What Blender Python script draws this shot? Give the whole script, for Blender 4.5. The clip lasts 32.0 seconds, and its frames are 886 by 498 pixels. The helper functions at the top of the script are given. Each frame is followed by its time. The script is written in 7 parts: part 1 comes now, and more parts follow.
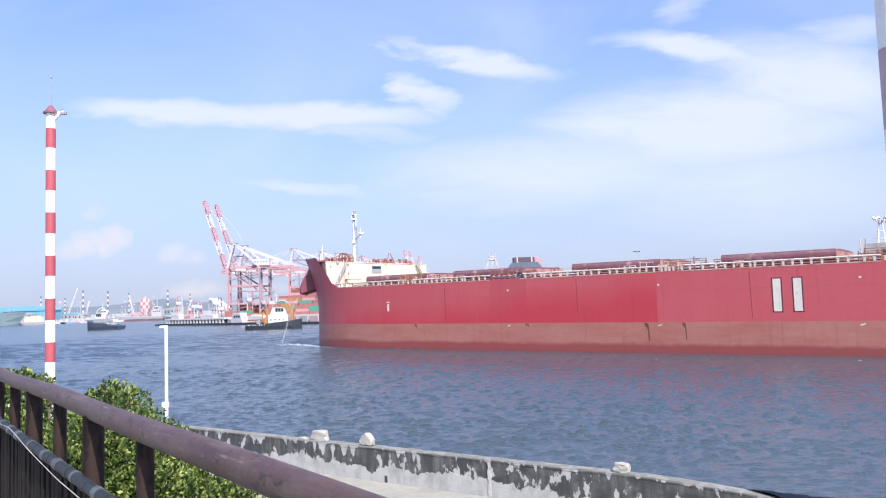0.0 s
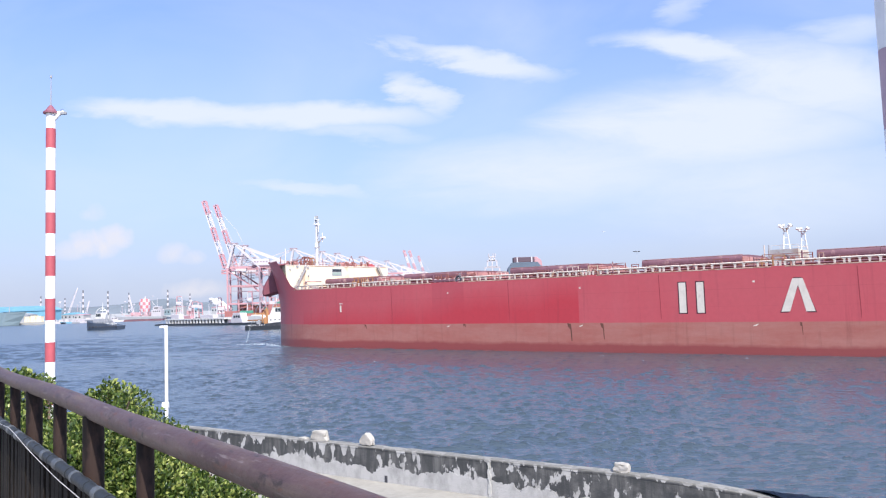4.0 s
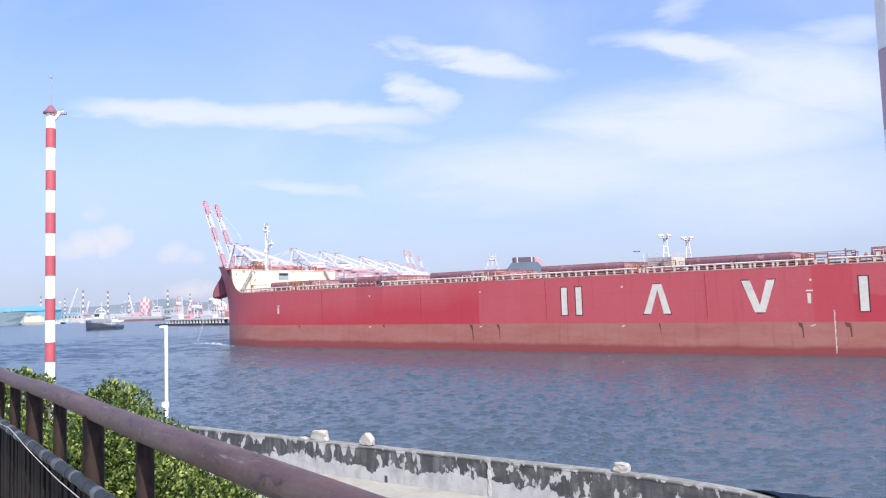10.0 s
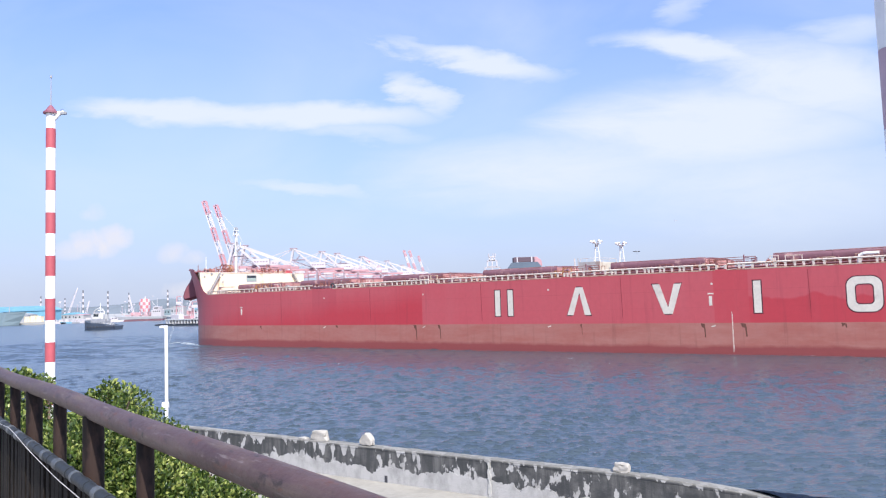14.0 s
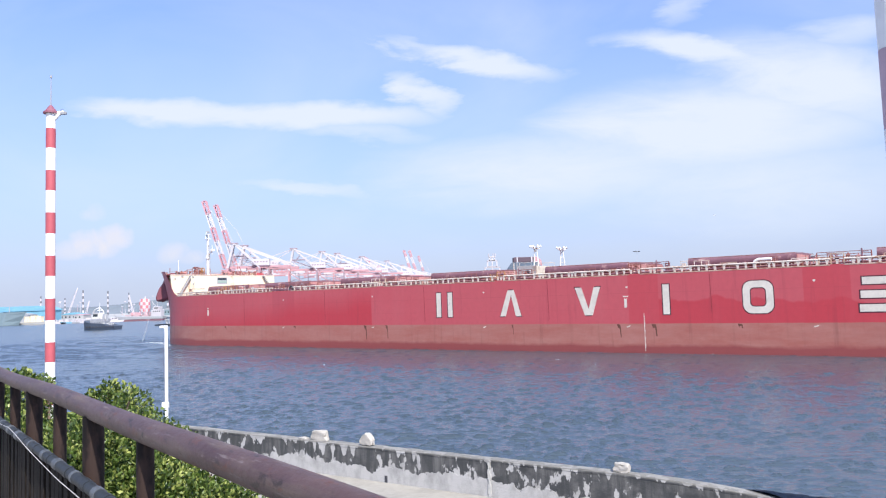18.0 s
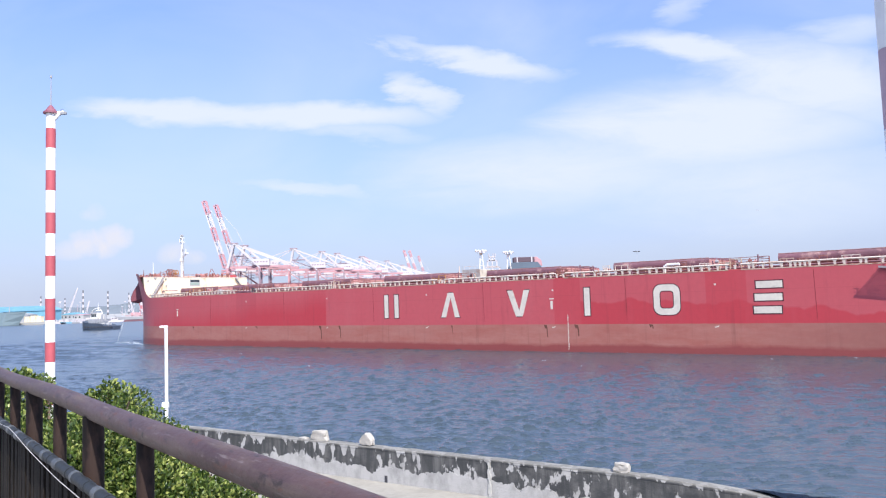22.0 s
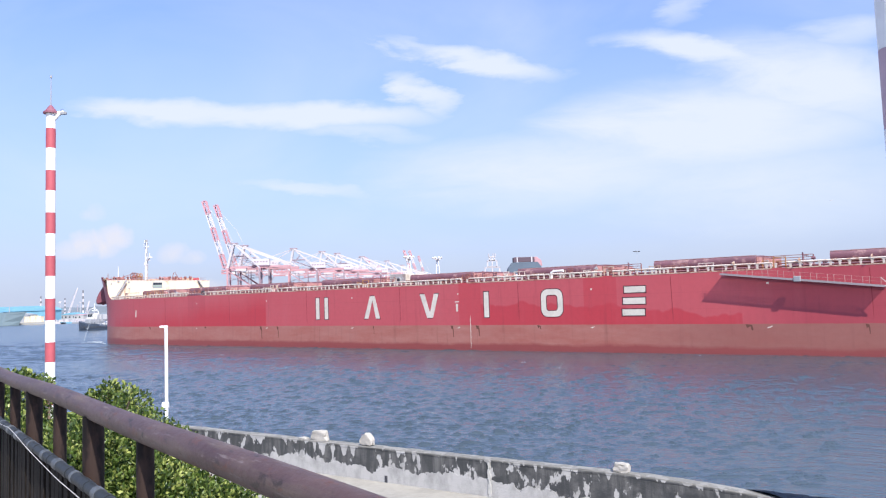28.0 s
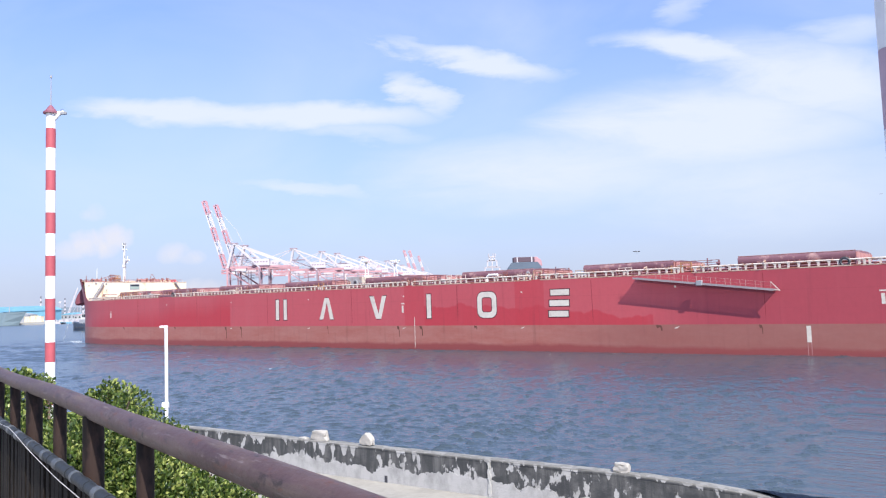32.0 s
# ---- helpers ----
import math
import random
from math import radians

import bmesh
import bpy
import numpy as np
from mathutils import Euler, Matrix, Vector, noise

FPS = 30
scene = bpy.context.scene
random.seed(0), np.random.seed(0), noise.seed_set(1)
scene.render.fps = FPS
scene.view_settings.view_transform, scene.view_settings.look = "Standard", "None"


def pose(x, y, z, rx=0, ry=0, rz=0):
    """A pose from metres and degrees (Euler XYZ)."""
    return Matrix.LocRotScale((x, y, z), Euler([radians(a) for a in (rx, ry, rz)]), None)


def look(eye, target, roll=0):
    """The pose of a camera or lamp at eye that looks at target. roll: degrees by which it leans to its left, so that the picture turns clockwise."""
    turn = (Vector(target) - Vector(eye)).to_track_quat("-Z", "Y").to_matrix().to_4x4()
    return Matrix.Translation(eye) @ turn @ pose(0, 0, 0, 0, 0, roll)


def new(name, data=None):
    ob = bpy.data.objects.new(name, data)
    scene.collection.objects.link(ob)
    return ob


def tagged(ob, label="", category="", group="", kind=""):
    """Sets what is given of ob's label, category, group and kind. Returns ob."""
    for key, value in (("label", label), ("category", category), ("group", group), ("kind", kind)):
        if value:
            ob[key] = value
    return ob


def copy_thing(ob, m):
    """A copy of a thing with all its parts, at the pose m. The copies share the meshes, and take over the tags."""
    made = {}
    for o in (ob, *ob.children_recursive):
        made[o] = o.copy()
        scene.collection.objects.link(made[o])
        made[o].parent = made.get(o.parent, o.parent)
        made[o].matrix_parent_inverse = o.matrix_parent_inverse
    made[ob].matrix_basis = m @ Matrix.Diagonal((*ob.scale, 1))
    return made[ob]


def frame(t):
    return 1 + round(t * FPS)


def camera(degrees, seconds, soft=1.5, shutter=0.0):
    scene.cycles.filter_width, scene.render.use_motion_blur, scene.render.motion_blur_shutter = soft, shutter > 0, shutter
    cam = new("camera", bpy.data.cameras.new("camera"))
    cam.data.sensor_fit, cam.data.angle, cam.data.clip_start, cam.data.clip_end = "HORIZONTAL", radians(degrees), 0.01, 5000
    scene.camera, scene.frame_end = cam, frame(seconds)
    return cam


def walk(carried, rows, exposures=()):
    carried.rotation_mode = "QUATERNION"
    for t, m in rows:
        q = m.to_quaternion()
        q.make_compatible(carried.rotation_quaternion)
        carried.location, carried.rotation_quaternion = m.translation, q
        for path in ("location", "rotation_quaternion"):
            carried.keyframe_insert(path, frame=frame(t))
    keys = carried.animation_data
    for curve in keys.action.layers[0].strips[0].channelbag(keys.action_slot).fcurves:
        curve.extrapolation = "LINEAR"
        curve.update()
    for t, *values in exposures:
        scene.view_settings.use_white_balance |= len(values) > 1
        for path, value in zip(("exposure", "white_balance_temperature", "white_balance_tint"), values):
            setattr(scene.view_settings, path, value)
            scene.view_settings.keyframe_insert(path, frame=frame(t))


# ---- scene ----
# ---------------- camera: stands still, held a little rolled, on an upper terrace
EYE = 10.47
cam = camera(62.19, 32.0, soft=1.2)
PITCH, LEAN = radians(4.034), -1.969
shot = look((0, 0, EYE), (0, math.cos(PITCH), EYE + math.sin(PITCH)), LEAN)
walk(cam, [(0.0, shot), (32.0, shot)])

# ---------------- world and sun
SUN_EL, SUN_ROT = 46.0, 154.0
scene.view_settings.exposure = 0.9


def node(nt, kind, **kw):
    n = nt.nodes.new(kind)
    for k, v in kw.items():
        n.inputs[k].default_value = v
    return n


def val(nt, op, a, b=None, c=None, clamp=False):
    """A math node; numbers or sockets."""
    n = nt.nodes.new("ShaderNodeMath")
    n.operation, n.use_clamp = op, clamp
    for i, s in enumerate((a, b, c)):
        if s is None:
            continue
        if isinstance(s, (int, float)):
            n.inputs[i].default_value = s
        else:
            nt.links.new(s, n.inputs[i])
    return n.outputs[0]


def sky_world():
    w = bpy.data.worlds.new("sky")
    scene.world = w
    w.use_nodes = True
    nt = w.node_tree
    nt.nodes.clear()
    out = node(nt, "ShaderNodeOutputWorld")
    bg = node(nt, "ShaderNodeBackground", Strength=0.12)
    nt.links.new(bg.outputs[0], out.inputs[0])
    sky = nt.nodes.new("ShaderNodeTexSky")
    sky.sky_type, sky.sun_disc = "NISHITA", False
    sky.sun_elevation, sky.sun_rotation = radians(SUN_EL), radians(SUN_ROT)
    sky.air_density, sky.dust_density, sky.ozone_density = 1.0, 0.8, 1.5
    tc = nt.nodes.new("ShaderNodeTexCoord")
    sep = nt.nodes.new("ShaderNodeSeparateXYZ")
    nt.links.new(tc.outputs["Generated"], sep.inputs[0])
    x, y, z = sep.outputs
    yy = val(nt, "MAXIMUM", val(nt, "ABSOLUTE", y), 0.15)
    u, v = val(nt, "DIVIDE", x, yy), val(nt, "DIVIDE", z, yy)

    def cloud_noise(su, sv, scale, detail, rough, off):
        c = nt.nodes.new("ShaderNodeCombineXYZ")
        nt.links.new(val(nt, "MULTIPLY", u, su), c.inputs[0])
        nt.links.new(val(nt, "MULTIPLY", v, sv), c.inputs[1])
        c.inputs[2].default_value = off
        n = node(nt, "ShaderNodeTexNoise", Scale=scale, Detail=detail, Roughness=rough)
        n.inputs["Distortion"].default_value = 0.4
        nt.links.new(c.outputs[0], n.inputs["Vector"])
        return n.outputs["Fac"]

    wisp = cloud_noise(1.0, 4.2, 5.5, 9.0, 0.66, 3.1)
    broad = cloud_noise(1.0, 1.8, 2.2, 5.0, 0.55, 8.4)
    puff = cloud_noise(1.0, 1.3, 16.0, 6.0, 0.6, 1.7)
    du = val(nt, "MULTIPLY", val(nt, "SUBTRACT", wisp, 0.5), 0.11)
    dv = val(nt, "MULTIPLY", val(nt, "SUBTRACT", broad, 0.5), 0.035)
    pu = val(nt, "MULTIPLY", val(nt, "SUBTRACT", puff, 0.5), 0.07)
    feather = val(nt, "SUBTRACT", cloud_noise(1.0, 2.6, 12.0, 5.0, 0.55, 5.9), 0.5)
    uu = val(nt, "ADD", val(nt, "ADD", u, du), val(nt, "ADD", val(nt, "MULTIPLY", pu, 0.25), val(nt, "MULTIPLY", feather, 0.08)))
    vv = val(nt, "ADD", val(nt, "ADD", v, dv), val(nt, "ADD", val(nt, "MULTIPLY", pu, 0.12), val(nt, "MULTIPLY", feather, 0.02)))
    total = None
    for cu, cv, ru, rv, tilt, strength in CLOUDS:
        a, b = val(nt, "SUBTRACT", uu, cu), val(nt, "SUBTRACT", vv, cv)
        ct, st = math.cos(radians(tilt)), math.sin(radians(tilt))
        p = val(nt, "ADD", val(nt, "MULTIPLY", a, ct / ru), val(nt, "MULTIPLY", b, st / ru))
        q = val(nt, "ADD", val(nt, "MULTIPLY", a, -st / rv), val(nt, "MULTIPLY", b, ct / rv))
        d = val(nt, "ADD", val(nt, "MULTIPLY", p, p), val(nt, "MULTIPLY", q, q))
        m = val(nt, "SUBTRACT", 1.0, d, clamp=True)
        m = val(nt, "MULTIPLY", val(nt, "POWER", m, 1.55), strength * 1.4)
        total = m if total is None else val(nt, "MAXIMUM", total, m)
    grain = val(nt, "ADD", 0.22, val(nt, "MULTIPLY", wisp, 1.55))
    mask = val(nt, "MULTIPLY", total, grain, clamp=True)
    mask = val(nt, "MULTIPLY", val(nt, "SUBTRACT", 1.0, val(nt, "POWER", val(nt, "SUBTRACT", 1.0, mask), 1.35)), 0.92)
    veil = val(nt, "MULTIPLY", val(nt, "SUBTRACT", broad, 0.42, clamp=True), 0.9)
    low = val(nt, "POWER", val(nt, "SUBTRACT", 1.0, val(nt, "MULTIPLY", val(nt, "ABSOLUTE", z), 1.9), clamp=True), 1.15)
    # unseen whitening above the view, added to brighten water and hull
    high = val(nt, "MULTIPLY", val(nt, "SUBTRACT", z, 0.40), 2.5, clamp=True)
    veil = val(nt, "ADD", veil, val(nt, "MULTIPLY", high, HIGH_FILL))
    mask = val(nt, "MAXIMUM", mask, veil, clamp=True)
    hazy = nt.nodes.new("ShaderNodeMix")
    hazy.data_type = "RGBA"
    nt.links.new(val(nt, "MULTIPLY", low, HAZE), hazy.inputs[0])
    hazy.inputs[7].default_value = HAZE_COLOR
    mix = nt.nodes.new("ShaderNodeMix")
    mix.data_type = "RGBA"
    nt.links.new(mask, mix.inputs[0])
    tint = nt.nodes.new("ShaderNodeMix")
    tint.data_type, tint.blend_type = "RGBA", "MULTIPLY"
    tint.inputs[0].default_value = 1.0
    tint.inputs[7].default_value = SKY_TINT
    nt.links.new(sky.outputs[0], tint.inputs[6])
    nt.links.new(tint.outputs[2], hazy.inputs[6])
    nt.links.new(hazy.outputs[2], mix.inputs[6])
    mix.inputs[7].default_value = CLOUD_COLOR
    # low heaped clouds with lumpy tops and level bases
    lump = val(nt, "SUBTRACT", cloud_noise(1.0, 1.0, 24.0, 5.0, 0.55, 2.2), 0.5)
    heap = None
    for cu, cv, ru, rv, strength in HEAPS:
        p = val(nt, "DIVIDE", val(nt, "SUBTRACT", u, cu), ru)
        q = val(nt, "DIVIDE", val(nt, "SUBTRACT", v, cv), rv)
        q = val(nt, "MAXIMUM", q, val(nt, "MULTIPLY", q, -1.5))
        d = val(nt, "ADD", val(nt, "MULTIPLY", p, p), val(nt, "MULTIPLY", q, q))
        m = val(nt, "ADD", val(nt, "SUBTRACT", 1.0, d), val(nt, "MULTIPLY", lump, 2.6))
        m = val(nt, "MULTIPLY", val(nt, "MULTIPLY", m, 0.85, clamp=True), strength)
        heap = m if heap is None else val(nt, "MAXIMUM", heap, m)
    puffs = nt.nodes.new("ShaderNodeMix")
    puffs.data_type = "RGBA"
    nt.links.new(heap, puffs.inputs[0])
    nt.links.new(mix.outputs[2], puffs.inputs[6])
    puffs.inputs[7].default_value = HEAP_COLOR
    nt.links.new(puffs.outputs[2], bg.inputs[0])


# clouds as tan(azimuth), tan(elevation), half width, half height, tilt, thickness
CLOUDS = [
    (-0.372, 0.274, 0.160, 0.025, -5.0, 0.8),
    (-0.169, 0.262, 0.200, 0.024, -4.0, 0.9),
    (-0.272, 0.266, 0.170, 0.021, -4.0, 0.75),
    (-0.107, 0.235, 0.131, 0.017, -8.0, 0.3),
    (0.061, 0.331, 0.146, 0.025, -11.0, 0.85),
    (-0.041, 0.357, 0.069, 0.014, -16.0, 0.4),
    (-0.023, 0.285, 0.056, 0.034, -32.0, 0.7),
    (0.367, 0.333, 0.162, 0.026, -8.0, 0.8),
    (0.521, 0.285, 0.2, 0.075, -12.0, 0.72),
    (0.369, 0.223, 0.308, 0.078, 1.0, 0.82),
    (0.171, 0.174, 0.338, 0.073, 2.0, 0.55),
    (0.441, 0.142, 0.323, 0.092, -2.0, 0.4),
    (0.339, 0.396, 0.031, 0.046, -52.0, 0.3),
    (-0.190, 0.160, 0.13, 0.011, -9.0, 0.38),
    (0.573, 0.351, 0.1, 0.031, 8.0, 0.4),
]
# heaped clouds: tan(azimuth), tan(elevation), half width, half height, thickness
HEAPS = [
    (-0.475, 0.088, 0.040, 0.026, 0.85), (-0.450, 0.098, 0.028, 0.022, 0.75), (-0.508, 0.082, 0.035, 0.018, 0.6), (-0.475, 0.135, 0.022, 0.016, 0.45),
    (-0.372, 0.074, 0.030, 0.020, 0.7), (-0.345, 0.068, 0.022, 0.014, 0.55), (-0.335, 0.026, 0.055, 0.018, 0.6), (-0.26, 0.024, 0.06, 0.012, 0.45),
]
HAZE = 0.98
# strength of the added whitening overhead
HIGH_FILL = 0.5
HAZE_COLOR = (2.44, 2.74, 3.64, 1)
SKY_TINT = (0.755, 0.905, 1.32, 1)
CLOUD_COLOR = (3.70, 4.00, 4.45, 1)
HEAP_COLOR = (3.95, 3.85, 4.15, 1)
sky_world()

sun = new("sun", bpy.data.lights.new("sun", "SUN"))
sun.data.energy, sun.data.angle, sun.data.color = 3.7, radians(0.6), (1.0, 0.95, 0.88)
_e, _r = radians(SUN_EL), radians(SUN_ROT)
to_sun = Vector((math.sin(_r) * math.cos(_e), math.cos(_r) * math.cos(_e), math.sin(_e)))
sun.matrix_basis = look(to_sun * 300, (0, 0, 0))

# ---------------- materials
def mat(name, color, rough=0.6, metal=0.0, var=0.18, scale=3.0, bump=0.15, stain=None, stain_amount=0.0, stain_scale=0.6,
        stretch=(1, 1, 1), spec=0.5, dist=0.02, per_piece=0.0):
    """Painted, stony or wooden surface: base colour varied at two scales, stains of another colour, fine relief."""
    m = bpy.data.materials.new(name)
    m.use_nodes = True
    nt = m.node_tree
    bsdf = nt.nodes["Principled BSDF"]
    bsdf.inputs["Metallic"].default_value = metal
    bsdf.inputs["Specular IOR Level"].default_value = spec
    tc = nt.nodes.new("ShaderNodeTexCoord")
    mp = nt.nodes.new("ShaderNodeMapping")
    mp.inputs["Scale"].default_value = stretch
    nt.links.new(tc.outputs["Object"], mp.inputs[0])
    fine = node(nt, "ShaderNodeTexNoise", Scale=scale, Detail=6.0, Roughness=0.6)
    wide = node(nt, "ShaderNodeTexNoise", Scale=scale * 0.13, Detail=4.0, Roughness=0.55)
    for n in (fine, wide):
        nt.links.new(mp.outputs[0], n.inputs["Vector"])
    f = val(nt, "ADD", val(nt, "MULTIPLY", fine.outputs["Fac"], 0.6), val(nt, "MULTIPLY", wide.outputs["Fac"], 0.8))
    gain = val(nt, "ADD", 1.0, val(nt, "MULTIPLY", val(nt, "SUBTRACT", f, 0.7), var * 3))
    if per_piece:
        oi = nt.nodes.new("ShaderNodeObjectInfo")
        gain = val(nt, "MULTIPLY", gain, val(nt, "ADD", 1 - per_piece / 2, val(nt, "MULTIPLY", oi.outputs["Random"], per_piece)))
    hsv = nt.nodes.new("ShaderNodeHueSaturation")
    hsv.inputs["Color"].default_value = (*color, 1)
    nt.links.new(gain, hsv.inputs["Value"])
    col = hsv.outputs[0]
    if stain:
        sn = node(nt, "ShaderNodeTexNoise", Scale=stain_scale, Detail=8.0, Roughness=0.68)
        nt.links.new(mp.outputs[0], sn.inputs["Vector"])
        k = val(nt, "MULTIPLY", val(nt, "SUBTRACT", sn.outputs["Fac"], 0.62 - 0.25 * stain_amount), 9.0, clamp=True)
        mix = nt.nodes.new("ShaderNodeMix")
        mix.data_type = "RGBA"
        nt.links.new(k, mix.inputs[0])
        nt.links.new(col, mix.inputs[6])
        mix.inputs[7].default_value = (*stain, 1)
        col = mix.outputs[2]
    nt.links.new(col, bsdf.inputs["Base Color"])
    rr = val(nt, "ADD", rough - 0.08, val(nt, "MULTIPLY", fine.outputs["Fac"], 0.16), clamp=True)
    nt.links.new(rr, bsdf.inputs["Roughness"])
    if bump:
        b = node(nt, "ShaderNodeBump", Strength=bump, Distance=dist)
        nt.links.new(fine.outputs["Fac"], b.inputs["Height"])
        nt.links.new(b.outputs[0], bsdf.inputs["Normal"])
    return m


def layer(nt, base, other, fac):
    mix = nt.nodes.new("ShaderNodeMix")
    mix.data_type = "RGBA"
    nt.links.new(fac, mix.inputs[0])
    for s, i in ((base, 6), (other, 7)):
        if isinstance(s, tuple):
            mix.inputs[i].default_value = (*s, 1)
        else:
            nt.links.new(s, mix.inputs[i])
    return mix.outputs[2]


def hull_paint():
    """Red topsides, brown-red boot top and a darker wet band, in the hull's own heights; faded patches, streaks and
    grime; bow and aft shade tinted in.
    """
    m = bpy.data.materials.new("hull_paint")
    m.use_nodes = True
    nt = m.node_tree
    bsdf = nt.nodes["Principled BSDF"]
    tc = nt.nodes.new("ShaderNodeTexCoord")
    sep = nt.nodes.new("ShaderNodeSeparateXYZ")
    nt.links.new(tc.outputs["Object"], sep.inputs[0])
    x, y, z = sep.outputs

    def tex(sx, sz, detail=5.0, off=0.0, rough=0.6):
        c = nt.nodes.new("ShaderNodeCombineXYZ")
        nt.links.new(val(nt, "MULTIPLY", x, sx), c.inputs[0])
        nt.links.new(val(nt, "MULTIPLY", z, sz), c.inputs[2])
        nt.links.new(val(nt, "MULTIPLY", y, sx), c.inputs[1])
        mp = nt.nodes.new("ShaderNodeMapping")
        mp.inputs["Location"].default_value = (off, off, off)
        nt.links.new(c.outputs[0], mp.inputs[0])
        n = node(nt, "ShaderNodeTexNoise", Scale=1.0, Detail=detail, Roughness=rough)
        nt.links.new(mp.outputs[0], n.inputs["Vector"])
        return n.outputs["Fac"]

    # metres aft of the stem
    u = val(nt, "SUBTRACT", 145.0, x)

    def above(v, edge, soft):
        """0 to 1 as v passes edge."""
        return val(nt, "ADD", 0.5, val(nt, "DIVIDE", val(nt, "SUBTRACT", v, edge), soft), clamp=True)

    def span(a, b, soft=0.15):
        return val(nt, "MULTIPLY", above(u, a, soft), val(nt, "SUBTRACT", 1.0, above(u, b, soft)))

    streak = tex(0.9, 0.05, 6.0, 3.0, 0.7)
    smear = tex(0.35, 0.03, 4.0, 31.0, 0.6)
    blot = tex(0.05, 0.13, 6.0, 9.0)
    fine = tex(1.2, 1.0, 4.0, 5.0)
    wavy = val(nt, "MULTIPLY", val(nt, "SUBTRACT", tex(0.16, 0.02, 3.0, 21.0, 0.5), 0.5), 6.0)

    def below(z0, z1, u0, u1, soft):
        """Fresh paint under a ragged line that runs from z0 at u0 to z1 at u1."""
        line = val(nt, "ADD", z0, val(nt, "MULTIPLY", val(nt, "SUBTRACT", u, u0), (z1 - z0) / (u1 - u0)))
        return val(nt, "SUBTRACT", 1.0, above(z, val(nt, "ADD", line, wavy), soft))

    # weathered pink all over, then the stretches that were painted again
    red = layer(nt, HULL_FADED, HULL_BLEACHED, val(nt, "MULTIPLY", val(nt, "ADD", val(nt, "MULTIPLY", blot, 1.1), val(nt, "MULTIPLY", smear, 0.5)), 0.62, clamp=True))
    # bow shade put into the paint, where the hull curves away
    red = layer(nt, red, HULL_DUSKY, val(nt, "MULTIPLY", span(-10, 57.0, 14.0), 0.15))
    # one panel of duskier paint
    red = layer(nt, red, HULL_DUSKY, val(nt, "MULTIPLY", span(66.5, 75.0), 0.35))
    red = layer(nt, red, HULL_RED, val(nt, "MULTIPLY", val(nt, "MULTIPLY", span(24, 101.6), below(7.0, 11.6, 40, 101, 5.0)), 0.95))
    red = layer(nt, red, HULL_RED, val(nt, "MULTIPLY", span(164.6, 170.2), 0.55))
    red = layer(nt, red, HULL_RED, val(nt, "MULTIPLY", val(nt, "MULTIPLY", span(170.2, 222), below(9.9, 7.6, 171, 215, 0.35)), 0.85))
    red = layer(nt, red, HULL_RED, val(nt, "MULTIPLY", span(193.6, 200.2), 0.6))
    # shade and haze on the aft stretch, put into the paint
    red = layer(nt, red, HULL_DUSKY, val(nt, "MULTIPLY", span(226, 300, 12.0), 0.8))
    red = layer(nt, red, HULL_BLEACHED, val(nt, "MULTIPLY", val(nt, "MULTIPLY", val(nt, "SUBTRACT", smear, 0.56), 6.0, clamp=True), 0.22))
    red = layer(nt, red, (0.16, 0.03, 0.04), val(nt, "MULTIPLY", val(nt, "MULTIPLY", val(nt, "SUBTRACT", streak, 0.56), 5.0, clamp=True), 0.30))
    for zs, k in ((10.75, 0.22), (7.9, 0.12)):
        weld = val(nt, "SUBTRACT", 1.0, val(nt, "DIVIDE", val(nt, "ABSOLUTE", val(nt, "SUBTRACT", z, zs)), 0.07), clamp=True)
        red = layer(nt, red, (0.20, 0.03, 0.04), val(nt, "MULTIPLY", val(nt, "MULTIPLY", weld, k), val(nt, "ADD", 0.3, blot)))
    brown = layer(nt, BOOT, BOOT_PALE, val(nt, "MULTIPLY", val(nt, "SUBTRACT", tex(0.12, 0.5, 7.0, 2.0, 0.7), 0.35), 2.0, clamp=True))
    brown = layer(nt, brown, (0.16, 0.055, 0.045), val(nt, "MULTIPLY", val(nt, "MULTIPLY", val(nt, "SUBTRACT", streak, 0.56), 5.0, clamp=True), 0.5))
    # the same aft shade, painted into the boot top
    brown = layer(nt, brown, (0.27, 0.10, 0.085), val(nt, "MULTIPLY", span(208, 320, 20.0), 0.65))
    jag = val(nt, "MULTIPLY", val(nt, "SUBTRACT", tex(0.5, 0.3, 5.0, 14.0), 0.5), 0.5)
    slime = val(nt, "MULTIPLY", val(nt, "SUBTRACT", tex(0.11, 0.2, 6.0, 44.0, 0.65), 0.5), 1.5)
    low = val(nt, "MULTIPLY", val(nt, "SUBTRACT", val(nt, "ADD", 1.75, val(nt, "ADD", jag, slime)), z), 1.6, clamp=True)
    brown = layer(nt, brown, WET, low)
    top = val(nt, "MULTIPLY", val(nt, "SUBTRACT", val(nt, "ADD", z, val(nt, "MULTIPLY", jag, 0.25)), BOOT_TOP), 12.0, clamp=True)
    col = layer(nt, brown, red, top)
    g = val(nt, "ADD", 0.9, val(nt, "MULTIPLY", fine, 0.2))
    hsv = nt.nodes.new("ShaderNodeHueSaturation")
    nt.links.new(col, hsv.inputs["Color"])
    nt.links.new(g, hsv.inputs["Value"])
    nt.links.new(hsv.outputs[0], bsdf.inputs["Base Color"])
    nt.links.new(val(nt, "ADD", 0.36, val(nt, "MULTIPLY", fine, 0.2)), bsdf.inputs["Roughness"])
    b = node(nt, "ShaderNodeBump", Strength=0.25, Distance=0.08)
    nt.links.new(tex(0.35, 0.3, 3.0, 7.0), b.inputs["Height"])
    nt.links.new(b.outputs[0], bsdf.inputs["Normal"])
    return m


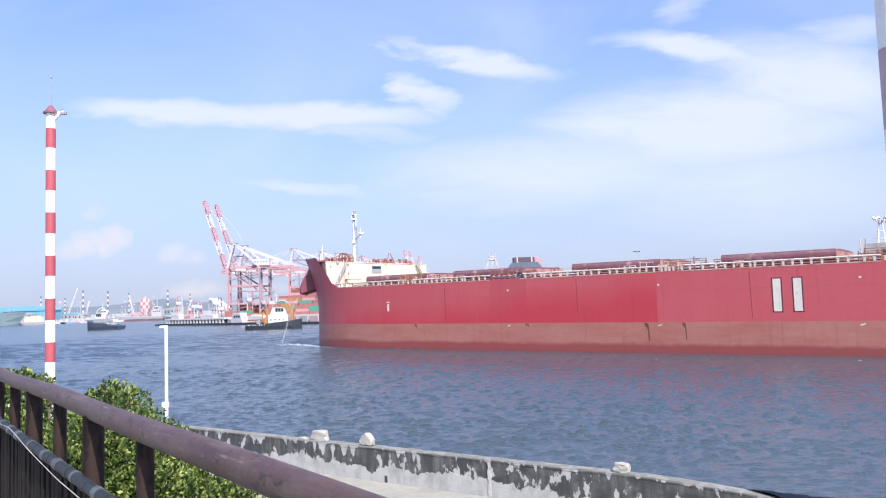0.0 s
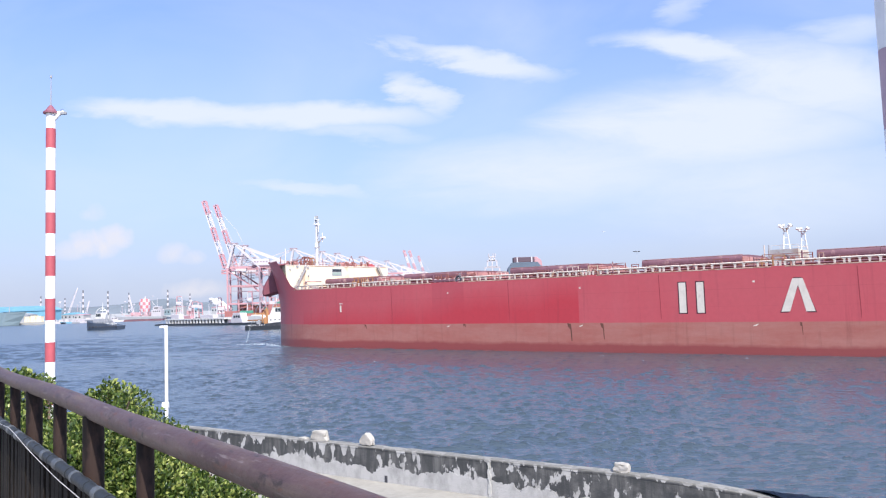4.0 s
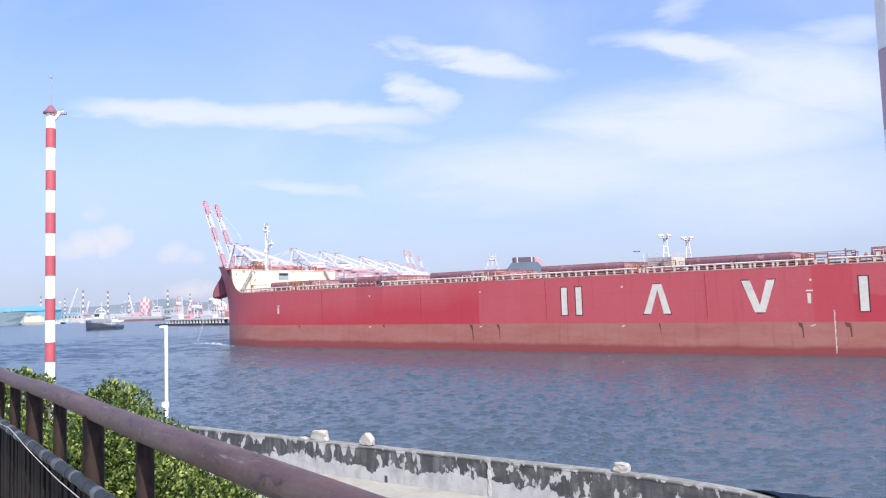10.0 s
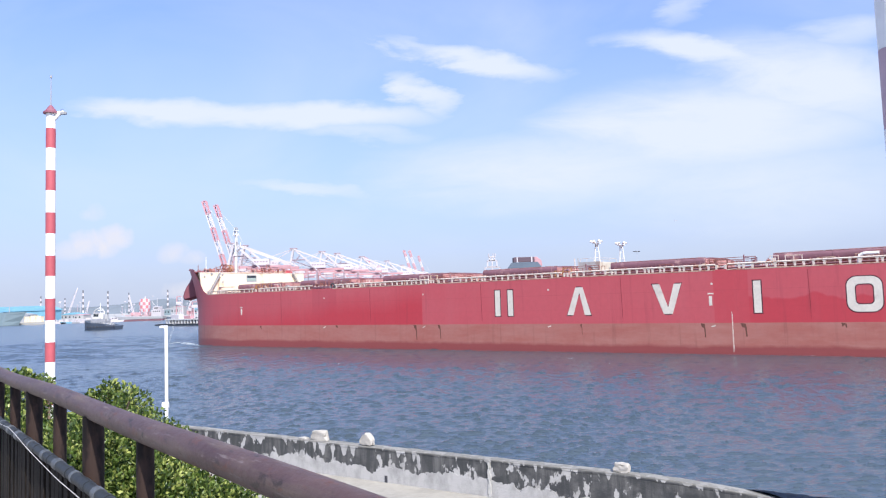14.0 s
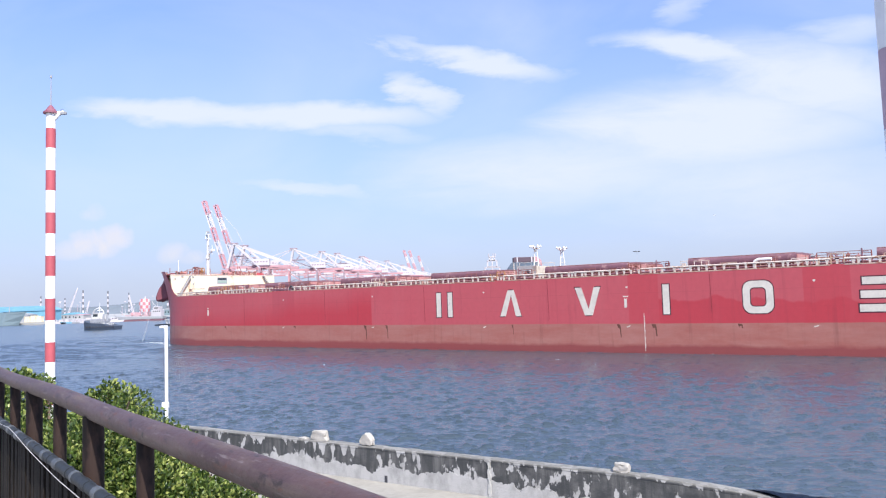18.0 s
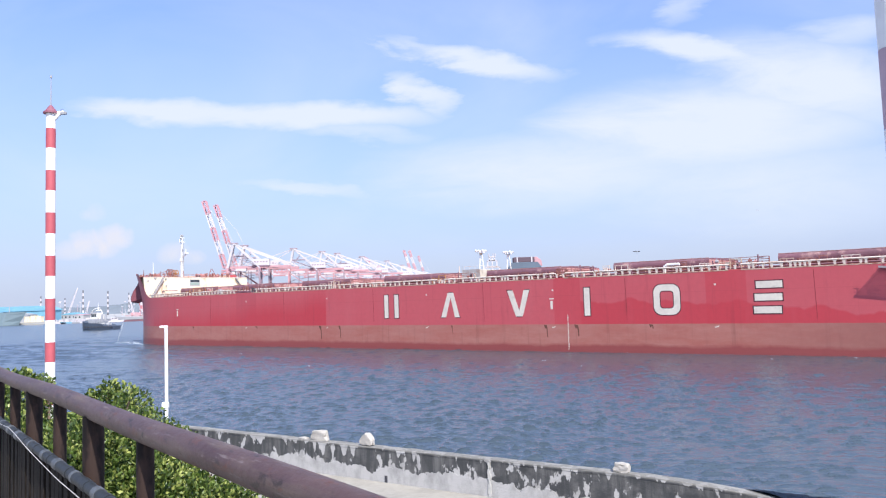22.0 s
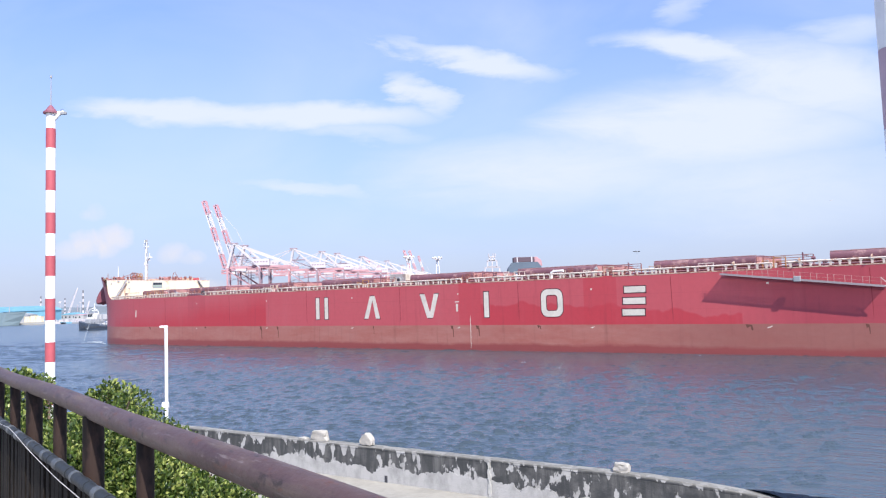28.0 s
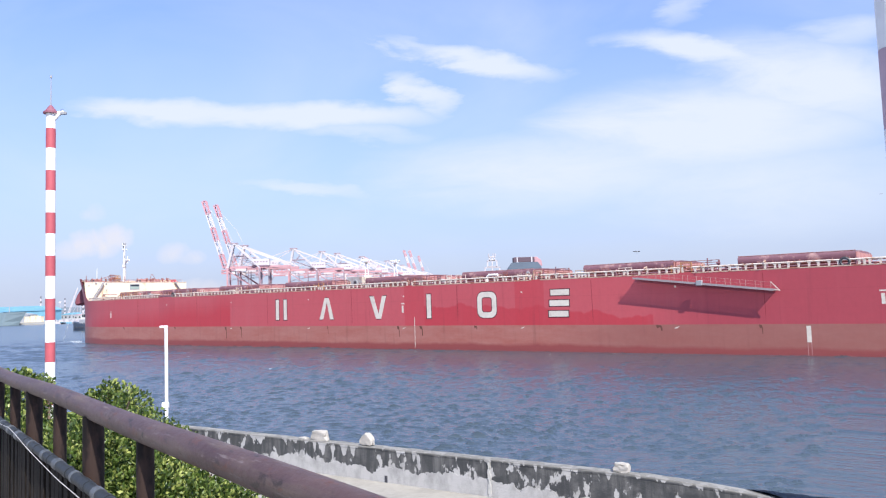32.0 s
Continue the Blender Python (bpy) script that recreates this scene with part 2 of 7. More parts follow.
def rail_paint():
    """Chalky brown-mauve paint on a hand-worn pipe: rubbed beige stretches, rust freckles, dark pits and runs."""
    m = bpy.data.materials.new("rail_brown_paint")
    m.use_nodes = True
    nt = m.node_tree
    bsdf = nt.nodes["Principled BSDF"]
    bsdf.inputs["Specular IOR Level"].default_value = 0.4
    tc = nt.nodes.new("ShaderNodeTexCoord")
    mp = nt.nodes.new("ShaderNodeMapping")
    mp.inputs["Rotation"].default_value = (0, 0, radians(-128.3))
    mp.inputs["Scale"].default_value = (1, 1, 1)
    nt.links.new(tc.outputs["Object"], mp.inputs[0])
    sep = nt.nodes.new("ShaderNodeSeparateXYZ")
    nt.links.new(mp.outputs[0], sep.inputs[0])

    def tex(sx, sr, detail, off, rough=0.6):
        c = nt.nodes.new("ShaderNodeCombineXYZ")
        nt.links.new(val(nt, "ADD", val(nt, "MULTIPLY", sep.outputs[0], sx), off), c.inputs[0])
        nt.links.new(val(nt, "MULTIPLY", sep.outputs[1], sr), c.inputs[1])
        nt.links.new(val(nt, "MULTIPLY", sep.outputs[2], sr), c.inputs[2])
        n = node(nt, "ShaderNodeTexNoise", Scale=1.0, Detail=detail, Roughness=rough)
        nt.links.new(c.outputs[0], n.inputs["Vector"])
        return n.outputs["Fac"]

    def over(f, edge, gain):
        return val(nt, "MULTIPLY", val(nt, "SUBTRACT", f, edge), gain, clamp=True)

    rub = tex(2.4, 14.0, 6.0, 3.0, 0.65)
    grain = tex(28.0, 40.0, 6.0, 7.0)
    col = layer(nt, (0.058, 0.030, 0.031), (0.098, 0.060, 0.058), over(tex(4.0, 9.0, 5.0, 1.0), 0.36, 3.0))
    col = layer(nt, col, (0.150, 0.115, 0.095), val(nt, "MULTIPLY", over(rub, 0.50, 5.0), 0.8))
    col = layer(nt, col, (0.115, 0.042, 0.026), val(nt, "MULTIPLY", over(tex(9.0, 22.0, 6.0, 12.0, 0.7), 0.56, 9.0), 0.8))
    col = layer(nt, col, (0.022, 0.014, 0.014), val(nt, "MULTIPLY", over(tex(17.0, 34.0, 4.0, 19.0, 0.6), 0.59, 12.0), 0.8))
    col = layer(nt, col, (0.21, 0.17, 0.16), val(nt, "MULTIPLY", over(tex(7.0, 60.0, 4.0, 27.0, 0.7), 0.60, 12.0), 0.6))
    hsv = nt.nodes.new("ShaderNodeHueSaturation")
    nt.links.new(col, hsv.inputs["Color"])
    nt.links.new(val(nt, "ADD", 0.75, val(nt, "MULTIPLY", grain, 0.5)), hsv.inputs["Value"])
    nt.links.new(hsv.outputs[0], bsdf.inputs["Base Color"])
    nt.links.new(val(nt, "ADD", 0.34, val(nt, "MULTIPLY", rub, 0.3)), bsdf.inputs["Roughness"])
    b = node(nt, "ShaderNodeBump", Strength=0.5, Distance=0.004)
    nt.links.new(val(nt, "ADD", grain, val(nt, "MULTIPLY", rub, 1.5)), b.inputs["Height"])
    nt.links.new(b.outputs[0], bsdf.inputs["Normal"])
    return m


BOOT_TOP = 5.25
# weathered reds and boot browns, each lifted a little to include aerial haze
HULL_RED, HULL_FADED, HULL_BLEACHED, HULL_DUSKY = (0.475, 0.042, 0.056), (0.49, 0.068, 0.083), (0.50, 0.108, 0.122), (0.36, 0.052, 0.070)
BOOT, BOOT_PALE, WET = (0.37, 0.12, 0.095), (0.44, 0.21, 0.175), (0.27, 0.062, 0.058)


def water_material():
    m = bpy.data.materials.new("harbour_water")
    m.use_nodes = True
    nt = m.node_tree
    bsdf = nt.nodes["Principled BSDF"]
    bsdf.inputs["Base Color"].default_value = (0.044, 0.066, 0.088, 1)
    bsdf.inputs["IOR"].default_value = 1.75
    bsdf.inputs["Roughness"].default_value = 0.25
    tc = nt.nodes.new("ShaderNodeTexCoord")

    def waves(scale, sx, sy, turn, detail, rough):
        mp = nt.nodes.new("ShaderNodeMapping")
        mp.inputs["Scale"].default_value = (sx, sy, 1)
        mp.inputs["Rotation"].default_value = (0, 0, radians(turn))
        nt.links.new(tc.outputs["Object"], mp.inputs[0])
        n = node(nt, "ShaderNodeTexNoise", Scale=scale, Detail=detail, Roughness=rough)
        n.inputs["Distortion"].default_value = 0.3
        nt.links.new(mp.outputs[0], n.inputs["Vector"])
        return n.outputs["Fac"]

    chop = waves(1.6, 0.55, 1.0, 12, 5.0, 0.6)
    swell = waves(0.35, 0.5, 1.0, -20, 3.0, 0.5)
    gust = waves(0.012, 0.4, 1.0, 5, 3.0, 0.5)
    lanes = waves(0.07, 0.3, 1.0, 4, 4.0, 0.6)
    h = val(nt, "ADD", val(nt, "MULTIPLY", lanes, 3.5), val(nt, "MULTIPLY", chop, 0.75))
    h = val(nt, "ADD", h, val(nt, "MULTIPLY", swell, 0.9))
    h = val(nt, "MULTIPLY", h, val(nt, "ADD", 0.55, val(nt, "MULTIPLY", gust, 0.9)))
    b = node(nt, "ShaderNodeBump", Strength=1.0, Distance=0.085)
    nt.links.new(h, b.inputs["Height"])
    nt.links.new(b.outputs[0], bsdf.inputs["Normal"])
    return m


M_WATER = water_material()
M_HULL = hull_paint()
M_WHITE = mat("white_paint", (0.78, 0.78, 0.76), 0.5, stain=(0.42, 0.30, 0.24), stain_amount=0.25, stain_scale=0.5)
M_MARK = mat("hull_lettering_white", (0.66, 0.60, 0.52), 0.55, stain=(0.50, 0.42, 0.37), stain_amount=0.2, stain_scale=0.5)
M_OUTLINE = mat("dark_outline", (0.08, 0.02, 0.03), 0.6)
M_RUST = mat("rust_stain", (0.14, 0.055, 0.04), 0.8, var=0.3)
M_SEAM = mat("seam_grime", (0.26, 0.03, 0.04), 0.7)
# pole red washed out to mauve: lens veil mixed into the colour
M_POLE_VEILED = mat("pole_veiled_mauve", (0.50, 0.36, 0.42), 0.6, scale=4)
M_CREAM = mat("cream_paint", (0.80, 0.70, 0.52), 0.5, stain=(0.50, 0.36, 0.24), stain_amount=0.3, stain_scale=0.25, stretch=(1, 1, 0.4))
M_DECK = mat("deck_red_oxide", (0.22, 0.07, 0.055), 0.8, var=0.3)
M_MAROON = mat("hatch_maroon", (0.185, 0.088, 0.112), 0.6, stain=(0.40, 0.25, 0.24), stain_amount=0.30, stain_scale=0.45, var=0.3)
M_GUNWALE = mat("gunwale_cream", (0.50, 0.38, 0.29), 0.6, stain=(0.34, 0.14, 0.09), stain_amount=0.5, stain_scale=0.7, var=0.3)
M_HOUSE_CREAM = mat("house_cream_dulled", (0.56, 0.51, 0.43), 0.6, stain=(0.36, 0.29, 0.23), stain_amount=0.35, stain_scale=0.4, stretch=(1, 1, 0.4))
M_HOUSE_GREY = mat("house_grey", (0.40, 0.40, 0.40), 0.6, stain=(0.3, 0.22, 0.18), stain_amount=0.3, stain_scale=0.5)
M_GANGWAY = mat("ladder_grey", (0.32, 0.27, 0.28), 0.6, scale=1.0)
M_PANE = mat("pale_green_pane", (0.30, 0.38, 0.34), 0.25, var=0.1)
M_COAMING = mat("hatch_coaming_oxide", (0.25, 0.095, 0.082), 0.7, stain=(0.42, 0.25, 0.21), stain_amount=0.35, stain_scale=0.3, var=0.3)
M_SHIPRAIL = mat("ship_rail_white", (0.66, 0.58, 0.51), 0.5, stain=(0.45, 0.27, 0.18), stain_amount=0.4, stain_scale=1.2)
M_ENDPLATE = mat("pink_oxide_lit_ends", (0.42, 0.21, 0.20), 0.7, stain=(0.25, 0.10, 0.08), stain_amount=0.35, stain_scale=0.5, var=0.3)
M_ORANGE = mat("orange_brown_paint", (0.37, 0.18, 0.075), 0.6, var=0.25)
M_DARK = mat("dark_steel", (0.05, 0.05, 0.06), 0.5)
M_GREY = mat("grey_steel", (0.32, 0.33, 0.35), 0.5)
# far-shore reds, pinks and whites: distance haze mixed into the paint colours
M_CRANE_RED = mat("crane_red_hazed", (0.47, 0.26, 0.285), 0.6, scale=0.3)
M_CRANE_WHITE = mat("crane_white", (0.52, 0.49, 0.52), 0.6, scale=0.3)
M_BOOM_RED = mat("boom_red_hazed", (0.46, 0.235, 0.265), 0.6, scale=0.3)
M_TANK_RED = mat("tank_red_hazed", (0.50, 0.17, 0.19), 0.6, scale=0.3)
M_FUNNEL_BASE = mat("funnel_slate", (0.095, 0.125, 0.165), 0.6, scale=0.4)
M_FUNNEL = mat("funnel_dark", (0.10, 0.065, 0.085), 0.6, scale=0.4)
M_CRANE_PINK = mat("crane_pink_hazed", (0.46, 0.32, 0.34), 0.6, scale=0.3)
M_HAZY_WHITE = mat("hazy_stained_white", (0.62, 0.61, 0.60), 0.6, scale=0.5, stain=(0.45, 0.38, 0.33), stain_amount=0.3, stain_scale=0.5)
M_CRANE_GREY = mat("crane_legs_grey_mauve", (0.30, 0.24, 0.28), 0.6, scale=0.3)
M_CONC = mat("parapet_concrete", (0.52, 0.51, 0.48), 0.85, stain=(0.16, 0.16, 0.155), stain_amount=0.5, stain_scale=1.1, var=0.3, scale=8, bump=0.5)
M_GROUND = mat("apron_concrete", (0.30, 0.285, 0.255), 0.9, var=0.3, scale=4, stain=(0.25, 0.24, 0.22), stain_amount=0.3)
M_RAIL = rail_paint()
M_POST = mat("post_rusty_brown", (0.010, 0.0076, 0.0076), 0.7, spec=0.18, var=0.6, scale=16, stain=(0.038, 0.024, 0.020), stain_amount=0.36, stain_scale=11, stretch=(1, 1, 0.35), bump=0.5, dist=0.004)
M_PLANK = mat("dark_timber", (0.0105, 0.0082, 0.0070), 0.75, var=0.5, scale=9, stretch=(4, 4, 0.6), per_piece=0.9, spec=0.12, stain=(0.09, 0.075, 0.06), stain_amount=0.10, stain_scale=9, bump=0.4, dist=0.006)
M_HOSE = mat("black_conduit", (0.026, 0.030, 0.035), 0.55, spec=0.3, var=0.4, scale=12)
M_TAPE = mat("grey_tape", (0.085, 0.094, 0.105), 0.5, var=0.5, scale=20)
M_ROPE = mat("white_cord", (0.46, 0.46, 0.45), 0.7, scale=40)
M_CAP = mat("cap_maroon", (0.24, 0.085, 0.12), 0.6, scale=4)
M_POLE_RED = mat("pole_red", (0.42, 0.085, 0.105), 0.5, scale=4)
M_POLE_WHITE = mat("pole_white", (0.80, 0.80, 0.80), 0.5, scale=4)
M_BARK = mat("bark", (0.16, 0.12, 0.09), 0.9, var=0.4, scale=12, bump=0.6)
M_NAVY_SHEET = mat("navy_sheet", (0.014, 0.026, 0.058), 0.55, var=0.5, scale=6, bump=0.4)
M_STONE = mat("pale_stone", (0.40, 0.375, 0.34), 0.9, var=0.25, scale=9, bump=0.7)
# wooded slopes in blue-grey: the haze over them is in this colour
M_HILL = mat("far_hill", (0.155, 0.185, 0.215), 0.95, scale=0.02, var=0.3)
M_LAND = mat("quay_ground", (0.36, 0.36, 0.36), 0.9, scale=0.1)
M_BLUE = mat("blue_sheet", (0.16, 0.36, 0.48), 0.6, scale=0.2)
M_ANCHOR = mat("anchor_pocket_maroon", (0.20, 0.060, 0.078), 0.6, var=0.3, scale=0.6)
M_TUG_BLUE = mat("tug_navy", (0.055, 0.072, 0.105), 0.5, scale=1)
# bands greyed from black to carry the haze of the distance
M_STACK_DARK = mat("stack_band_dark", (0.13, 0.135, 0.15), 0.7, scale=0.3)
M_STEAM = mat("steam_white", (0.62, 0.62, 0.64), 1.0, var=0.1, scale=0.1)
M_FOAM = mat("foam", (0.46, 0.50, 0.54), 0.9, var=0.4, scale=1.5)
M_TUG_GREY = mat("tug_house_grey", (0.30, 0.31, 0.34), 0.6, scale=0.8, var=0.3)
M_TUG_BLACK = mat("tug_black", (0.03, 0.035, 0.045), 0.5, scale=1)
M_GLASS_DARK = mat("dark_windows", (0.03, 0.04, 0.05), 0.15, var=0.05)
M_SHIP_GREY = mat("ship_grey_green", (0.17, 0.23, 0.26), 0.6, scale=0.2)
M_RUSTY_BOX = mat("container_rust_red", (0.33, 0.13, 0.12), 0.7, var=0.4, scale=0.4)
M_GREEN_BOX = mat("container_green", (0.07, 0.26, 0.19), 0.6, var=0.3, scale=0.4)


# ---------------- mesh helpers
def box(bm, x0, x1, y0, y1, z0, z1):
    v = [bm.verts.new((x, y, z)) for z in (z0, z1) for x, y in ((x0, y0), (x1, y0), (x1, y1), (x0, y1))]
    for f in ((3, 2, 1, 0), (4, 5, 6, 7), (0, 1, 5, 4), (1, 2, 6, 5), (2, 3, 7, 6), (3, 0, 4, 7)):
        bm.faces.new([v[i] for i in f])
    return bm


def rod(bm, p, q, r, n=8, r2=None, caps=True):
    """A round bar from p to q."""
    p, q = Vector(p), Vector(q)
    r2 = r if r2 is None else r2
    r, r2 = max(r, 1e-4), max(r2, 1e-4)
    turn = (q - p).to_track_quat("Z", "Y")
    a = [bm.verts.new(p + turn @ Vector((r * math.cos(i * math.tau / n), r * math.sin(i * math.tau / n), 0))) for i in range(n)]
    b = [bm.verts.new(q + turn @ Vector((r2 * math.cos(i * math.tau / n), r2 * math.sin(i * math.tau / n), 0))) for i in range(n)]
    for i in range(n):
        bm.faces.new((a[i], a[(i + 1) % n], b[(i + 1) % n], b[i])).smooth = n > 6
    if caps:
        bm.faces.new([bm.verts.new(v.co) for v in a[::-1]])
        bm.faces.new([bm.verts.new(v.co) for v in b])
    return bm


def beam(bm, p, q, w, h):
    """A square bar from p to q, w wide and h deep."""
    p, q = Vector(p), Vector(q)
    turn = (q - p).to_track_quat("Z", "Y")
    c = [(-w / 2, -h / 2), (w / 2, -h / 2), (w / 2, h / 2), (-w / 2, h / 2)]
    a = [bm.verts.new(p + turn @ Vector((x, y, 0))) for x, y in c]
    b = [bm.verts.new(q + turn @ Vector((x, y, 0))) for x, y in c]
    for i in range(4):
        bm.faces.new((a[i], a[(i + 1) % 4], b[(i + 1) % 4], b[i]))
    bm.faces.new(a[::-1])
    bm.faces.new(b)
    return bm


def plate(bm, outline, y0, y1):
    """An upright slab: outline in x, z, from y0 to y1."""
    a = [bm.verts.new((x, y0, z)) for x, z in outline]
    b = [bm.verts.new((x, y1, z)) for x, z in outline]
    n = len(outline)
    for i in range(n):
        bm.faces.new((a[i], a[(i + 1) % n], b[(i + 1) % n], b[i]))
    bm.faces.new(a[::-1])
    bm.faces.new(b)
    bmesh.ops.recalc_face_normals(bm, faces=bm.faces)
    return bm


def mesh_of(name, bm, material, bevel=0.0):
    if bevel:
        bmesh.ops.bevel(bm, geom=bm.edges[:], offset=bevel, segments=1, affect="EDGES", profile=0.7, clamp_overlap=True)
    me = bpy.data.meshes.new(name)
    bm.to_mesh(me)
    bm.free()
    me.materials.append(material)
    return me


def part(name, bm, material, parent=None, label="", at=None, bevel=0.0):
    """One mesh object, under a thing or a part."""
    ob = new(name, mesh_of(name, bm, material, bevel))
    ob.parent = parent
    if at is not None:
        ob.matrix_basis = at
    return tagged(ob, label)


def again(ob, parent, at):
    """Another object on the same mesh."""
    c = new(ob.name.split(".")[0], ob.data)
    c.parent, c.matrix_basis = parent, at
    return c


def thing(name, label, category, at=None, group="", kind=""):
    ob = new(name)
    if at is not None:
        ob.matrix_basis = at
    return tagged(ob, label, category, group, kind)


B = bmesh.new


# ---------------- water, far land, near ground
def sheet(name, outline, z, material, label, category, depth=0.0):
    bm = B()
    top = [bm.verts.new((x, y, z)) for x, y in outline]
    bm.faces.new(top)
    if depth:
        low = [bm.verts.new((x, y, z - depth)) for x, y in outline]
        n = len(outline)
        for i in range(n):
            bm.faces.new((top[i], low[i], low[(i + 1) % n], top[(i + 1) % n]))
        bm.faces.new(low[::-1])
    bmesh.ops.recalc_face_normals(bm, faces=bm.faces)
    return tagged(part(name, bm, material), label, category, kind="structure")


def water_sheet():
    """One sheet to the horizon, on rings round the viewpoint: fine near by, where it carries real wavelets, flat far off."""
    dist = [26.0]
    while dist[-1] < 4900:
        d = dist[-1]
        dist.append(d * (1.0025 if d < 130 else 1.0032 if d < 400 else 1.05))
    fine = np.radians(np.linspace(-34, 34, 860))
    coarse = np.radians(np.arange(40, 322, 8.0))
    ang = np.concatenate([fine, coarse])
    R, A = np.meshgrid(np.array(dist), ang, indexing="ij")
    X, Y = R * np.sin(A), R * np.cos(A)
    rng = np.random.default_rng(2)
    Z = np.zeros_like(X)
    for _ in range(72):
        lam = 0.38 * (0.95 / 0.38) ** rng.random()
        a = radians(87) + rng.normal() * 0.21
        ph = math.tau / lam * (X * math.cos(a) + Y * math.sin(a)) + rng.random() * math.tau
        fade = np.clip((lam / (R * 0.0025) - 1.6) / 2.0, 0, 1)
        Z += 0.165 * fade * np.sin(ph + 0.4 * np.sin(ph))
    far = np.clip((R - 60) / 70, 0, 1)
    for _ in range(48):
        lam = 0.8 * (2.0 / 0.8) ** rng.random()
        a = radians(87) + rng.normal() * 0.21
        ph = math.tau / lam * (X * math.cos(a) + Y * math.sin(a)) + rng.random() * math.tau
        fade = np.clip((lam / (R * 0.0032) - 1.6) / 2.0, 0, 1)
        Z += 0.19 * np.maximum(far, 0.25) * fade * np.sin(ph + 0.4 * np.sin(ph))
    broad = np.clip((R - 130) / 90, 0, 1)
    for _ in range(30):
        lam = 1.8 * (4.4 / 1.8) ** rng.random()
        a = radians(87) + rng.normal() * 0.21
        ph = math.tau / lam * (X * math.cos(a) + Y * math.sin(a)) + rng.random() * math.tau
        fade = np.clip((lam / (R * 0.0032) - 1.6) / 2.0, 0, 1)
        Z += 0.40 * broad * fade * np.sin(ph + 0.4 * np.sin(ph))
    # a low ripple all over, and scattered wavelets that rise steeply out of it
    Z = np.clip(Z, -2.4, 2.4)
    Z = (0.0150 * Z + 0.056 * np.log1p(np.exp(5.0 * (Z - 0.95))) / 5.0) * (1.15 + 0.75 * far)
    patch = 1.02 + 0.30 * np.sin(X * 0.19 + 1.7 * np.sin(Y * 0.11)) * np.sin(Y * 0.23 + 1.4 * np.sin(X * 0.07)) + 0.25 * np.sin(X * 0.05 + 2.0 + np.sin(Y * 0.06))
    Z *= patch * np.clip((400 - R) / 110, 0, 1) * np.where(np.arange(len(ang)) < len(fine), 1.0, 0.0)[None, :]
    nr, na = X.shape
    verts = np.stack([X, Y, Z], -1).reshape(-1, 3)
    i, j = np.meshgrid(np.arange(nr - 1), np.arange(na), indexing="ij")
    j2 = (j + 1) % na
    quads = np.stack([i * na + j, i * na + j2, (i + 1) * na + j2, (i + 1) * na + j], -1).reshape(-1, 4)[:, ::-1]
    me = bpy.data.meshes.new("water")
    me.from_pydata(verts.tolist(), [], quads.tolist())
    me.polygons.foreach_set("use_smooth", [True] * len(quads))
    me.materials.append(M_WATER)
    return tagged(new("water", me), "dark blue choppy harbour water", "water", kind="structure")


water = water_sheet()
sheet("ground", [(-2600, 840), (-400, 815), (-455, 1120), (-212, 685), (2600, 685), (2600, 4950), (-2600, 4950)], 2.4, M_LAND,
      "flat grey concrete quays on the far shore", "ground", 6.0)

# parapet line: from the far end towards and past the near one
WALL_A, WALL_DIR = Vector((-10.09, 28.93, 0)), Vector((0.830, -0.558, 0)).normalized()
WALL_N = Vector((-WALL_DIR.y, WALL_DIR.x, 0))          # towards the water
WALL_TOP, APRON = 5.90, 4.84


def wall_at(s, across=0.0, z=0.0):
    p = WALL_A + WALL_DIR * s + WALL_N * across
    return Vector((p.x, p.y, z))


def wall_sag(s):
    """The coping settles towards the near end."""
    return 0.0125 * max(0.0, s - 17.0) ** 2 if s < 23 else 0.45


def apron():
    a, b = wall_at(-160, 0.9), wall_at(90, 0.9)
    back = -WALL_N * 60
    pts = [(a.x, a.y), (b.x, b.y), (b.x + back.x, b.y + back.y), (a.x + back.x, a.y + back.y)]
    return sheet("pavement", pts, APRON, M_GROUND, "worn pale concrete apron behind the sea wall", "pavement", 8.0)


apron()
WALL_TURN = pose(0, 0, 0, 0, 0, math.degrees(math.atan2(WALL_DIR.y, WALL_DIR.x)))


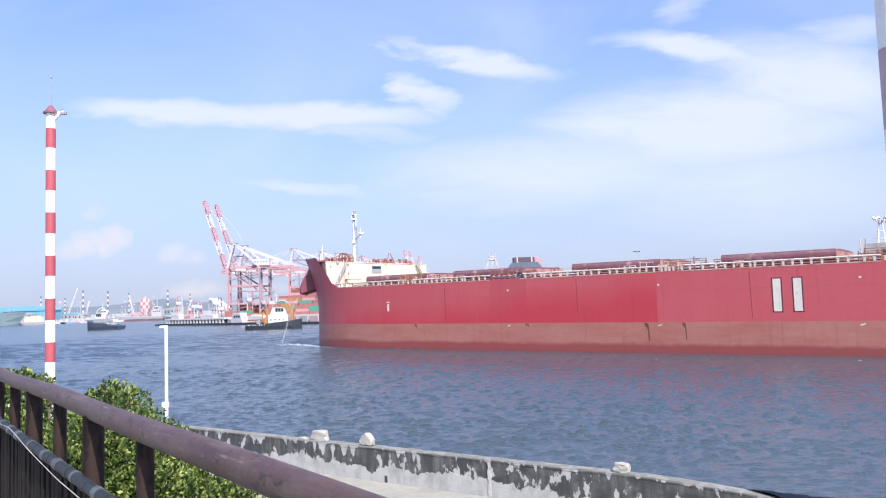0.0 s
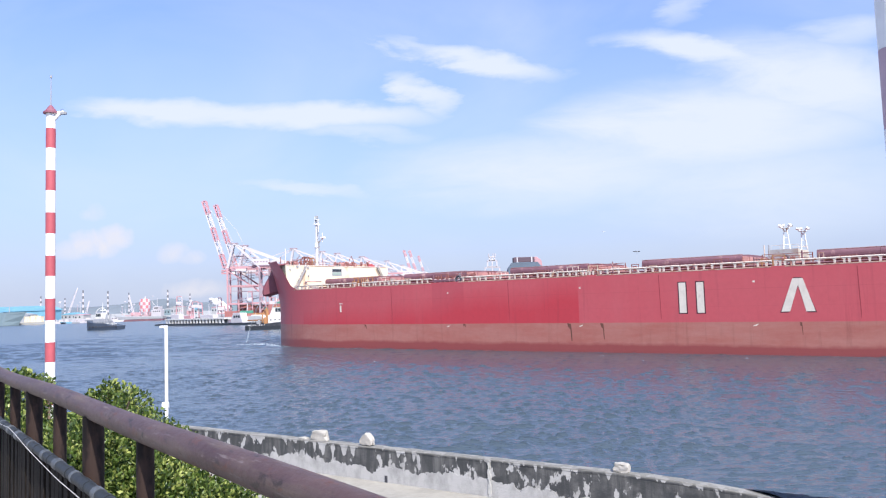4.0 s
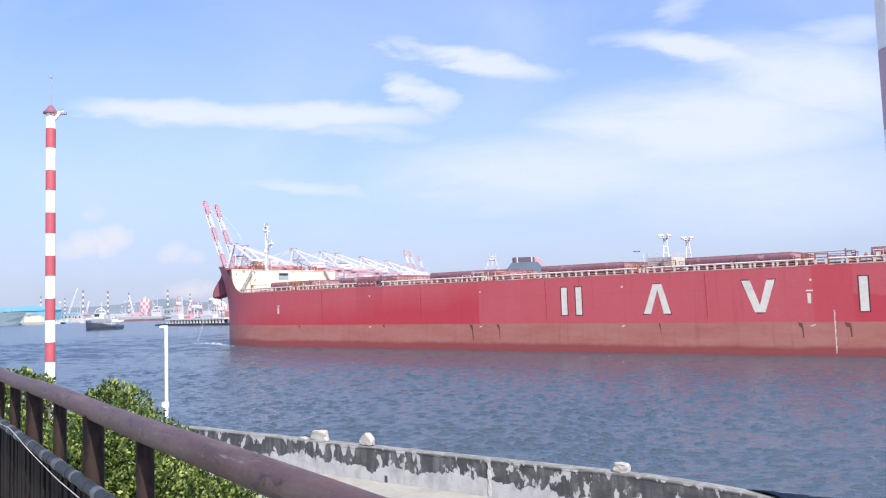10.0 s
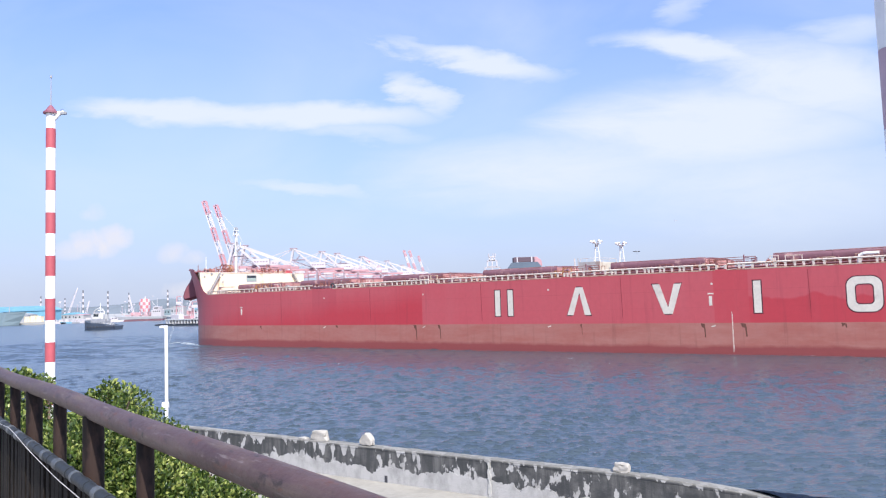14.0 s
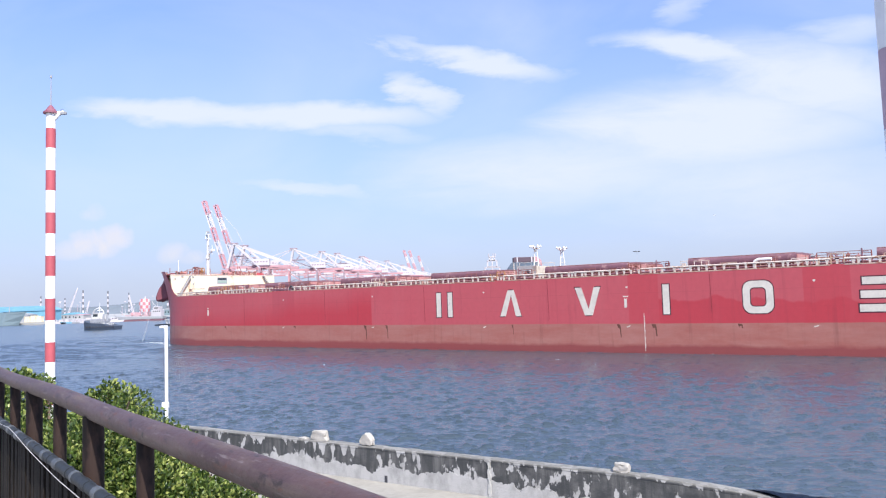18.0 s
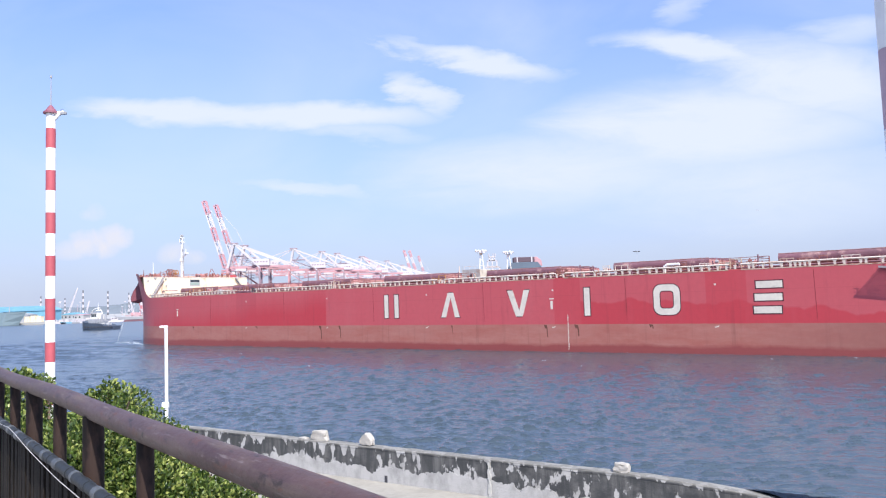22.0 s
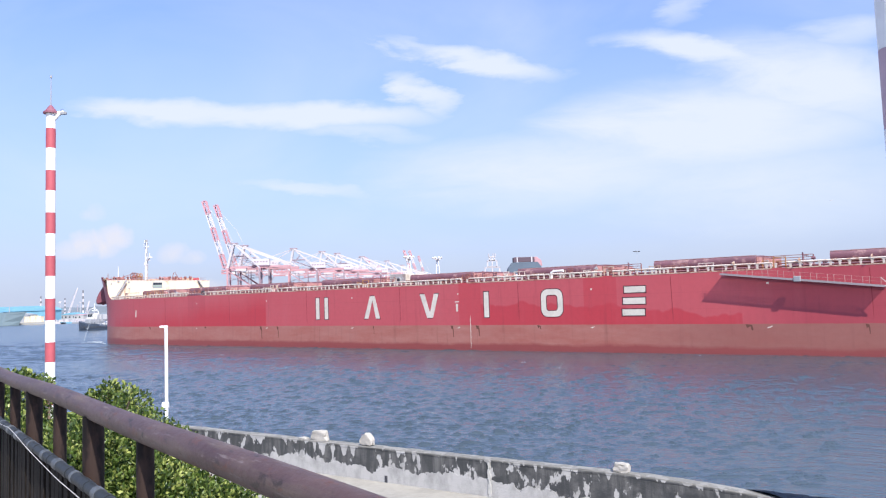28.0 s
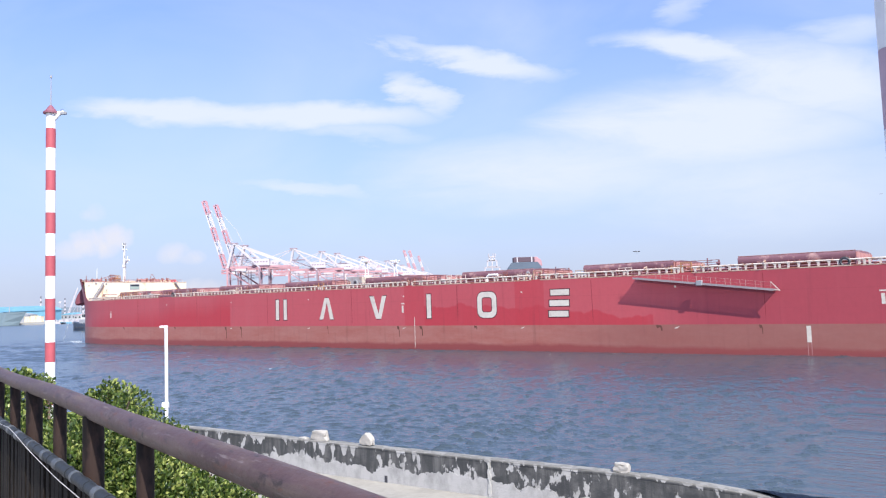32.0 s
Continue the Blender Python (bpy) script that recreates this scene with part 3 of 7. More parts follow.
def parapet():
    """Sea wall in cast lengths with open joints, a proud coping edge and drain holes."""
    root = thing("wall_sea", "weathered concrete parapet with black mould and peeling white limewash", "wall",
                 Matrix.Translation((WALL_A.x, WALL_A.y, 0)) @ WALL_TURN, kind="structure")
    joints = [-60, -48, -36, -24, -12, -2.4, 13.5, 27.0, 40.0]
    for a, b in zip(joints, joints[1:]):
        bm = B()
        n = max(2, int((b - a) / 0.25))
        prof = [(0.0, APRON), (0.015, WALL_TOP - 0.10), (0.006, WALL_TOP - 0.085), (0.004, WALL_TOP - 0.02), (0.02, WALL_TOP),
                (0.33, WALL_TOP), (0.35, WALL_TOP - 0.03), (0.36, APRON - 2)]
        rings = []
        for i in range(n + 1):
            x = a + 0.012 + (b - a - 0.024) * i / n
            ring = []
            for k, (y, z) in enumerate(prof):
                j = noise.noise(Vector((x * 1.7, k * 3.1, 0)))
                w = 0.018 if 1 < k < 7 else 0.005
                sag = wall_sag(x) if 0 < k < 7 else 0.0
                ring.append(bm.verts.new((x, y + w * j, z - sag + w * 1.4 * noise.noise(Vector((x * 2.3, 9 + k, 4))))))
            rings.append(ring)
        for r0, r1 in zip(rings, rings[1:]):
            for k in range(len(prof) - 1):
                bm.faces.new((r0[k], r1[k], r1[k + 1], r0[k + 1]))
        bm.faces.new(rings[0])
        bm.faces.new(rings[-1][::-1])
        bmesh.ops.recalc_face_normals(bm, faces=bm.faces)
        part("wall_length", bm, M_WALL, root)
    # pale mortar run down the joint
    bm = B()
    for k in range(9):
        z = WALL_TOP - 0.02 - k * 0.135
        box(bm, 13.5 - 0.05 + 0.02 * math.sin(k * 1.9), 13.5 + 0.03 + 0.02 * math.sin(k * 2.6), -0.022, 0.03, z - 0.14, z)
    part("joint_mortar", bm, M_CONC, root)
    for s, z, w, h in ((9.66, APRON + 0.01, 0.10, 0.20),):
        bm = B()
        box(bm, s, s + w, -0.012, 0.05, z, z + h)
        part("drain_hole", bm, M_DARK, root)
    return root


def wall_material():
    """Bare grey concrete, black mould over the upper face, old whitewash left near the foot in ragged patches."""
    m = bpy.data.materials.new("sea_wall")
    m.use_nodes = True
    nt = m.node_tree
    bsdf = nt.nodes["Principled BSDF"]
    bsdf.inputs["Roughness"].default_value = 0.88
    tc = nt.nodes.new("ShaderNodeTexCoord")
    sep = nt.nodes.new("ShaderNodeSeparateXYZ")
    nt.links.new(tc.outputs["Object"], sep.inputs[0])
    x, y, z = sep.outputs

    def tex(sx, sz, detail, off, rough=0.6):
        c = nt.nodes.new("ShaderNodeCombineXYZ")
        nt.links.new(val(nt, "MULTIPLY", x, sx), c.inputs[0])
        nt.links.new(val(nt, "MULTIPLY", y, sx), c.inputs[1])
        nt.links.new(val(nt, "MULTIPLY", z, sz), c.inputs[2])
        mp = nt.nodes.new("ShaderNodeMapping")
        mp.inputs["Location"].default_value = (off, off * 0.7, off * 1.3)
        nt.links.new(c.outputs[0], mp.inputs[0])
        n = node(nt, "ShaderNodeTexNoise", Scale=1.0, Detail=detail, Roughness=rough)
        nt.links.new(mp.outputs[0], n.inputs["Vector"])
        return n.outputs["Fac"]

    settle = val(nt, "MINIMUM", val(nt, "MAXIMUM", val(nt, "SUBTRACT", x, 17.0), 0.0), 6.0)
    z = val(nt, "ADD", z, val(nt, "MULTIPLY", val(nt, "MULTIPLY", settle, settle), 0.0125))
    fine = tex(18, 18, 6.0, 1.0)
    rag = tex(1.7, 1.5, 6.0, 4.0, 0.6)
    slow = tex(0.22, 0.1, 2.0, 23.0, 0.5)
    spots = tex(3.4, 1.9, 3.0, 11.0, 0.55)
    chips = tex(2.2, 0.5, 3.0, 17.0, 0.5)
    runs = tex(5.0, 0.45, 6.0, 6.0, 0.65)
    conc = layer(nt, (0.13, 0.13, 0.12), (0.29, 0.28, 0.26), fine)
    mould = layer(nt, (0.050, 0.052, 0.054), (0.20, 0.195, 0.19), val(nt, "MULTIPLY", val(nt, "SUBTRACT", runs, 0.42), 2.6, clamp=True))
    mould = layer(nt, mould, (0.045, 0.047, 0.05), val(nt, "MULTIPLY", val(nt, "SUBTRACT", tex(1.4, 2.2, 5.0, 31.0), 0.44), 5.0, clamp=True))
    # the wash thins out towards the near end
    line = val(nt, "ADD", APRON + 0.50, val(nt, "MULTIPLY", val(nt, "SUBTRACT", slow, 0.5), 0.7))
    line = val(nt, "SUBTRACT", line, val(nt, "MULTIPLY", val(nt, "SUBTRACT", x, 15.0, clamp=True), 0.30))
    low = val(nt, "SUBTRACT", val(nt, "MULTIPLY", val(nt, "SUBTRACT", rag, 0.5), 1.15), val(nt, "SUBTRACT", z, line))
    wash = val(nt, "MULTIPLY", low, 26.0, clamp=True)
    fleck = val(nt, "MULTIPLY", val(nt, "SUBTRACT", spots, 0.575), 30.0, clamp=True)
    top = val(nt, "MULTIPLY", val(nt, "SUBTRACT", z, WALL_TOP - 0.055), 40.0, clamp=True)
    lip = val(nt, "SUBTRACT", val(nt, "MULTIPLY", val(nt, "SUBTRACT", chips, 0.55), 2.8), val(nt, "SUBTRACT", WALL_TOP - 0.06, z))
    fleck = val(nt, "MAXIMUM", fleck, val(nt, "MULTIPLY", lip, 40.0, clamp=True))
    white = layer(nt, (0.44, 0.43, 0.42), (0.29, 0.285, 0.275), val(nt, "MULTIPLY", val(nt, "SUBTRACT", tex(2.4, 1.4, 6.0, 37.0), 0.44), 4.0, clamp=True))
    col = layer(nt, mould, white, val(nt, "MAXIMUM", wash, fleck))
    col = layer(nt, col, conc, val(nt, "MULTIPLY", top, 0.8))
    nt.links.new(col, bsdf.inputs["Base Color"])
    b = node(nt, "ShaderNodeBump", Strength=0.6, Distance=0.02)
    nt.links.new(val(nt, "ADD", fine, wash), b.inputs["Height"])
    nt.links.new(b.outputs[0], bsdf.inputs["Normal"])
    return m


M_WALL = wall_material()
parapet()


# ---------------- upper terrace and its railing
RAIL_P, RAIL_D = Vector((-0.1342, 1.2553, 10.1137)), Vector((-0.62015, 0.78448, 0))     # towards the far end
RAIL_IN = Vector((-0.78448, -0.62015, 0))                                          # towards the viewer
FLOOR = 8.97


def along(s, inward=0.0, z=0.0):
    p = RAIL_P + RAIL_D * s + RAIL_IN * inward
    return Vector((p.x, p.y, z))


def terrace():
    a, b = along(-4, -0.12), along(9, -0.12)
    c, d = along(9, 5), along(-4, 5)
    sheet("floor", [(p.x, p.y) for p in (a, b, c, d)], FLOOR, M_GROUND, "concrete floor of the upper viewing terrace", "floor", 4.2)


terrace()


def railing():
    root = thing("railing", "old brown-painted tubular steel railing with rust", "railing", kind="structure")
    # top pipe, slightly bowed and uneven
    bm = B()
    pts = [along(s, 0.004 * math.sin(s * 2.1), RAIL_P.z + 0.003 * math.sin(s * 3.0)) for s in np.arange(-2.2, 7.01, 0.2)]
    rings = []
    for i, p in enumerate(pts):
        t = (pts[min(i + 1, len(pts) - 1)] - pts[max(i - 1, 0)]).to_track_quat("Z", "Y")
        rings.append([bm.verts.new(p + t @ Vector((0.0375 * math.cos(k * math.tau / 20), 0.0375 * math.sin(k * math.tau / 20), 0))) for k in range(20)])
    for a, b in zip(rings, rings[1:]):
        for k in range(20):
            bm.faces.new((a[k], a[(k + 1) % 20], b[(k + 1) % 20], b[k])).smooth = True
    bmesh.ops.recalc_face_normals(bm, faces=bm.faces)
    part("top_pipe", bm, M_RAIL, root)
    for s, w in POSTS:
        bm = B()
        turn = math.degrees(math.atan2(RAIL_D.y, RAIL_D.x))
        rod(bm, (0, 0, FLOOR - 0.06 - RAIL_P.z), (0, 0, -0.02), w * 0.56, 14)
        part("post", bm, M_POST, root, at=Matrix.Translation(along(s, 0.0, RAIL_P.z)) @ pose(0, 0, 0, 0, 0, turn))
    return root


# distance along the rail, width
POSTS = [(6.07, 0.066), (5.47, 0.046), (4.87, 0.066), (4.27, 0.050), (3.664, 0.046), (3.084, 0.066), (2.481, 0.047), (1.895, 0.066), (1.26, 0.046), (0.02, 0.066), (-0.6, 0.046)]
railing()


def conduit():
    """Ribbed black conduit strapped along the railing, with a loose white cord."""
    root = thing("conduit", "black ribbed conduit tied along the railing", "pipe")
    z0 = 9.879
    bm = B()
    rod(bm, along(-2.2, 0.06, z0), along(6.5, 0.06, z0), 0.021, 12)
    tube = part("tube", bm, M_HOSE, root)
    for i in range(30):
        s = 0.5 + i * 0.15 + 0.03 * math.sin(i * 2.3)
        bm = B()
        rod(bm, along(s, 0.06, z0), along(s + 0.03 + 0.02 * (i % 3), 0.06, z0), 0.0232, 12)
        part("band", bm, M_TAPE if i % 2 else M_HOSE, tube)
    cord = thing("cord", "thin white cord hanging beside the conduit", "cord")
    bm = B()
    last = None
    for i in range(25):
        s = 0.6 + i * 0.16
        p = along(s, 0.10, float(np.interp(s, (0.6, 1.65, 2.01, 2.61, 3.13, 3.45, 4.6), (9.845, 9.859, 9.861, 9.886, 9.922, 9.906, 9.90))))
        if last is not None:
            rod(bm, last, p, 0.0015, 6, caps=False)
        last = p
    part("strand", bm, M_ROPE, cord)


conduit()


def timber_screen():
    root = thing("timber_screen", "dark weathered timber slats below the railing", "fence", kind="structure")
    turn = math.degrees(math.atan2(RAIL_D.y, RAIL_D.x))
    i = 0
    for s in np.arange(0.9, 6.4, 0.094):
        bm = B()
        w = 0.070 + 0.012 * math.sin(i * 1.7)
        box(bm, -w / 2, w / 2, -0.011, 0.011, FLOOR - 9.86, 0.006 * math.sin(i * 2.9))
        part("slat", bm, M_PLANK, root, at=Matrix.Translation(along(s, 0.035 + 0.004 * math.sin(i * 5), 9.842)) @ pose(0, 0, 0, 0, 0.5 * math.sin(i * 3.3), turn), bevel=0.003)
        i += 1


timber_screen()


# ---------------- poles on the sea wall
def striped_pole():
    x, y = -16.62, 31.0
    root = thing("signal_pole", "tall red and white banded pole with lightning rod and camera", "pole", Matrix.Translation((x, y, 0)))
    bands = [19.05, 18.40, 17.55, 16.59, 15.72, 14.77, 13.88, 12.94, 12.08, 11.13, 10.22, 9.30, 8.48, 7.6, 6.7, 5.8, APRON]
    for i, (a, b) in enumerate(zip(bands, bands[1:])):
        bm = B()
        rod(bm, (0, 0, b), (0, 0, a - 0.004), 0.195 - 0.004 * (i < 1), 20)
        part("band", bm, M_POLE_RED if i % 2 else M_POLE_WHITE, root)
    bm = B()
    rod(bm, (0, 0, 19.05), (0, 0, 19.12), 0.31, 20)
    rod(bm, (0, 0, 19.12), (0, 0, 19.42), 0.27, 20, 0.05)
    part("cap", bm, M_CAP, root, "dull maroon conical cap")
    bm = B()
    rod(bm, (0, 0, 19.4), (0, 0, 20.7), 0.028, 8, 0.016)
    rod(bm, (0, 0, 20.62), (0, 0, 20.72), 0.05, 8)
    part("lightning_rod", bm, M_GREY, root)
    bm = B()
    rod(bm, (0.1, 0, 18.75), (0.42, 0, 19.08), 0.075, 10)
    rod(bm, (0.1, 0, 19.05), (0.55, 0, 19.10), 0.07, 10)
    arm = part("camera_arm", bm, M_POLE_WHITE, root)
    bm = B()
    box(bm, 0.42, 0.66, -0.07, 0.07, 19.0, 19.12)
    part("surveillance_camera", bm, M_GREY, arm, bevel=0.015)
    bm = B()
    for dx in (0.44, 0.52):
        rod(bm, (dx, 0, 19.12), (dx, 0, 19.24), 0.012, 6)
    part("bird_spikes", bm, M_DARK, arm)
    bm = B()
    rod(bm, (0, 0, APRON - 0.02), (0, 0, APRON + 0.06), 0.42, 16)
    part("base_flange", bm, M_GREY, root)


striped_pole()


def near_pole():
    x, y = 5.44, 8.5
    root = thing("signal_pole", "red and white banded pole in its own shade", "pole", Matrix.Translation((x, y, 0)))
    bands = [16.05, 15.12, 14.19, 13.26, 12.31, 11.36, 10.41, 9.46, 8.51, 7.56, 6.61, 5.66] + [APRON]
    for i, (a, b) in enumerate(zip(bands, bands[1:])):
        bm = B()
        rod(bm, (0, 0, b), (0, 0, a - 0.004), 0.195, 24)
        part("band", bm, M_POLE_VEILED if i % 2 else M_POLE_WHITE, root)


near_pole()


def marker_post():
    p = Vector((-10.80, 28.5, 0))
    root = thing("marker_post", "slim white steel post with a short arm at the top", "post", Matrix.Translation(p))
    bm = B()
    rod(bm, (0, 0, APRON), (0, 0, 9.86), 0.062, 12)
    part("shaft", bm, M_POLE_WHITE, root)
    bm = B()
    box(bm, -0.24, 0.06, -0.05, 0.05, 9.80, 9.885)
    part("arm", bm, M_POLE_WHITE, root, bevel=0.012)
    bm = B()
    box(bm, -0.16, 0.07, -0.09, 0.09, 6.74, 6.96)
    part("junction_box", bm, M_POLE_WHITE, root, bevel=0.015)


marker_post()


def tarpaulin():
    """Added navy sheet that fills an unidentified dark shape at the settled end of the wall."""
    bm = B()
    prof = [(-0.09, -0.34), (-0.07, -0.10), (-0.02, -0.02), (0.12, 0.02), (0.28, 0.015), (0.40, -0.02), (0.43, -0.12), (0.45, -0.40)]
    rows = []
    for i in range(26):
        f = i / 25
        x = 20.25 + 3.4 * f
        row = []
        for k, (y, dz) in enumerate(prof):
            skew = 2.6 * max(0.0, 0.36 - y) * (1 - f)
            lift = 0.014 * noise.noise(Vector((x * 2.1, y * 5, 3))) + 0.012 * math.sin(x * 9 + y * 11)
            row.append(bm.verts.new((x + skew, y, WALL_TOP - 0.135 + dz + lift)))
        rows.append(row)
    for r0, r1 in zip(rows, rows[1:]):
        for k in range(len(prof) - 1):
            bm.faces.new((r0[k], r1[k], r1[k + 1], r0[k + 1])).smooth = True
    bmesh.ops.solidify(bm, geom=bm.faces[:], thickness=0.012)
    bmesh.ops.recalc_face_normals(bm, faces=bm.faces)
    ob = part("tarpaulin", bm, M_NAVY_SHEET, at=Matrix.Translation((WALL_A.x, WALL_A.y, 0)) @ WALL_TURN)
    tagged(ob, "dark navy sheet over the near end of the sea wall", "tarpaulin")


tarpaulin()


# ---------------- stones left on the wall
def stone(s, w, h, label, seed, top=0.7, across=0.16):
    random.seed(seed)
    bm = B()
    bmesh.ops.create_icosphere(bm, subdivisions=3, radius=1.0)
    for v in bm.verts:
        c = v.co.copy()
        k = 1 + 0.22 * noise.noise(c * 1.7 + Vector((seed, 0, 0))) + 0.07 * noise.noise(c * 5 + Vector((0, seed, 0)))
        t = top + (1 - top) * (1 - max(0, c.z))
        v.co = Vector((max(-0.8, min(0.8, c.x * 1.15)) * k * w / 1.65 * t, max(-0.8, min(0.8, c.y * 1.2)) * k * 0.14, max(-0.55, min(0.75, c.z)) * k * h / 1.3))
    lowest = min(v.co.z for v in bm.verts)
    for v in bm.verts:
        v.co.z -= lowest
    for f in bm.faces:
        f.smooth = False
    m = Matrix.Translation(wall_at(s, across, WALL_TOP - 0.004)) @ WALL_TURN
    return tagged(part("stone", bm, M_STONE, at=m), label, "stone", "loose stones on the sea wall")


stone(6.75, 0.70, 0.31, "pale lump of rock resting on the sea wall", 3, 0.9)
stone(8.85, 0.50, 0.36, "pale pointed stone leaning on the sea wall", 8, 0.05)
stone(6.0, 0.34, 0.05, "flat white stone chip lying on the sea wall", 21, 0.9)
stone(17.4, 0.42, 0.22, "small white stone lying on the sea wall", 14, 0.85)


# ---------------- the bulk carrier: x forward from amidships, y to port, z up from the water
MID, HALF, DECK = 145.0, 22.5, 14.05


def fx(u):
    """Ship's x of a place u metres aft of the stem."""
    return MID - u


def top_edge(u):
    if u < 14.1:
        return 22.1
    return 22.1 + (DECK + 0.15 - 22.1) * min(1, (u - 14.1) / 5.1)


def outline_at(z, n=27):
    """Port half of the waterline at height z: (u, half breadth) from the stem aft."""
    rake = 0 if z < 9 else -5.5 * ((z - 9) / 13.4) ** 1.6
    reach = 50 - rake
    pts = [(rake + reach * k, HALF * math.sqrt(1 - (1 - k) ** 3.5)) for k in (1 - math.cos(a) for a in np.linspace(0, math.pi / 2, n))]
    pts = pts[:-1] + [(50, HALF)]
    pts += [(u, HALF) for u in (80, 120, 160, 200, 235, 262)]
    pts += [(274, HALF * 0.985), (283, HALF * 0.93), (289, HALF * 0.8)]
    return pts


def hull_mesh():
    heights = [-9.5, -4, -0.5, 1.7, 3.5, 5.25, 7, 9, 11, 12.6, DECK]
    rows = [outline_at(z) for z in heights]
    n = len(rows[0])
    bm = B()
    grid = {}
    for side in (1, -1):
        for j, z in enumerate(heights):
            for i, (u, y) in enumerate(rows[j]):
                grid[side, j, i] = bm.verts.new((fx(u), side * y, z))
        extra = [0.35, 0.7, 1.0]
        for e, k in enumerate(extra):
            for i in range(n):
                u0 = rows[-1][i][0]
                z = DECK + (top_edge(u0) - DECK) * k
                u, y = outline_at(z)[i]
                grid[side, len(heights) + e, i] = bm.verts.new((fx(u), side * y, z))
        for j in range(len(heights) + 2):
            for i in range(n - 1):
                q = [grid[side, j, i], grid[side, j, i + 1], grid[side, j + 1, i + 1], grid[side, j + 1, i]]
                f = bm.faces.new(q if side < 0 else q[::-1])
                f.smooth = i < 28
    m = len(heights) + 2
    for j in range(m):
        bm.faces.new([grid[1, j, n - 1], grid[1, j + 1, n - 1], grid[-1, j + 1, n - 1], grid[-1, j, n - 1]])
    bmesh.ops.remove_doubles(bm, verts=bm.verts, dist=0.001)
    bmesh.ops.recalc_face_normals(bm, faces=bm.faces)
    return bm


def deck_mesh(z, u0, u1, inset):
    pts = [(u, y - inset) for u, y in outline_at(z, 24) if u0 - 0.01 <= u <= u1 and y > inset]
    if u0 > 0:
        y0 = np.interp(u0, *zip(*outline_at(z, 40))) - inset
        pts = [(u0, y0)] + pts
    if u1 < 280:
        pts = pts + [(u1, np.interp(u1, *zip(*outline_at(z, 40))) - inset)]
    ring = [(fx(u), y) for u, y in pts] + [(fx(u), -y) for u, y in pts[::-1]]
    bm = B()
    a = [bm.verts.new((x, y, z)) for x, y in ring]
    b = [bm.verts.new((x, y, z - 0.12)) for x, y in ring]
    bm.faces.new(a)
    bm.faces.new(b[::-1])
    for i in range(len(ring)):
        bm.faces.new((a[i], b[i], b[(i + 1) % len(ring)], a[(i + 1) % len(ring)]))
    bmesh.ops.recalc_face_normals(bm, faces=bm.faces)
    return bm


def side_plate(name, outline, material, parent, label="", proud=0.012, thick=0.05):
    """A flat shape on the port side: outline as (u, z)."""
    bm = plate(B(), [(fx(u), z) for u, z in outline], HALF + proud - thick, HALF + proud)
    return part(name, bm, material, parent, label)


def quad(u0, u1, z0, z1):
    return [(u0, z0), (u1, z0), (u1, z1), (u0, z1)]


def ring_mesh(u, z, w, h, stroke, corner, y1):
    """A rounded upright ring, as a closed band of quads with depth."""
    def rr(w, h, c):
        out = []
        for cx, cz, a0 in ((w / 2 - c, h / 2 - c, 0), (-w / 2 + c, h / 2 - c, 90), (-w / 2 + c, -h / 2 + c, 180), (w / 2 - c, -h / 2 + c, 270)):
            out += [(cx + c * math.cos(radians(a0 + k)), cz + c * math.sin(radians(a0 + k))) for k in range(0, 91, 15)]
        return out
    o, i = rr(w, h, corner), rr(w - 2 * stroke, h - 2 * stroke, max(0.2, corner - stroke * 0.7))
    bm = B()
    n = len(o)
    layers = []
    for y in (y1 - 0.05, y1):
        layers.append(([bm.verts.new((fx(u + a), y, z + b)) for a, b in o], [bm.verts.new((fx(u + a), y, z + b)) for a, b in i]))
    for k in range(n):
        l = (k + 1) % n
        for O, I in layers:
            bm.faces.new((O[k], O[l], I[l], I[k]))
        for s in (0, 1):
            bm.faces.new((layers[0][s][k], layers[0][s][l], layers[1][s][l], layers[1][s][k]))
    bmesh.ops.recalc_face_normals(bm, faces=bm.faces)
    return bm


def hull_marks(hull):
    """Six tall white painted shapes, each over a slightly larger dark one."""
    z0, z1 = 6.95 - 0.05, 12.15 - 0.05

    def mark(shapes, label):
        for k, o in enumerate(shapes):
            side_plate("painted_mark", o, M_MARK, hull, label, 0.022 + 0.005 * k)
            c = Vector((sum(p[0] for p in o) / len(o), sum(p[1] for p in o) / len(o)))
            grown = []
            for p in o:
                d = Vector(p) - c
                grown.append((p[0] + 0.19 * (1 if d.x > 0 else -1), p[1] + 0.17 * (1 if d.y > 0 else -1)))
            side_plate("mark_outline", grown, M_OUTLINE, hull, "dark edge of the white mark", 0.010 + 0.005 * k)

    mark([quad(120.8, 122.0, z0, z1), quad(123.85, 125.05, z0, z1)], "pair of white upright bars")
    mark([[(137.1, z0), (138.4, z0), (140.1, z1), (139.0, z1)], [(140.75, z0), (142.05, z0), (140.5, z1), (139.55, z1)]], "white wedge")
    mark([[(154.0, z1), (155.35, z1), (157.1, z0), (155.9, z0)], [(157.9, z1), (159.2, z1), (157.5, z0), (156.4, z0)]], "white wedge")
    mark([quad(171.0, 172.15, z0, z1)], "white upright bar")
    part("painted_mark", ring_mesh(186.8, (z0 + z1) / 2, 4.7, 5.3, 1.1, 1.4, HALF + 0.020), M_MARK, hull, "white rounded ring")
    part("mark_outline", ring_mesh(186.8, (z0 + z1) / 2, 5.0, 5.6, 1.4, 1.5, HALF + 0.012), M_OUTLINE, hull, "dark edge of the white mark")
    mark([quad(201.7, 205.7, 11.0, z1), quad(201.4, 205.6, 8.95, 10.05), quad(201.2, 205.4, z0, 8.0)], "three white level bars")


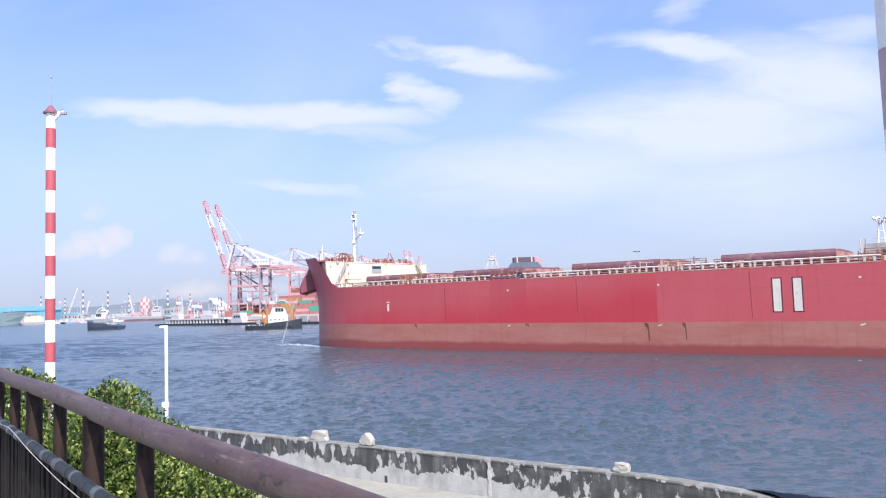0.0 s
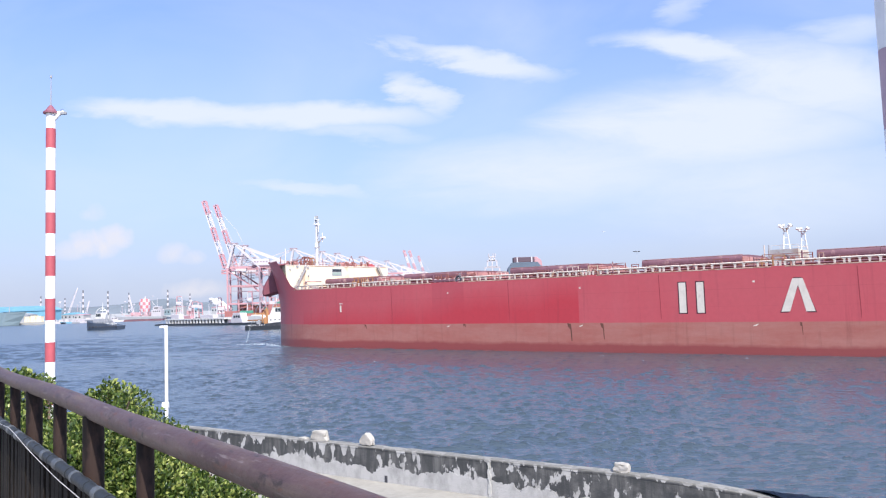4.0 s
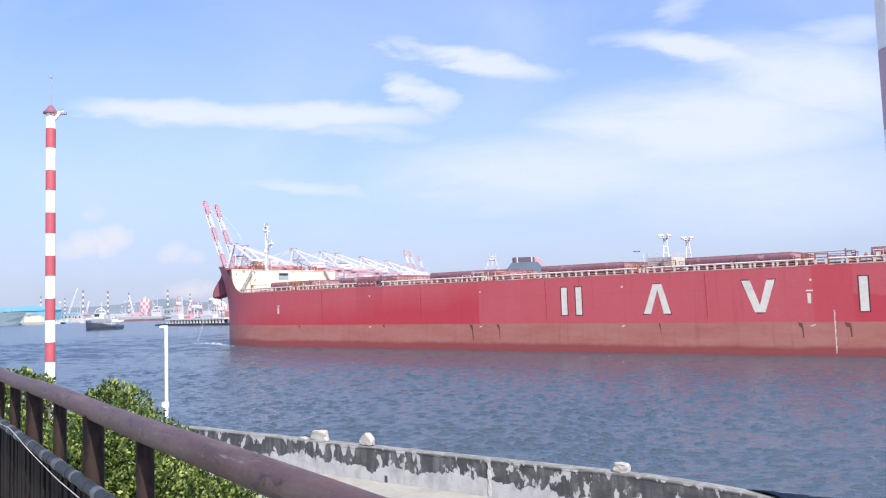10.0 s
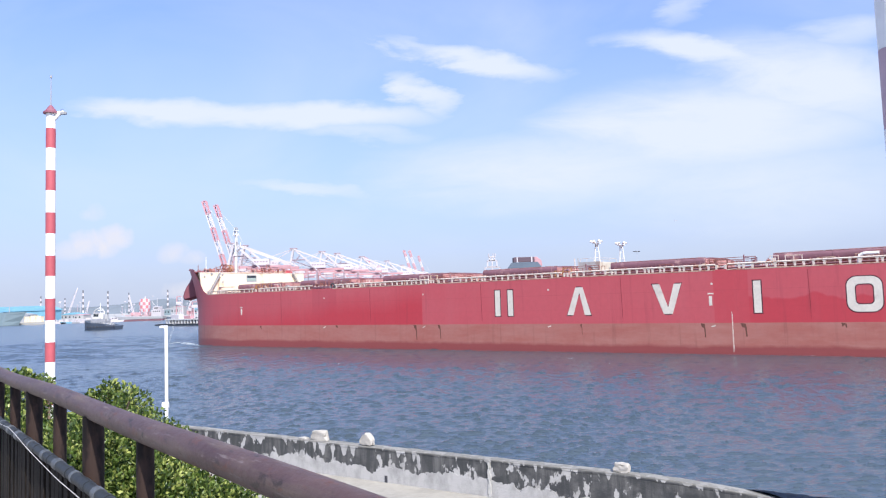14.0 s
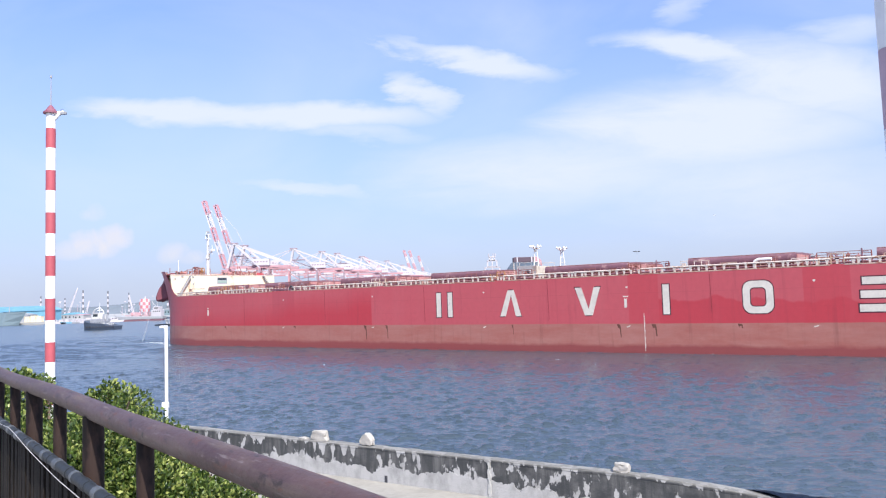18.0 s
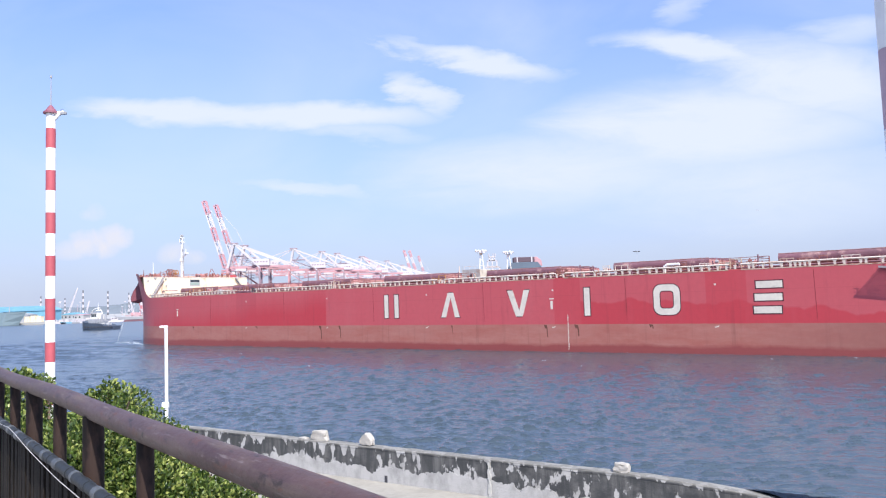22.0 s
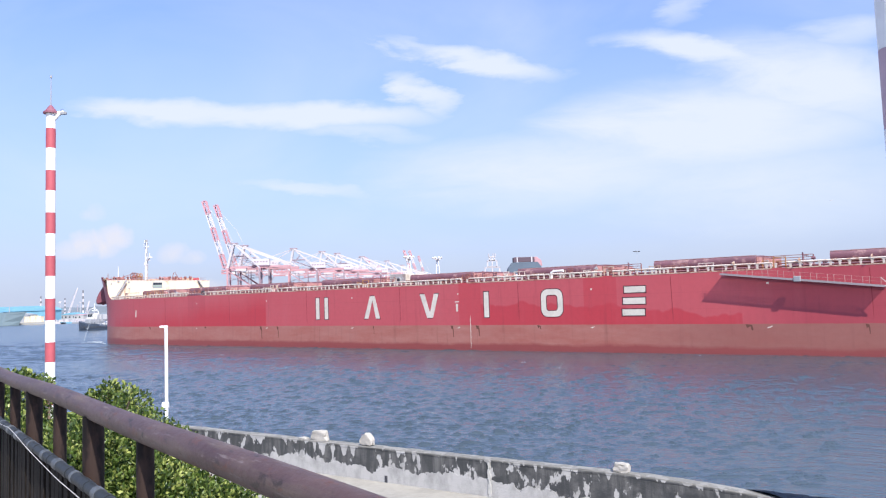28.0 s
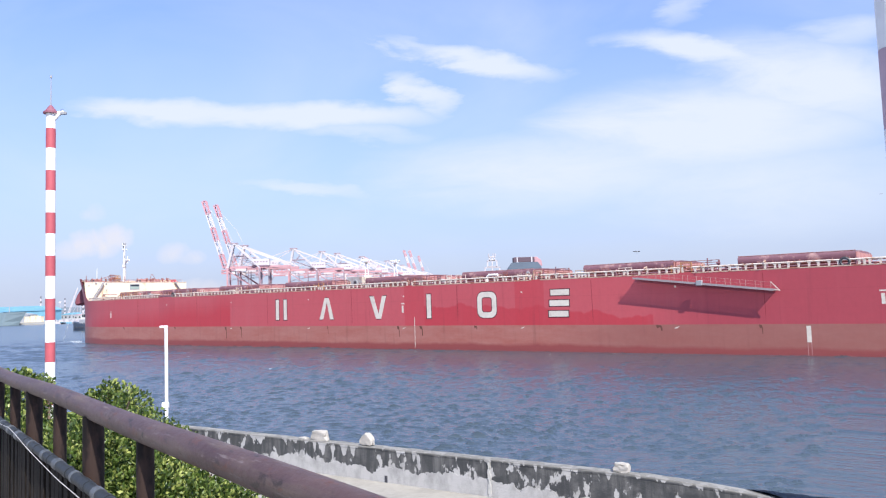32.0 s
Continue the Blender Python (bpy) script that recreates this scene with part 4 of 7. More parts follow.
def hatch(root, u0, length, half_w, n_panels=2):
    """A hatch: coaming with stays, and a low box cover in two panels with ribs."""
    x1, x0 = fx(u0), fx(u0 + length)
    bm = B()
    box(bm, x0 + 0.5, x1 - 0.5, -half_w + 0.6, half_w - 0.6, DECK - 0.02, 15.12)
    coam = part("hatch_coaming", bm, M_COAMING, root)
    stay = None
    for k in range(9):
        x = x0 + 1.2 + (length - 2.4) * k / 8
        if stay is None:
            bm = plate(B(), [(0, 0), (0.75, 0), (0.12, 1.15), (0, 1.15)], -0.06, 0.06)
            stay = part("coaming_stay", bm, M_COAMING, coam, at=pose(x, half_w - 0.6, DECK, 0, 0, 90))
        else:
            again(stay, coam, pose(x, half_w - 0.6, DECK, 0, 0, 90))
    for k in range(12):
        y = -half_w + 1.4 + (2 * half_w - 2.8) * k / 11
        again(stay, coam, pose(x0 + 0.5, y, DECK, 0, 0, 180))
    for k in range(n_panels):
        a, b = x0 + length * k / n_panels + 0.02, x0 + length * (k + 1) / n_panels - 0.02
        # rounded side plates, a slight camber on top
        side = [(-half_w + 0.35, 15.14), (-half_w, 15.5), (-half_w, 16.35), (-half_w + 0.12, 16.72), (-half_w + 0.4, 16.92), (-half_w * 0.5, 17.08)]
        ring = side + [(-y, z) for y, z in side[::-1]]
        bm = B()
        ends = [[bm.verts.new((x, y, z)) for y, z in ring] for x in (a, b)]
        m = len(ring)
        for i in range(m):
            f = bm.faces.new((ends[0][i], ends[0][(i + 1) % m], ends[1][(i + 1) % m], ends[1][i]))
            f.smooth = i in (1, 2, 3, m - 3, m - 4, m - 5)
        for e in ends:
            bm.faces.new([bm.verts.new(v.co) for v in e])
        bmesh.ops.recalc_face_normals(bm, faces=bm.faces)
        cover = part("hatch_cover", bm, M_MAROON, root, "rusty maroon steel hatch cover")
        bm = B()
        box(bm, a, b, half_w - 0.42, half_w - 0.30, 16.93, 17.02)
        part("edge_rail", bm, M_ENDPLATE, cover)
        # aft plates in paler pink: sunlight on that face painted in
        if k == 0:
            for j in range(4):
                bm = B()
                y0 = -half_w + 0.2 + j * half_w / 2
                box(bm, a - 0.14, a - 0.02, y0, y0 + half_w / 2 - 0.35, 15.25, 16.68)
                part("lit_end_plate", bm, M_ENDPLATE, cover, bevel=0.02)
        for q in range(4):
            x = a + 0.9 + (b - a - 1.8) * q / 3
            bm = B()
            box(bm, x - 0.16, x + 0.16, half_w - 0.02, half_w + 0.16, 15.2, 15.62)
            rod(bm, (x, half_w + 0.06, 15.6), (x, half_w + 0.06, 15.9), 0.06, 6)
            part("cleat", bm, M_ENDPLATE, cover)


def mast(root):
    """Foremast on the forecastle with lights, brackets and ladder."""
    x = fx(6.5)
    bm = B()
    rod(bm, (x, 0, 21.3), (x, 0, 33.5), 0.56, 12, 0.38)
    m = part("foremast", bm, M_WHITE, root, "white steel foremast")
    bm = B()
    rod(bm, (x, 0, 33.2), (x, 0, 36.2), 0.28, 8, 0.14)
    part("topmast", bm, M_WHITE, m)
    for z, w in ((33.4, 0.9), (34.9, 0.6), (26.8, 0.7)):
        bm = B()
        box(bm, x - 0.65, x + 0.65, -w, w, z, z + 0.15)
        for sy in (-w, w):
            rod(bm, (x, sy * 0.95, z), (x, sy * 0.95, z + 1.1), 0.09, 6)
        part("light_platform", bm, M_WHITE, m)
    for z in (35.4, 34.2):
        bm = B()
        box(bm, x - 0.5, x + 0.3, -0.4, 0.4, z, z + 0.7)
        part("mast_light", bm, M_GREY, m, bevel=0.05)
    bm = B()
    rod(bm, (x - 0.4, 0, 28.0), (x - 2.6, 0, 29.4), 0.16, 6)
    box(bm, x - 3.0, x - 2.0, -0.6, 0.6, 29.3, 29.8)
    rod(bm, (x - 2.4, 0, 28.2), (x - 2.4, 0, 31.0), 0.1, 6)
    part("horn_bracket", bm, M_WHITE, m)
    bm = rod(B(), (x - 1.3, 0.6, 31.2), (x - 1.3, 0.6, 34.9), 0.14, 6)
    rod(bm, (x - 1.3, 0.6, 33.4), (x, 0, 33.4), 0.07, 5)
    part("aerial", bm, M_WHITE, m)
    bm = rod(B(), (fx(2.5), 8.5, 20.9), (fx(2.5), 8.5, 26.4), 0.13, 6, 0.08)
    part("jackstaff", bm, M_WHITE, root)
    bm = B()
    for sy in (-0.25, 0.25):
        rod(bm, (x - 0.85, sy, 21.4), (x - 0.62, sy, 33.4), 0.05, 5)
    for k in range(24):
        rod(bm, (x - 0.83, -0.25, 21.8 + k * 0.48), (x - 0.83, 0.25, 21.8 + k * 0.48), 0.035, 5)
    part("ladder", bm, M_GREY, m)


def forecastle(root):
    zt = 20.95
    part("forecastle_deck", deck_mesh(20.95, -5, 15.0, 0.35), M_DECK, root)
    bm = plate(B(), [(-19.1, DECK), (19.1, DECK), (19.6, 20.9), (-20.6, 20.9), (-20.6, 18.6), (-19.6, 17.4)], 0, 0.3)
    wall = part("forecastle_bulkhead", bm, M_CREAM, root, "cream painted forecastle bulkhead", at=pose(fx(15.2), 0, 0, 0, 0, 90))
    for name, m, x0, x1, z0, z1, y1 in (("window_frame", M_GREY, -0.95, 2.95, 18.0, 20.15, 0.36), ("pane", M_GLASS_DARK, -0.7, 2.7, 19.25, 19.95, 0.38), ("pane", M_PANE, -0.7, 2.7, 18.3, 19.1, 0.38)):
        bm = B()
        box(bm, x0, x1, 0.28, y1, z0, z1)
        part(name, bm, m, wall, "", bevel=0.02)
    for top, foot, zf in ((13.1, 17.3, DECK + 0.3), (-15.2, -17.6, 17.6)):
        bm = B()
        run = foot - top
        for yy in (0.7, 1.4):
            beam(bm, (top, yy, 20.8), (foot, yy, zf), 0.14, 0.30)
        for k in range(14):
            f = (k + 0.5) / 14
            z = 20.8 + (zf - 20.8) * f
            box(bm, top + run * f - 0.2, top + run * f + 0.2, 0.7, 1.4, z - 0.03, z + 0.03)
        part("stairway", bm, M_GREY, wall)
        bm = B()
        for k in range(4):
            f = 0.1 + 0.27 * k
            z = 20.8 + (zf - 20.8) * f
            rod(bm, (top + run * f, 1.45, z), (top + run * f, 1.45, z + 1.0), 0.04, 5)
        rod(bm, (top, 1.45, 21.8), (foot, 1.45, zf + 1.0), 0.04, 5)
        part("stair_rail", bm, M_SHIPRAIL, wall)
    for x, z, w in ((18.3, 19.6, 0.35), (12.1, 20.2, 0.5), (15.9, 20.4, 0.6), (11.9, 18.0, 0.35), (12.9, 16.2, 0.5)):
        bm = B()
        box(bm, x - w, x + w * 0.2, 0.29, 0.55, z - 0.2, z + 0.25)
        part("junction_box", bm, M_GREY, wall, bevel=0.02)
    bm = B()
    rod(bm, (13.2, 0.6, DECK), (13.2, 0.6, 16.4), 0.12, 6)
    rod(bm, (13.2, 0.6, 16.4), (9.0, 2.4, 16.4), 0.12, 6)
    part("bent_pipe", bm, M_MAROON, wall)
    for k in range(9):
        bm = B()
        box(bm, -18.6 + k * 4.6, -18.48 + k * 4.6, 0.28, 0.33, DECK + 0.1, 20.8)
        part("stiffener", bm, M_CREAM, wall)
    bm = B()
    box(bm, -20.6, 19.6, 0.28, 0.42, 20.72, 20.95)
    part("deck_edge", bm, M_SHIPRAIL, wall)
    # plating at the forecastle's sides, behind the falling bulwark
    for side, last in ((1, 15.1), (-1, 15.1)):
        bm = B()
        pts = [(u, y - 0.25) for u, y in outline_at(17.5, 40) if 5 < u < last] + [(last, np.interp(last, *zip(*outline_at(17.5, 40))) - 0.25)]
        lo = [bm.verts.new((fx(u), side * y, 17.6)) for u, y in pts]
        hi = [bm.verts.new((fx(u), side * y, 20.9)) for u, y in pts]
        for i in range(len(pts) - 1):
            bm.faces.new((lo[i], lo[i + 1], hi[i + 1], hi[i]))
        bmesh.ops.solidify(bm, geom=bm.faces[:], thickness=0.12)
        bmesh.ops.recalc_face_normals(bm, faces=bm.faces)
        part("forecastle_side", bm, M_CREAM, root)
    # pale lining on the inner face of the bow bulwark
    for side in (1, -1):
        bm = B()
        pts = [(u + 0.35, max(0.0, y - 0.32)) for u, y in outline_at(20.9, 40) if u < 10.6]
        lo = [bm.verts.new((fx(u), side * y, 20.9)) for u, y in pts]
        hi = [bm.verts.new((fx(u), side * y, 22.0)) for u, y in pts]
        for i in range(len(pts) - 1):
            bm.faces.new((lo[i], lo[i + 1], hi[i + 1], hi[i]))
        bmesh.ops.solidify(bm, geom=bm.faces[:], thickness=0.05)
        bmesh.ops.recalc_face_normals(bm, faces=bm.faces)
        part("bulwark_lining", bm, M_CREAM, root)
    # gear on the forecastle deck
    random.seed(21)
    for k, (u, y, kind) in enumerate(((10, 12.5, "winch"), (11.5, -4, "winch"), (10, -10.5, "winch"), (6, 9, "bollard"), (13.5, 16, "bollard"), (13.2, -2, "bollard"),
                                      (9, 8.5, "vent"), (13.5, 9, "vent"), (13, -8, "vent"), (13.4, -14, "vent"), (12.5, -12.2, "vent"), (12.8, -5.6, "vent"))):
        bm = B()
        x = fx(u)
        if kind == "winch":
            rod(bm, (x, y - 1.6, zt + 0.75), (x, y + 1.6, zt + 0.75), 0.45, 14)
            for s in (-1.6, -0.2, 1.6):
                rod(bm, (x, y + s - 0.06, zt + 0.75), (x, y + s + 0.06, zt + 0.75), 0.7, 16)
            box(bm, x - 0.9, x + 0.9, y - 2.1, y + 2.1, zt - 0.02, zt + 0.35)
            part("mooring_winch", bm, M_ENDPLATE, root, "rusty mooring winch")
        elif kind == "bollard":
            for s in (-0.5, 0.5):
                rod(bm, (x, y + s, zt - 0.02), (x, y + s, zt + 0.8), 0.25, 10)
                rod(bm, (x, y + s, zt + 0.7), (x, y + s, zt + 0.82), 0.34, 10)
            part("bollard", bm, M_DARK, root)
        else:
            rod(bm, (x, y, zt - 0.02), (x, y, zt + 1.1), 0.28, 10)
            rod(bm, (x, y, zt + 1.05), (x, y, zt + 1.45), 0.5, 10, 0.42)
            part("mushroom_vent", bm, M_COAMING, root)
    # rope reels: a spoked brown one and an orange one beside it
    for u, y, r, m, lab in ((7.6, 5.4, 1.35, M_COAMING, "brown spoked rope reel"), (7.2, 3.1, 1.15, M_ORANGE, "orange rope reel")):
        bm = B()
        for sy in (-0.55, 0.55):
            ringp = [Vector((fx(u) + r * math.cos(k * math.tau / 16), y + sy, zt + 1.55 + r * math.sin(k * math.tau / 16))) for k in range(16)]
            for p, q in zip(ringp, ringp[1:] + ringp[:1]):
                rod(bm, p, q, 0.15, 6)
            for k in range(0, 16, 4):
                rod(bm, (fx(u), y + sy, zt + 1.55), ringp[k], 0.09, 5)
        rod(bm, (fx(u), y - 0.7, zt + 1.55), (fx(u), y + 0.7, zt + 1.55), 0.35, 10)
        for sy in (-0.7, 0.7):
            beam(bm, (fx(u) - 0.7, y + sy, zt), (fx(u), y + sy, zt + 1.55), 0.12, 0.2)
            beam(bm, (fx(u) + 0.7, y + sy, zt), (fx(u), y + sy, zt + 1.55), 0.12, 0.2)
        part("rope_reel", bm, m, root, lab)
    for a, b in (((4, 12, 0.1), (8, 6, 2.6)), ((12, 3, 0), (12, 3, 2.2)), ((12.5, -6.5, 0), (12.5, -7.6, 3.0)), ((13, 12, 0), (13, 12.3, 1.9)), ((13, -9.5, 0), (12.6, -7.9, 3.1)), ((12, -14.5, 0), (12, -14.2, 1.8)), ((9, 15.8, 0), (9, 15.8, 2.4))):
        bm = rod(B(), (fx(a[0]), a[1], zt + a[2]), (fx(b[0]), b[1], zt + b[2]), 0.10, 6)
        part("davit", bm, M_COAMING, root)
    for k in range(20):
        y = -19.5 + k * 2.05
        bm = rod(B(), (fx(14.9), y, zt - 0.03), (fx(14.9), y, zt + 0.9), 0.045, 5)
        part("rail_post", bm, M_COAMING if k % 3 else M_SHIPRAIL, root)
    for h in (0.45, 0.9):
        bm = rod(B(), (fx(14.9), -19.5, zt + h), (fx(14.9), 19.5, zt + h), 0.03, 5)
        part("rail_bar", bm, M_COAMING, root)
    # anchor housing on the blunt bow
    bm = plate(B(), [(-3.0, 22.0), (1.0, 21.6), (1.6, 20.4), (1.9, 18.9), (2.6, 18.0), (3.6, 16.4), (4.2, 14.8), (4.4, 13.5), (3.8, 12.7), (0.5, 13.6), (-3.0, 14.0)], -3.0, 2.6)
    part("anchor_housing", bm, M_ANCHOR, root, at=pose(fx(3.6), 11.8, 0, 0, 0, 37), bevel=0.5)
    # openings for the mooring ropes along the top of the bow bulwark, and worn name bars below them
    rim = outline_at(21.9, 60)
    for i in (5, 9, 14, 20):
        (u0, y0), (u1, y1) = rim[i], rim[i + 1]
        turn = math.degrees(math.atan2(y1 - y0, -(u1 - u0)))
        chock = part("fairlead", box(B(), -0.75, 0.75, -0.22, 0.3, -0.15, 0.45), M_ANCHOR, root, at=pose(fx(u0), y0, 22.0, 0, 0, turn), bevel=0.1)
        part("opening", box(B(), -0.4, 0.4, -0.26, -0.18, -0.05, 0.28), M_SHIPRAIL, chock)
        part("opening", box(B(), -0.4, 0.4, 0.28, 0.34, -0.05, 0.28), M_SHIPRAIL, chock)
    side = outline_at(19.4, 80)
    for i in range(17, 26, 2):
        (u0, y0), (u1, y1) = side[i], side[i + 1]
        turn = math.degrees(math.atan2(y1 - y0, -(u1 - u0)))
        part("name_bar", box(B(), -0.28, 0.28, -0.12, 0.12, -0.55, 0.55), M_CRANE_PINK, root, at=pose(fx(u0), y0, 19.4, 0, 0, turn))
    bm = B()
    rod(bm, (0, 0, 1.2), (0, 0, -1.6), 0.35, 8)
    beam(bm, (-0.3, -1.7, -0.2), (0, 0, -1.7), 0.5, 0.6)
    beam(bm, (-0.3, 1.7, -0.2), (0, 0, -1.7), 0.5, 0.6)
    part("anchor", bm, M_ANCHOR, root, "dark stockless anchor", at=pose(fx(1.6), 13.6, 14.6, 0, 0, 37))


def side_y(u):
    """Half breadth of the deck at u."""
    return float(np.interp(u, *zip(*outline_at(DECK, 40))))


def deck_gear(root):
    """Thick pale pipe along the deck edge on short posts, with frames, vents and pipe runs behind it."""
    y = HALF - 0.35
    gaps = (44.5, 69.5, 104.5, 137.0, 166.0, 198.5, 228.0, 262.0)
    a = 19.5
    for g in gaps:
        b = g - (3.2 if g == 69.5 else 1.0)
        cuts = [a] + [c for c in (23.0, 27.0, 32.0, 38.0) if a < c < b] + [b]
        for c, d in zip(cuts, cuts[1:]):
            bm = rod(B(), (fx(c), side_y(c) - 0.35, DECK + 0.98), (fx(d), side_y(d) - 0.35, DECK + 0.98), 0.145, 10)
            part("deck_pipe", bm, M_SHIPRAIL, root, "pale pipe along the deck edge")
            bm = beam(B(), (fx(c), side_y(c) - 0.015, DECK + 0.05), (fx(d), side_y(d) - 0.015, DECK + 0.05), 0.09, 0.16)
            part("gunwale_strip", bm, M_GUNWALE, root, "cream gunwale edge with rust")
        a = g + (4.2 if g == 69.5 else 1.0)
    random.seed(4)
    post, u = None, 20.2
    while u < 262:
        if post is None:
            bm = B()
            box(bm, -0.16, 0.16, -0.07, 0.07, -0.02, 0.90)
            box(bm, -0.26, 0.26, -0.09, 0.09, 0.74, 0.84)
            post = part("stanchion", bm, M_SHIPRAIL, root, at=pose(fx(u), side_y(u) - 0.35, DECK))
        else:
            again(post, root, pose(fx(u), side_y(u) - 0.35, DECK))
        u += random.choice((0.7, 1.3, 1.4, 1.5, 2.2))
    # rusty frames where the pipe breaks, and davit posts
    for k, g in enumerate(gaps[:-1]):
        tone = (M_ORANGE, M_COAMING, M_GUNWALE)[k % 3]
        bm = B()
        for dx, h in ((-0.9, 1.9), (0.9, 1.9), (2.6, 1.5)):
            beam(bm, (fx(g) + dx, y - 0.5, DECK - 0.02), (fx(g) + dx, y - 0.5, DECK + h), 0.18, 0.18)
        beam(bm, (fx(g) - 1.0, y - 0.5, DECK + 1.85), (fx(g) + 1.0, y - 0.5, DECK + 1.85), 0.14, 0.14)
        beam(bm, (fx(g) - 0.9, y - 0.5, DECK + 1.1), (fx(g) + 2.6, y - 0.5, DECK + 1.4), 0.10, 0.10)
        part("deck_frame", bm, tone, root)
        for dx, yy, h in ((-3.1, 19.8, 2.5), (4.1, 20.4, 1.8)):
            bm = rod(B(), (fx(g) + dx, yy, DECK - 0.02), (fx(g) + dx, yy, DECK + h), 0.12, 8)
            rod(bm, (fx(g) + dx, yy, DECK + h * 0.8), (fx(g) + dx - 0.9, yy, DECK + h * 0.8), 0.07, 6)
            part("davit_post", bm, M_MAROON, root)
        # walkway over the pipes between the hatches
        bm = B()
        for dx in (-3.9, 3.9):
            beam(bm, (fx(g) + dx, 15.8, DECK), (fx(g) + dx, 15.8, DECK + 2.3), 0.16, 0.16)
        for h in (1.5, 1.9, 2.3):
            beam(bm, (fx(g) - 3.9, 15.8, DECK + h), (fx(g) + 3.9, 15.8, DECK + h), 0.10, 0.10)
        part("pipe_gantry", bm, M_COAMING, root)
        # winches, lockers and valves crowded between the hatches
        random.seed(100 + k)
        for j in range(15):
            x, yy = fx(g) + random.uniform(-4.6, 4.6), random.uniform(8.5, 19.0)
            h, w = random.uniform(0.5, 1.9), random.uniform(0.15, 0.6)
            bm = B()
            if j % 3 == 0:
                box(bm, x - w, x + w, yy - w * 0.7, yy + w * 0.7, DECK - 0.02, DECK + h)
            elif j % 3 == 1:
                rod(bm, (x, yy, DECK - 0.02), (x, yy, DECK + h + 0.5), 0.09, 6)
                rod(bm, (x - 0.3, yy, DECK + h), (x + 0.3, yy, DECK + h), 0.22, 8)
            else:
                rod(bm, (x - w, yy, DECK + h * 0.6), (x + w, yy, DECK + h * 0.6), h * 0.35, 10)
                box(bm, x - w, x + w, yy - 0.25, yy + 0.25, DECK - 0.02, DECK + h * 0.3)
            part("deck_fitting", bm, random.choice((M_COAMING, M_ENDPLATE, M_GUNWALE, M_MAROON, M_ENDPLATE, M_GREY)), root)
    # yellow frames by the first hatch
    for u in (37.6, 40.0, 42.4):
        bm = B()
        for dx in (-0.7, 0.7):
            beam(bm, (fx(u) + dx, 16.0, DECK), (fx(u) + dx, 16.0, DECK + 2.4), 0.18, 0.18)
        for h in (1.3, 2.35):
            beam(bm, (fx(u) - 0.8, 16.0, DECK + h), (fx(u) + 0.8, 16.0, DECK + h), 0.18, 0.18)
        part("deck_frame", bm, M_ORANGE, root)
    # dark stowage and a black hawse ring where the pipe is broken
    bm = B()
    box(bm, fx(72.6), fx(66.6), HALF - 0.9, HALF - 0.2, DECK + 0.25, DECK + 0.75)
    part("stowage", bm, M_MAROON, root, bevel=0.05)
    for u in (73.6, 252.5):
        ringp = [Vector((fx(u) + 0.62 * math.cos(k * math.tau / 14), HALF - 0.3, DECK + 0.65 + 0.62 * math.sin(k * math.tau / 14))) for k in range(14)]
        bm = B()
        for p, q in zip(ringp, ringp[1:] + ringp[:1]):
            rod(bm, p, q, 0.2, 6)
        part("hawse_ring", bm, M_DARK, root)
    random.seed(8)
    for k in range(34):
        u = 27 + k * 6.9 + random.uniform(-1.5, 1.5)
        yy, h, r = random.uniform(17.8, 21.4), random.uniform(0.6, 1.25), random.uniform(0.10, 0.2)
        bm = rod(B(), (fx(u), yy, DECK - 0.02), (fx(u), yy, DECK + h), r, 8)
        rod(bm, (fx(u), yy, DECK + h), (fx(u) + random.choice((-1, 1)) * r * 2.4, yy, DECK + h - r), r * 1.1, 8)
        part("air_pipe", bm, random.choice((M_COAMING, M_COAMING, M_MAROON, M_GUNWALE)), root)
    for yy, z, r, m in ((18.9, 0.45, 0.16, M_COAMING), (19.6, 0.45, 0.12, M_MAROON), (17.9, 0.95, 0.10, M_COAMING)):
        for a, b in ((25, 105), (105, 185), (185, 260)):
            bm = rod(B(), (fx(a), yy, DECK + z), (fx(b) + 0.3, yy, DECK + z), r, 8)
            part("pipe_run", bm, m, root)
    for k in range(40):
        u = 28 + k * 5.85
        bm = B()
        box(bm, fx(u) - 0.08, fx(u) + 0.08, 17.7, 19.8, DECK - 0.02, DECK + 0.36)
        part("pipe_support", bm, M_COAMING, root)
    # low rails, hydrant stands and hose frames crowded along the hatch sides
    random.seed(23)
    u = 46.0
    while u < 216:
        w, h, yy = random.uniform(0.5, 2.6), random.uniform(1.15, 2.15), random.uniform(16.3, 17.4)
        bm = B()
        for x in np.linspace(fx(u) - w, fx(u), 2 + int(w > 1.6)):
            beam(bm, (x, yy, DECK - 0.02), (x, yy, DECK + h), 0.11, 0.11)
        beam(bm, (fx(u) - w - 0.1, yy, DECK + h), (fx(u) + 0.1, yy, DECK + h), 0.11, 0.13)
        if random.random() < 0.6:
            beam(bm, (fx(u) - w, yy, DECK + h * 0.62), (fx(u), yy, DECK + h * 0.62), 0.09, 0.09)
        else:
            box(bm, fx(u) - w * 0.7, fx(u) - w * 0.2, yy - 0.2, yy + 0.2, DECK + h * 0.3, DECK + h * 0.85)
        part("deck_rail", bm, random.choice((M_GUNWALE, M_COAMING, M_COAMING, M_MAROON, M_SHIPRAIL)), root)
        u += w + random.uniform(0.5, 3.4)
    # bent vent pipe
    bm = B()
